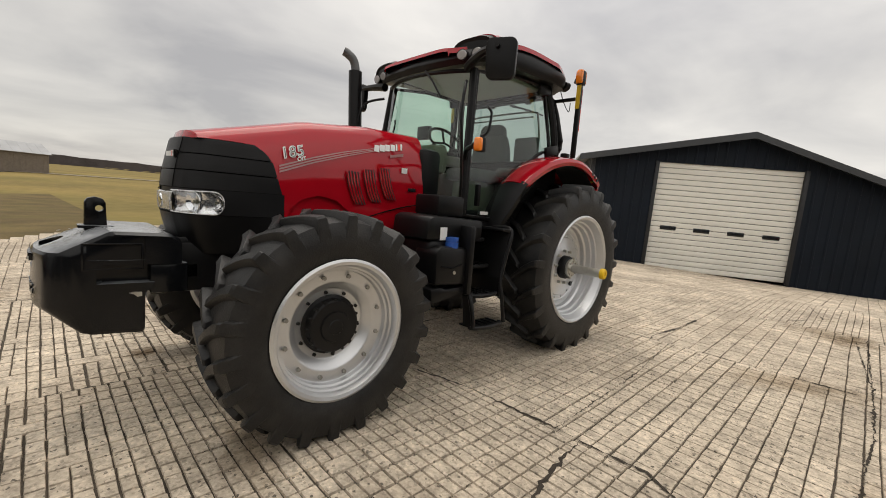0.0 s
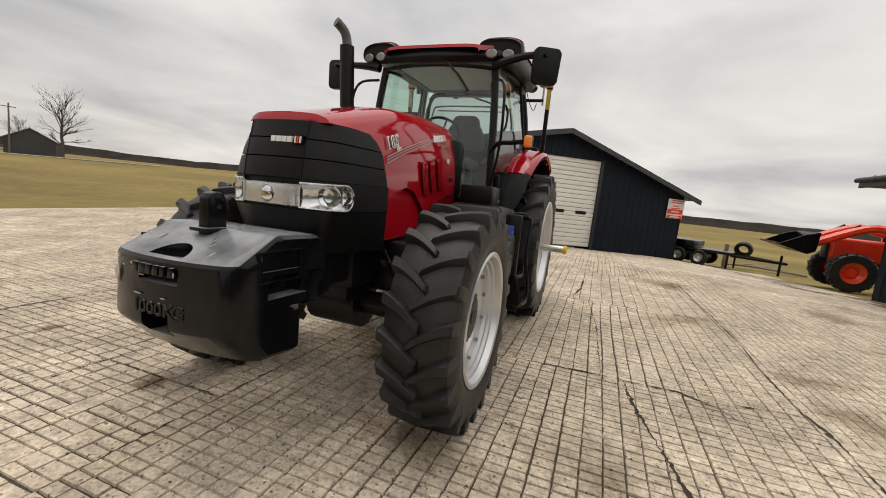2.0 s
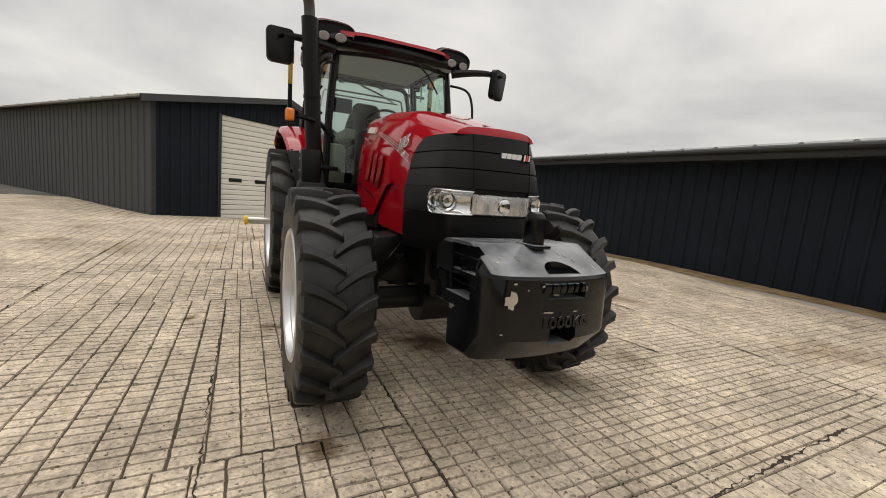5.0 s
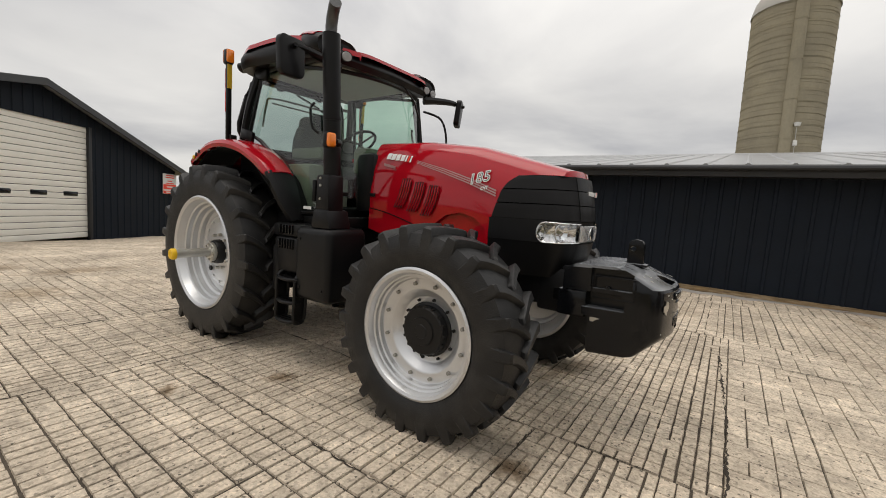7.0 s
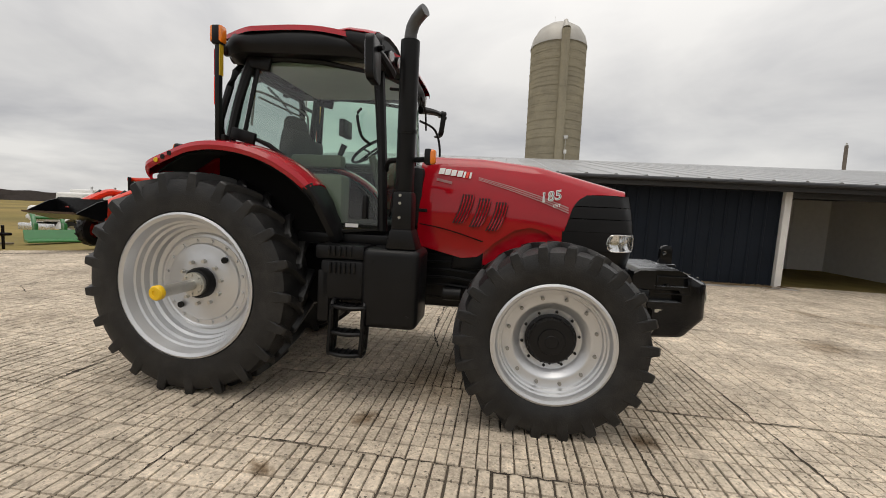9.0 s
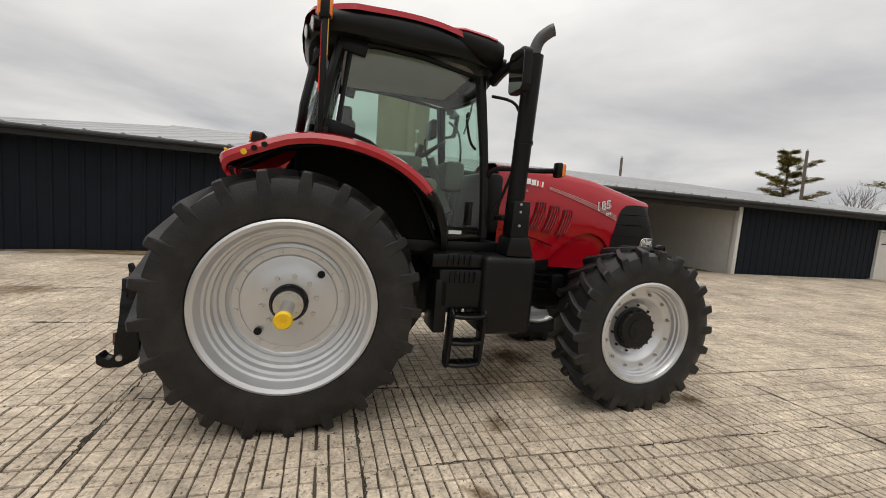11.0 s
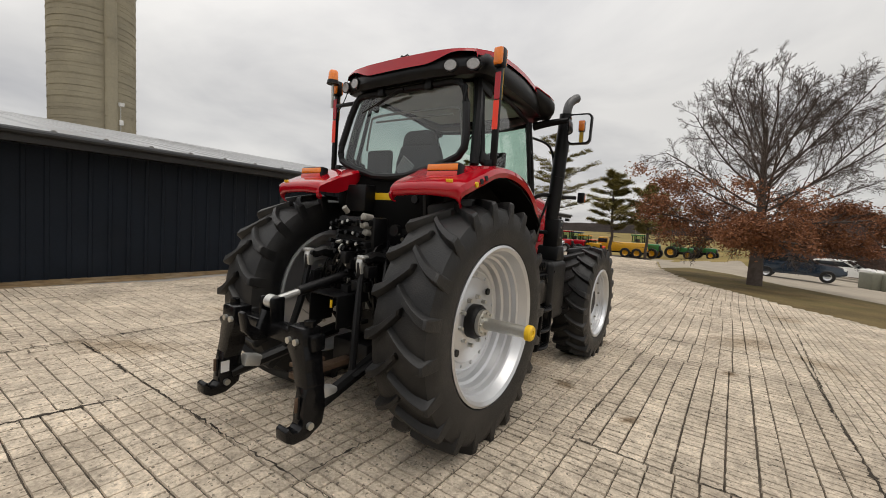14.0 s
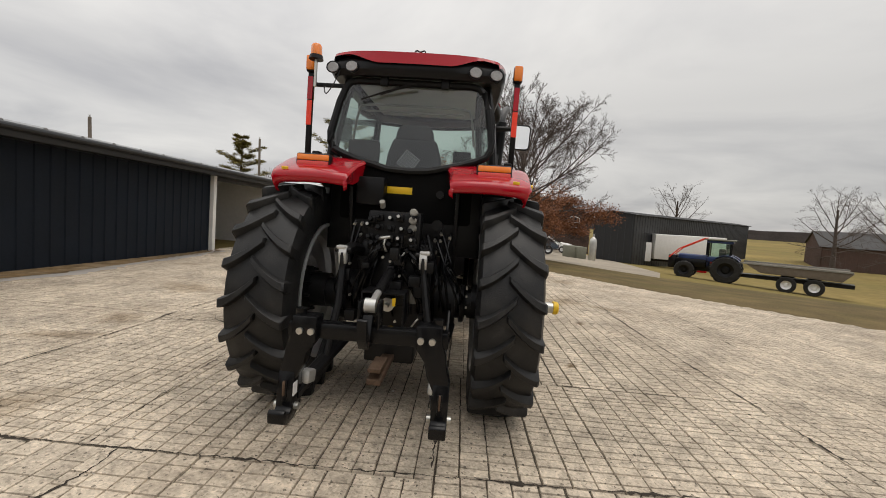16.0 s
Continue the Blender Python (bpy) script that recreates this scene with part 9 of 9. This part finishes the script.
def yard_blocks():
    """Hand-scored lines cut every slab into low blocks; those beside the path are separate pieces, the rest one mesh."""
    rnd = random.Random(21)
    verts, faces = [], []
    near = 0
    for x0, x1, y0, y1, px, py, sx, sy, worn in yard_slabs():
        cx, cy = (x0 + x1) / 2, (y0 + y1) / 2
        far = max(abs(cx - 1), abs(cy)) > 9
        if not any(in_poly(a, b, YARD) for a in (x0, cx, x1) for b in (y0, cy, y1)) or cx > 34:
            continue
        if far:
            px, py = px * 1.5, py * 1.5
        nx, ny = max(1, round((x1 - x0) / px)), max(1, round((y1 - y0) / py))
        gap = rnd.uniform(0.0068, 0.0092) * (1.2 if far else 1)

        def waves(n, size):
            """Each scored line: its place, its slow wander, its weight."""
            step = size / n
            drift = rnd.gauss(0, 0.004)
            return [(k * step + (rnd.gauss(0, step * 0.055) if 0 < k < n else 0), 0 if k in (0, n) else abs(rnd.gauss(0, 0.006)), rnd.uniform(0.8, 2.2), rnd.uniform(0, 6.3), drift if 0 < k < n else 0, 1.25 if k in (0, n) else math.exp(rnd.gauss(-0.08, 0.32))) for k in range(n + 1)]

        lx, ly = waves(nx, x1 - x0), waves(ny, y1 - y0)
        tilt_x, tilt_y, dz0 = rnd.gauss(0, 0.001), rnd.gauss(0, 0.001), rnd.gauss(0, 0.0015)

        def across(k, y):
            p, a, f, ph, dr, _ = lx[k]
            return x0 + p + a * math.sin(f * y + ph) + dr * (y - cy)

        def along(k, x):
            p, a, f, ph, dr, _ = ly[k]
            return y0 + p + a * math.sin(f * x + ph) + dr * (x - cx)

        for b in range(ny):
            a = 0
            while a < nx:
                # here and there a score has worn away
                e = a + 1
                while e < nx and rnd.random() < worn:
                    e += 1
                g = gap * rnd.uniform(0.8, 1.2)
                ga, gb, gc, gd = 0.5 * g * sx * lx[a][5], 0.5 * g * sx * lx[e][5], 0.5 * g * sy * ly[b][5], 0.5 * g * sy * ly[b + 1][5]
                ym = (along(b, cx) + along(b + 1, cx)) / 2
                xm = (across(a, ym) + across(e, ym)) / 2
                if in_poly(xm, ym, YARD):
                    quad = []
                    for kx, ky, ux, uy in ((a, b, 1, 1), (e, b, -1, 1), (e, b + 1, -1, -1), (a, b + 1, 1, -1)):
                        yy = along(ky, x0 + lx[kx][0])
                        xx = across(kx, yy)
                        quad.append((xx + (ga if ux > 0 else -gb) + rnd.gauss(0, 0.0016), yy + (gc if uy > 0 else -gd) + rnd.gauss(0, 0.0016), ux, uy))
                    z = height(xm, ym) + dz0 + tilt_x * (xm - cx) + tilt_y * (ym - cy) + rnd.gauss(0, 0.0008)
                    lip = 0.0035 if not far else 0.006
                    pts = [(x, y, z - 0.014) for x, y, _, _ in quad] + [(x + lip * ux, y + lip * uy, z) for x, y, ux, uy in quad]
                    pts = [(x, y, h - 0.0138 * (x - xm) + 0.0147 * (y - ym)) for x, y, h in pts]
                    sides = ((4, 5, 6, 7), (0, 1, 5, 4), (1, 2, 6, 5), (2, 3, 7, 6), (3, 0, 4, 7))
                    if near < 300 and 0.5 < xm < 4.2 and -3.4 < ym < -1.9:
                        near += 1
                        me = bpy.data.meshes.new("block")
                        me.from_pydata(pts, [], sides)
                        me.materials.append(SLAB)
                        ob = new("block", me)
                        ob.parent = pavement
                    else:
                        k = len(verts)
                        verts += pts
                        faces += [tuple(k + q for q in f) for f in sides]
                a = e
    raw("blocks", verts, faces, SLAB, pavement, "", "stuff")


yard_blocks()


# ---- cracks and stains ----
def crack(pts, w, seed):
    """A ragged dark opening along a line in the slabs."""
    rnd = random.Random(seed)
    fine = []
    for a, b in zip(pts, pts[1:]):
        n = max(2, int(math.dist(a, b) / 0.03))
        for i in range(n):
            t = i / n
            fine.append((a[0] + (b[0] - a[0]) * t + rnd.gauss(0, 0.006), a[1] + (b[1] - a[1]) * t + rnd.gauss(0, 0.006)))
    fine.append(pts[-1])
    verts, faces = [], []
    slow = rnd.uniform(0, 6)
    for i, (x, y) in enumerate(fine):
        q = fine[min(i + 1, len(fine) - 1)]
        p = fine[max(i - 1, 0)]
        dx, dy = q[0] - p[0], q[1] - p[1]
        ln = math.hypot(dx, dy) or 1
        h = w * rnd.uniform(0.15, 0.6) * (0.75 + 0.45 * math.sin(0.23 * i + slow)) * (2.4 if rnd.random() < 0.03 else 1) * (0.2 if i in (0, len(fine) - 1) else 1)
        z = height(x, y) + 0.0045
        verts += [(x - dy / ln * h, y + dx / ln * h, z), (x + dy / ln * h, y - dx / ln * h, z)]
    for i in range(len(fine) - 1):
        faces.append((2 * i, 2 * i + 1, 2 * i + 3, 2 * i + 2))
    raw("crack", verts, faces, CRACK, pavement)


CRACKS = [([(1.86, 0.56), (1.73, 1.06), (1.67, 1.91), (1.68, 2.11), (1.66, 2.52), (1.81, 2.8), (1.98, 2.89)], 0.026), ([(1.68, 2.11), (2.0, 2.14), (2.4, 2.22), (2.73, 2.30), (3.2, 2.4)], 0.03), ([(1.69, 1.92), (0.9, 1.9), (0.07, 1.87), (-1.2, 1.74)], 0.012),
          ([(1.67, 2.96), (1.59, 3.42)], 0.022), ([(-4.1, 3.42), (-1.5, 3.48), (-0.23, 3.49), (0.58, 3.44), (1.54, 3.44), (1.84, 3.5), (4.6, 3.42)], 0.020), ([(-1.25, 3.4), (-1.23, 2.31), (-1.22, 1.53), (-1.2, 0.27), (-1.17, -0.78), (-1.13, -1.97), (-1.08, -3.4)], 0.022),
          ([(-1.22, 1.52), (-1.4, 1.5), (-1.67, 1.53), (-2.1, 1.58), (-2.9, 1.6)], 0.04), ([(-1.8, 3.46), (-3.97, 3.31)], 0.016), ([(7.2, -3.6), (2.88, -3.44), (0.98, -3.46), (-0.17, -3.49), (-4.1, -3.46)], 0.022), ([(2.79, -3.44), (8.9, -3.46)], 0.016),
          ([(-1.1, -0.44), (0.42, -0.46), (3.39, -0.47), (4.62, -0.46), (5.08, -0.46), (7.6, -0.46)], 0.013), ([(3.53, -0.5), (3.54, -0.93), (3.55, -1.56)], 0.013), ([(0.5, -0.5), (0.51, -1.46), (0.5, -2.11), (0.5, -3.4)], 0.012), ([(0.58, -1.57), (2.6, -1.6), (4.52, -1.6)], 0.011),
          ([(4.58, 2.51), (4.67, 0.71), (4.68, 0.01), (4.69, -0.7), (4.68, -3.3)], 0.021), ([(4.71, 3.56), (6.05, 3.91)], 0.012), ([(4.67, 2.5), (5.78, 2.54), (7.6, 2.5)], 0.014),
          ([(-4.6, 1.2), (-5.1, 1.5), (-5.2, 2.4)], 0.02), ([(-6.5, 2.6), (-5.2, 2.9), (-4.2, 2.4)], 0.018), ([(-3.0, 6.3), (0.2, 6.25), (4.0, 6.35)], 0.014), ([(5.6, 3.9), (7.4, 3.6), (9.0, 4.1)], 0.014), ([(8.0, 1.0), (9.5, 0.6), (12.5, 0.7)], 0.016),
          ([(-4.2, 1.6), (-4.15, -0.4), (-4.15, -3.4)], 0.014), ([(2.5, -4.7), (4.6, -4.9), (7.0, -4.4)], 0.014), ([(8.9, -3.46), (9.6, -2.2), (10.8, -1.5), (12.9, -0.8)], 0.03), ([(8.9, -3.46), (9.6, -3.93)], 0.03)]
for k, (pts, w) in enumerate(CRACKS):
    crack(pts, w, 60 + k)


WETSTAIN = damp("damp_stain", (0.50, 0.455, 0.41))
GRIME = damp("grey_grime", (0.76, 0.735, 0.705))


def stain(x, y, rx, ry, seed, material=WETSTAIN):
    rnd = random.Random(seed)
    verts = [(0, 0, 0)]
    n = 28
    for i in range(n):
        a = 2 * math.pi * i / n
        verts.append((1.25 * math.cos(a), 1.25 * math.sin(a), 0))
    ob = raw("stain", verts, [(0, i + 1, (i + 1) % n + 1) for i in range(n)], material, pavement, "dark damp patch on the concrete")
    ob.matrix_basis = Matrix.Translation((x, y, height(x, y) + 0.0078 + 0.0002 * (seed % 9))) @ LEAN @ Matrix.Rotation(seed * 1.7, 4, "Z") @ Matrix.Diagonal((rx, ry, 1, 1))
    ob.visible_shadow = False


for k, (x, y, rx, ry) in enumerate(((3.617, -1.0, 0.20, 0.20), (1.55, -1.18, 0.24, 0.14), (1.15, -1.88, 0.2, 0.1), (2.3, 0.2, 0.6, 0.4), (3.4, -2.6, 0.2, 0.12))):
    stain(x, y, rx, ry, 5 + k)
rg = random.Random(31)
for k in range(26):
    x, y = rg.uniform(-6, 9), rg.uniform(-6, 6.5)
    if abs(x - 4.2) + abs(y) > 1.5:
        stain(x, y, rg.uniform(0.3, 1.3), rg.uniform(0.2, 0.7), 20 + k, GRIME)


def stone_chips():
    """Crumbs of broken concrete and grit lying on the slabs."""
    rnd = random.Random(77)
    verts, faces = [], []
    for i in range(5200):
        x, y = rnd.uniform(-6.5, 7.5), rnd.uniform(-6.0, 5.5)
        if i % 3 == 0:
            pts, w = rnd.choice(CRACKS)
            j = rnd.randrange(len(pts) - 1)
            u = rnd.random()
            x, y = pts[j][0] + (pts[j + 1][0] - pts[j][0]) * u + rnd.gauss(0, 0.08), pts[j][1] + (pts[j + 1][1] - pts[j][1]) * u + rnd.gauss(0, 0.08)
        s = 0.0028 + 0.004 * rnd.random() ** 3
        a = rnd.random() * 6.28
        z = height(x, y) + 0.001
        k = len(verts)
        verts += [(x + s * math.cos(a + 2.1 * q) * rnd.uniform(0.7, 1.3), y + s * math.sin(a + 2.1 * q) * rnd.uniform(0.7, 1.3), z) for q in range(3)] + [(x, y, z + s * 1.1)]
        faces += [(k, k + 1, k + 3), (k + 1, k + 2, k + 3), (k + 2, k, k + 3)]
    raw("stone_chips", verts, faces, GRIT, None, "pale grit and crumbs of concrete strewn over the yard", "stuff")


GRIT = mat("pale_grit", (0.55, 0.50, 0.43), 0.9, var=0.3)
stone_chips()
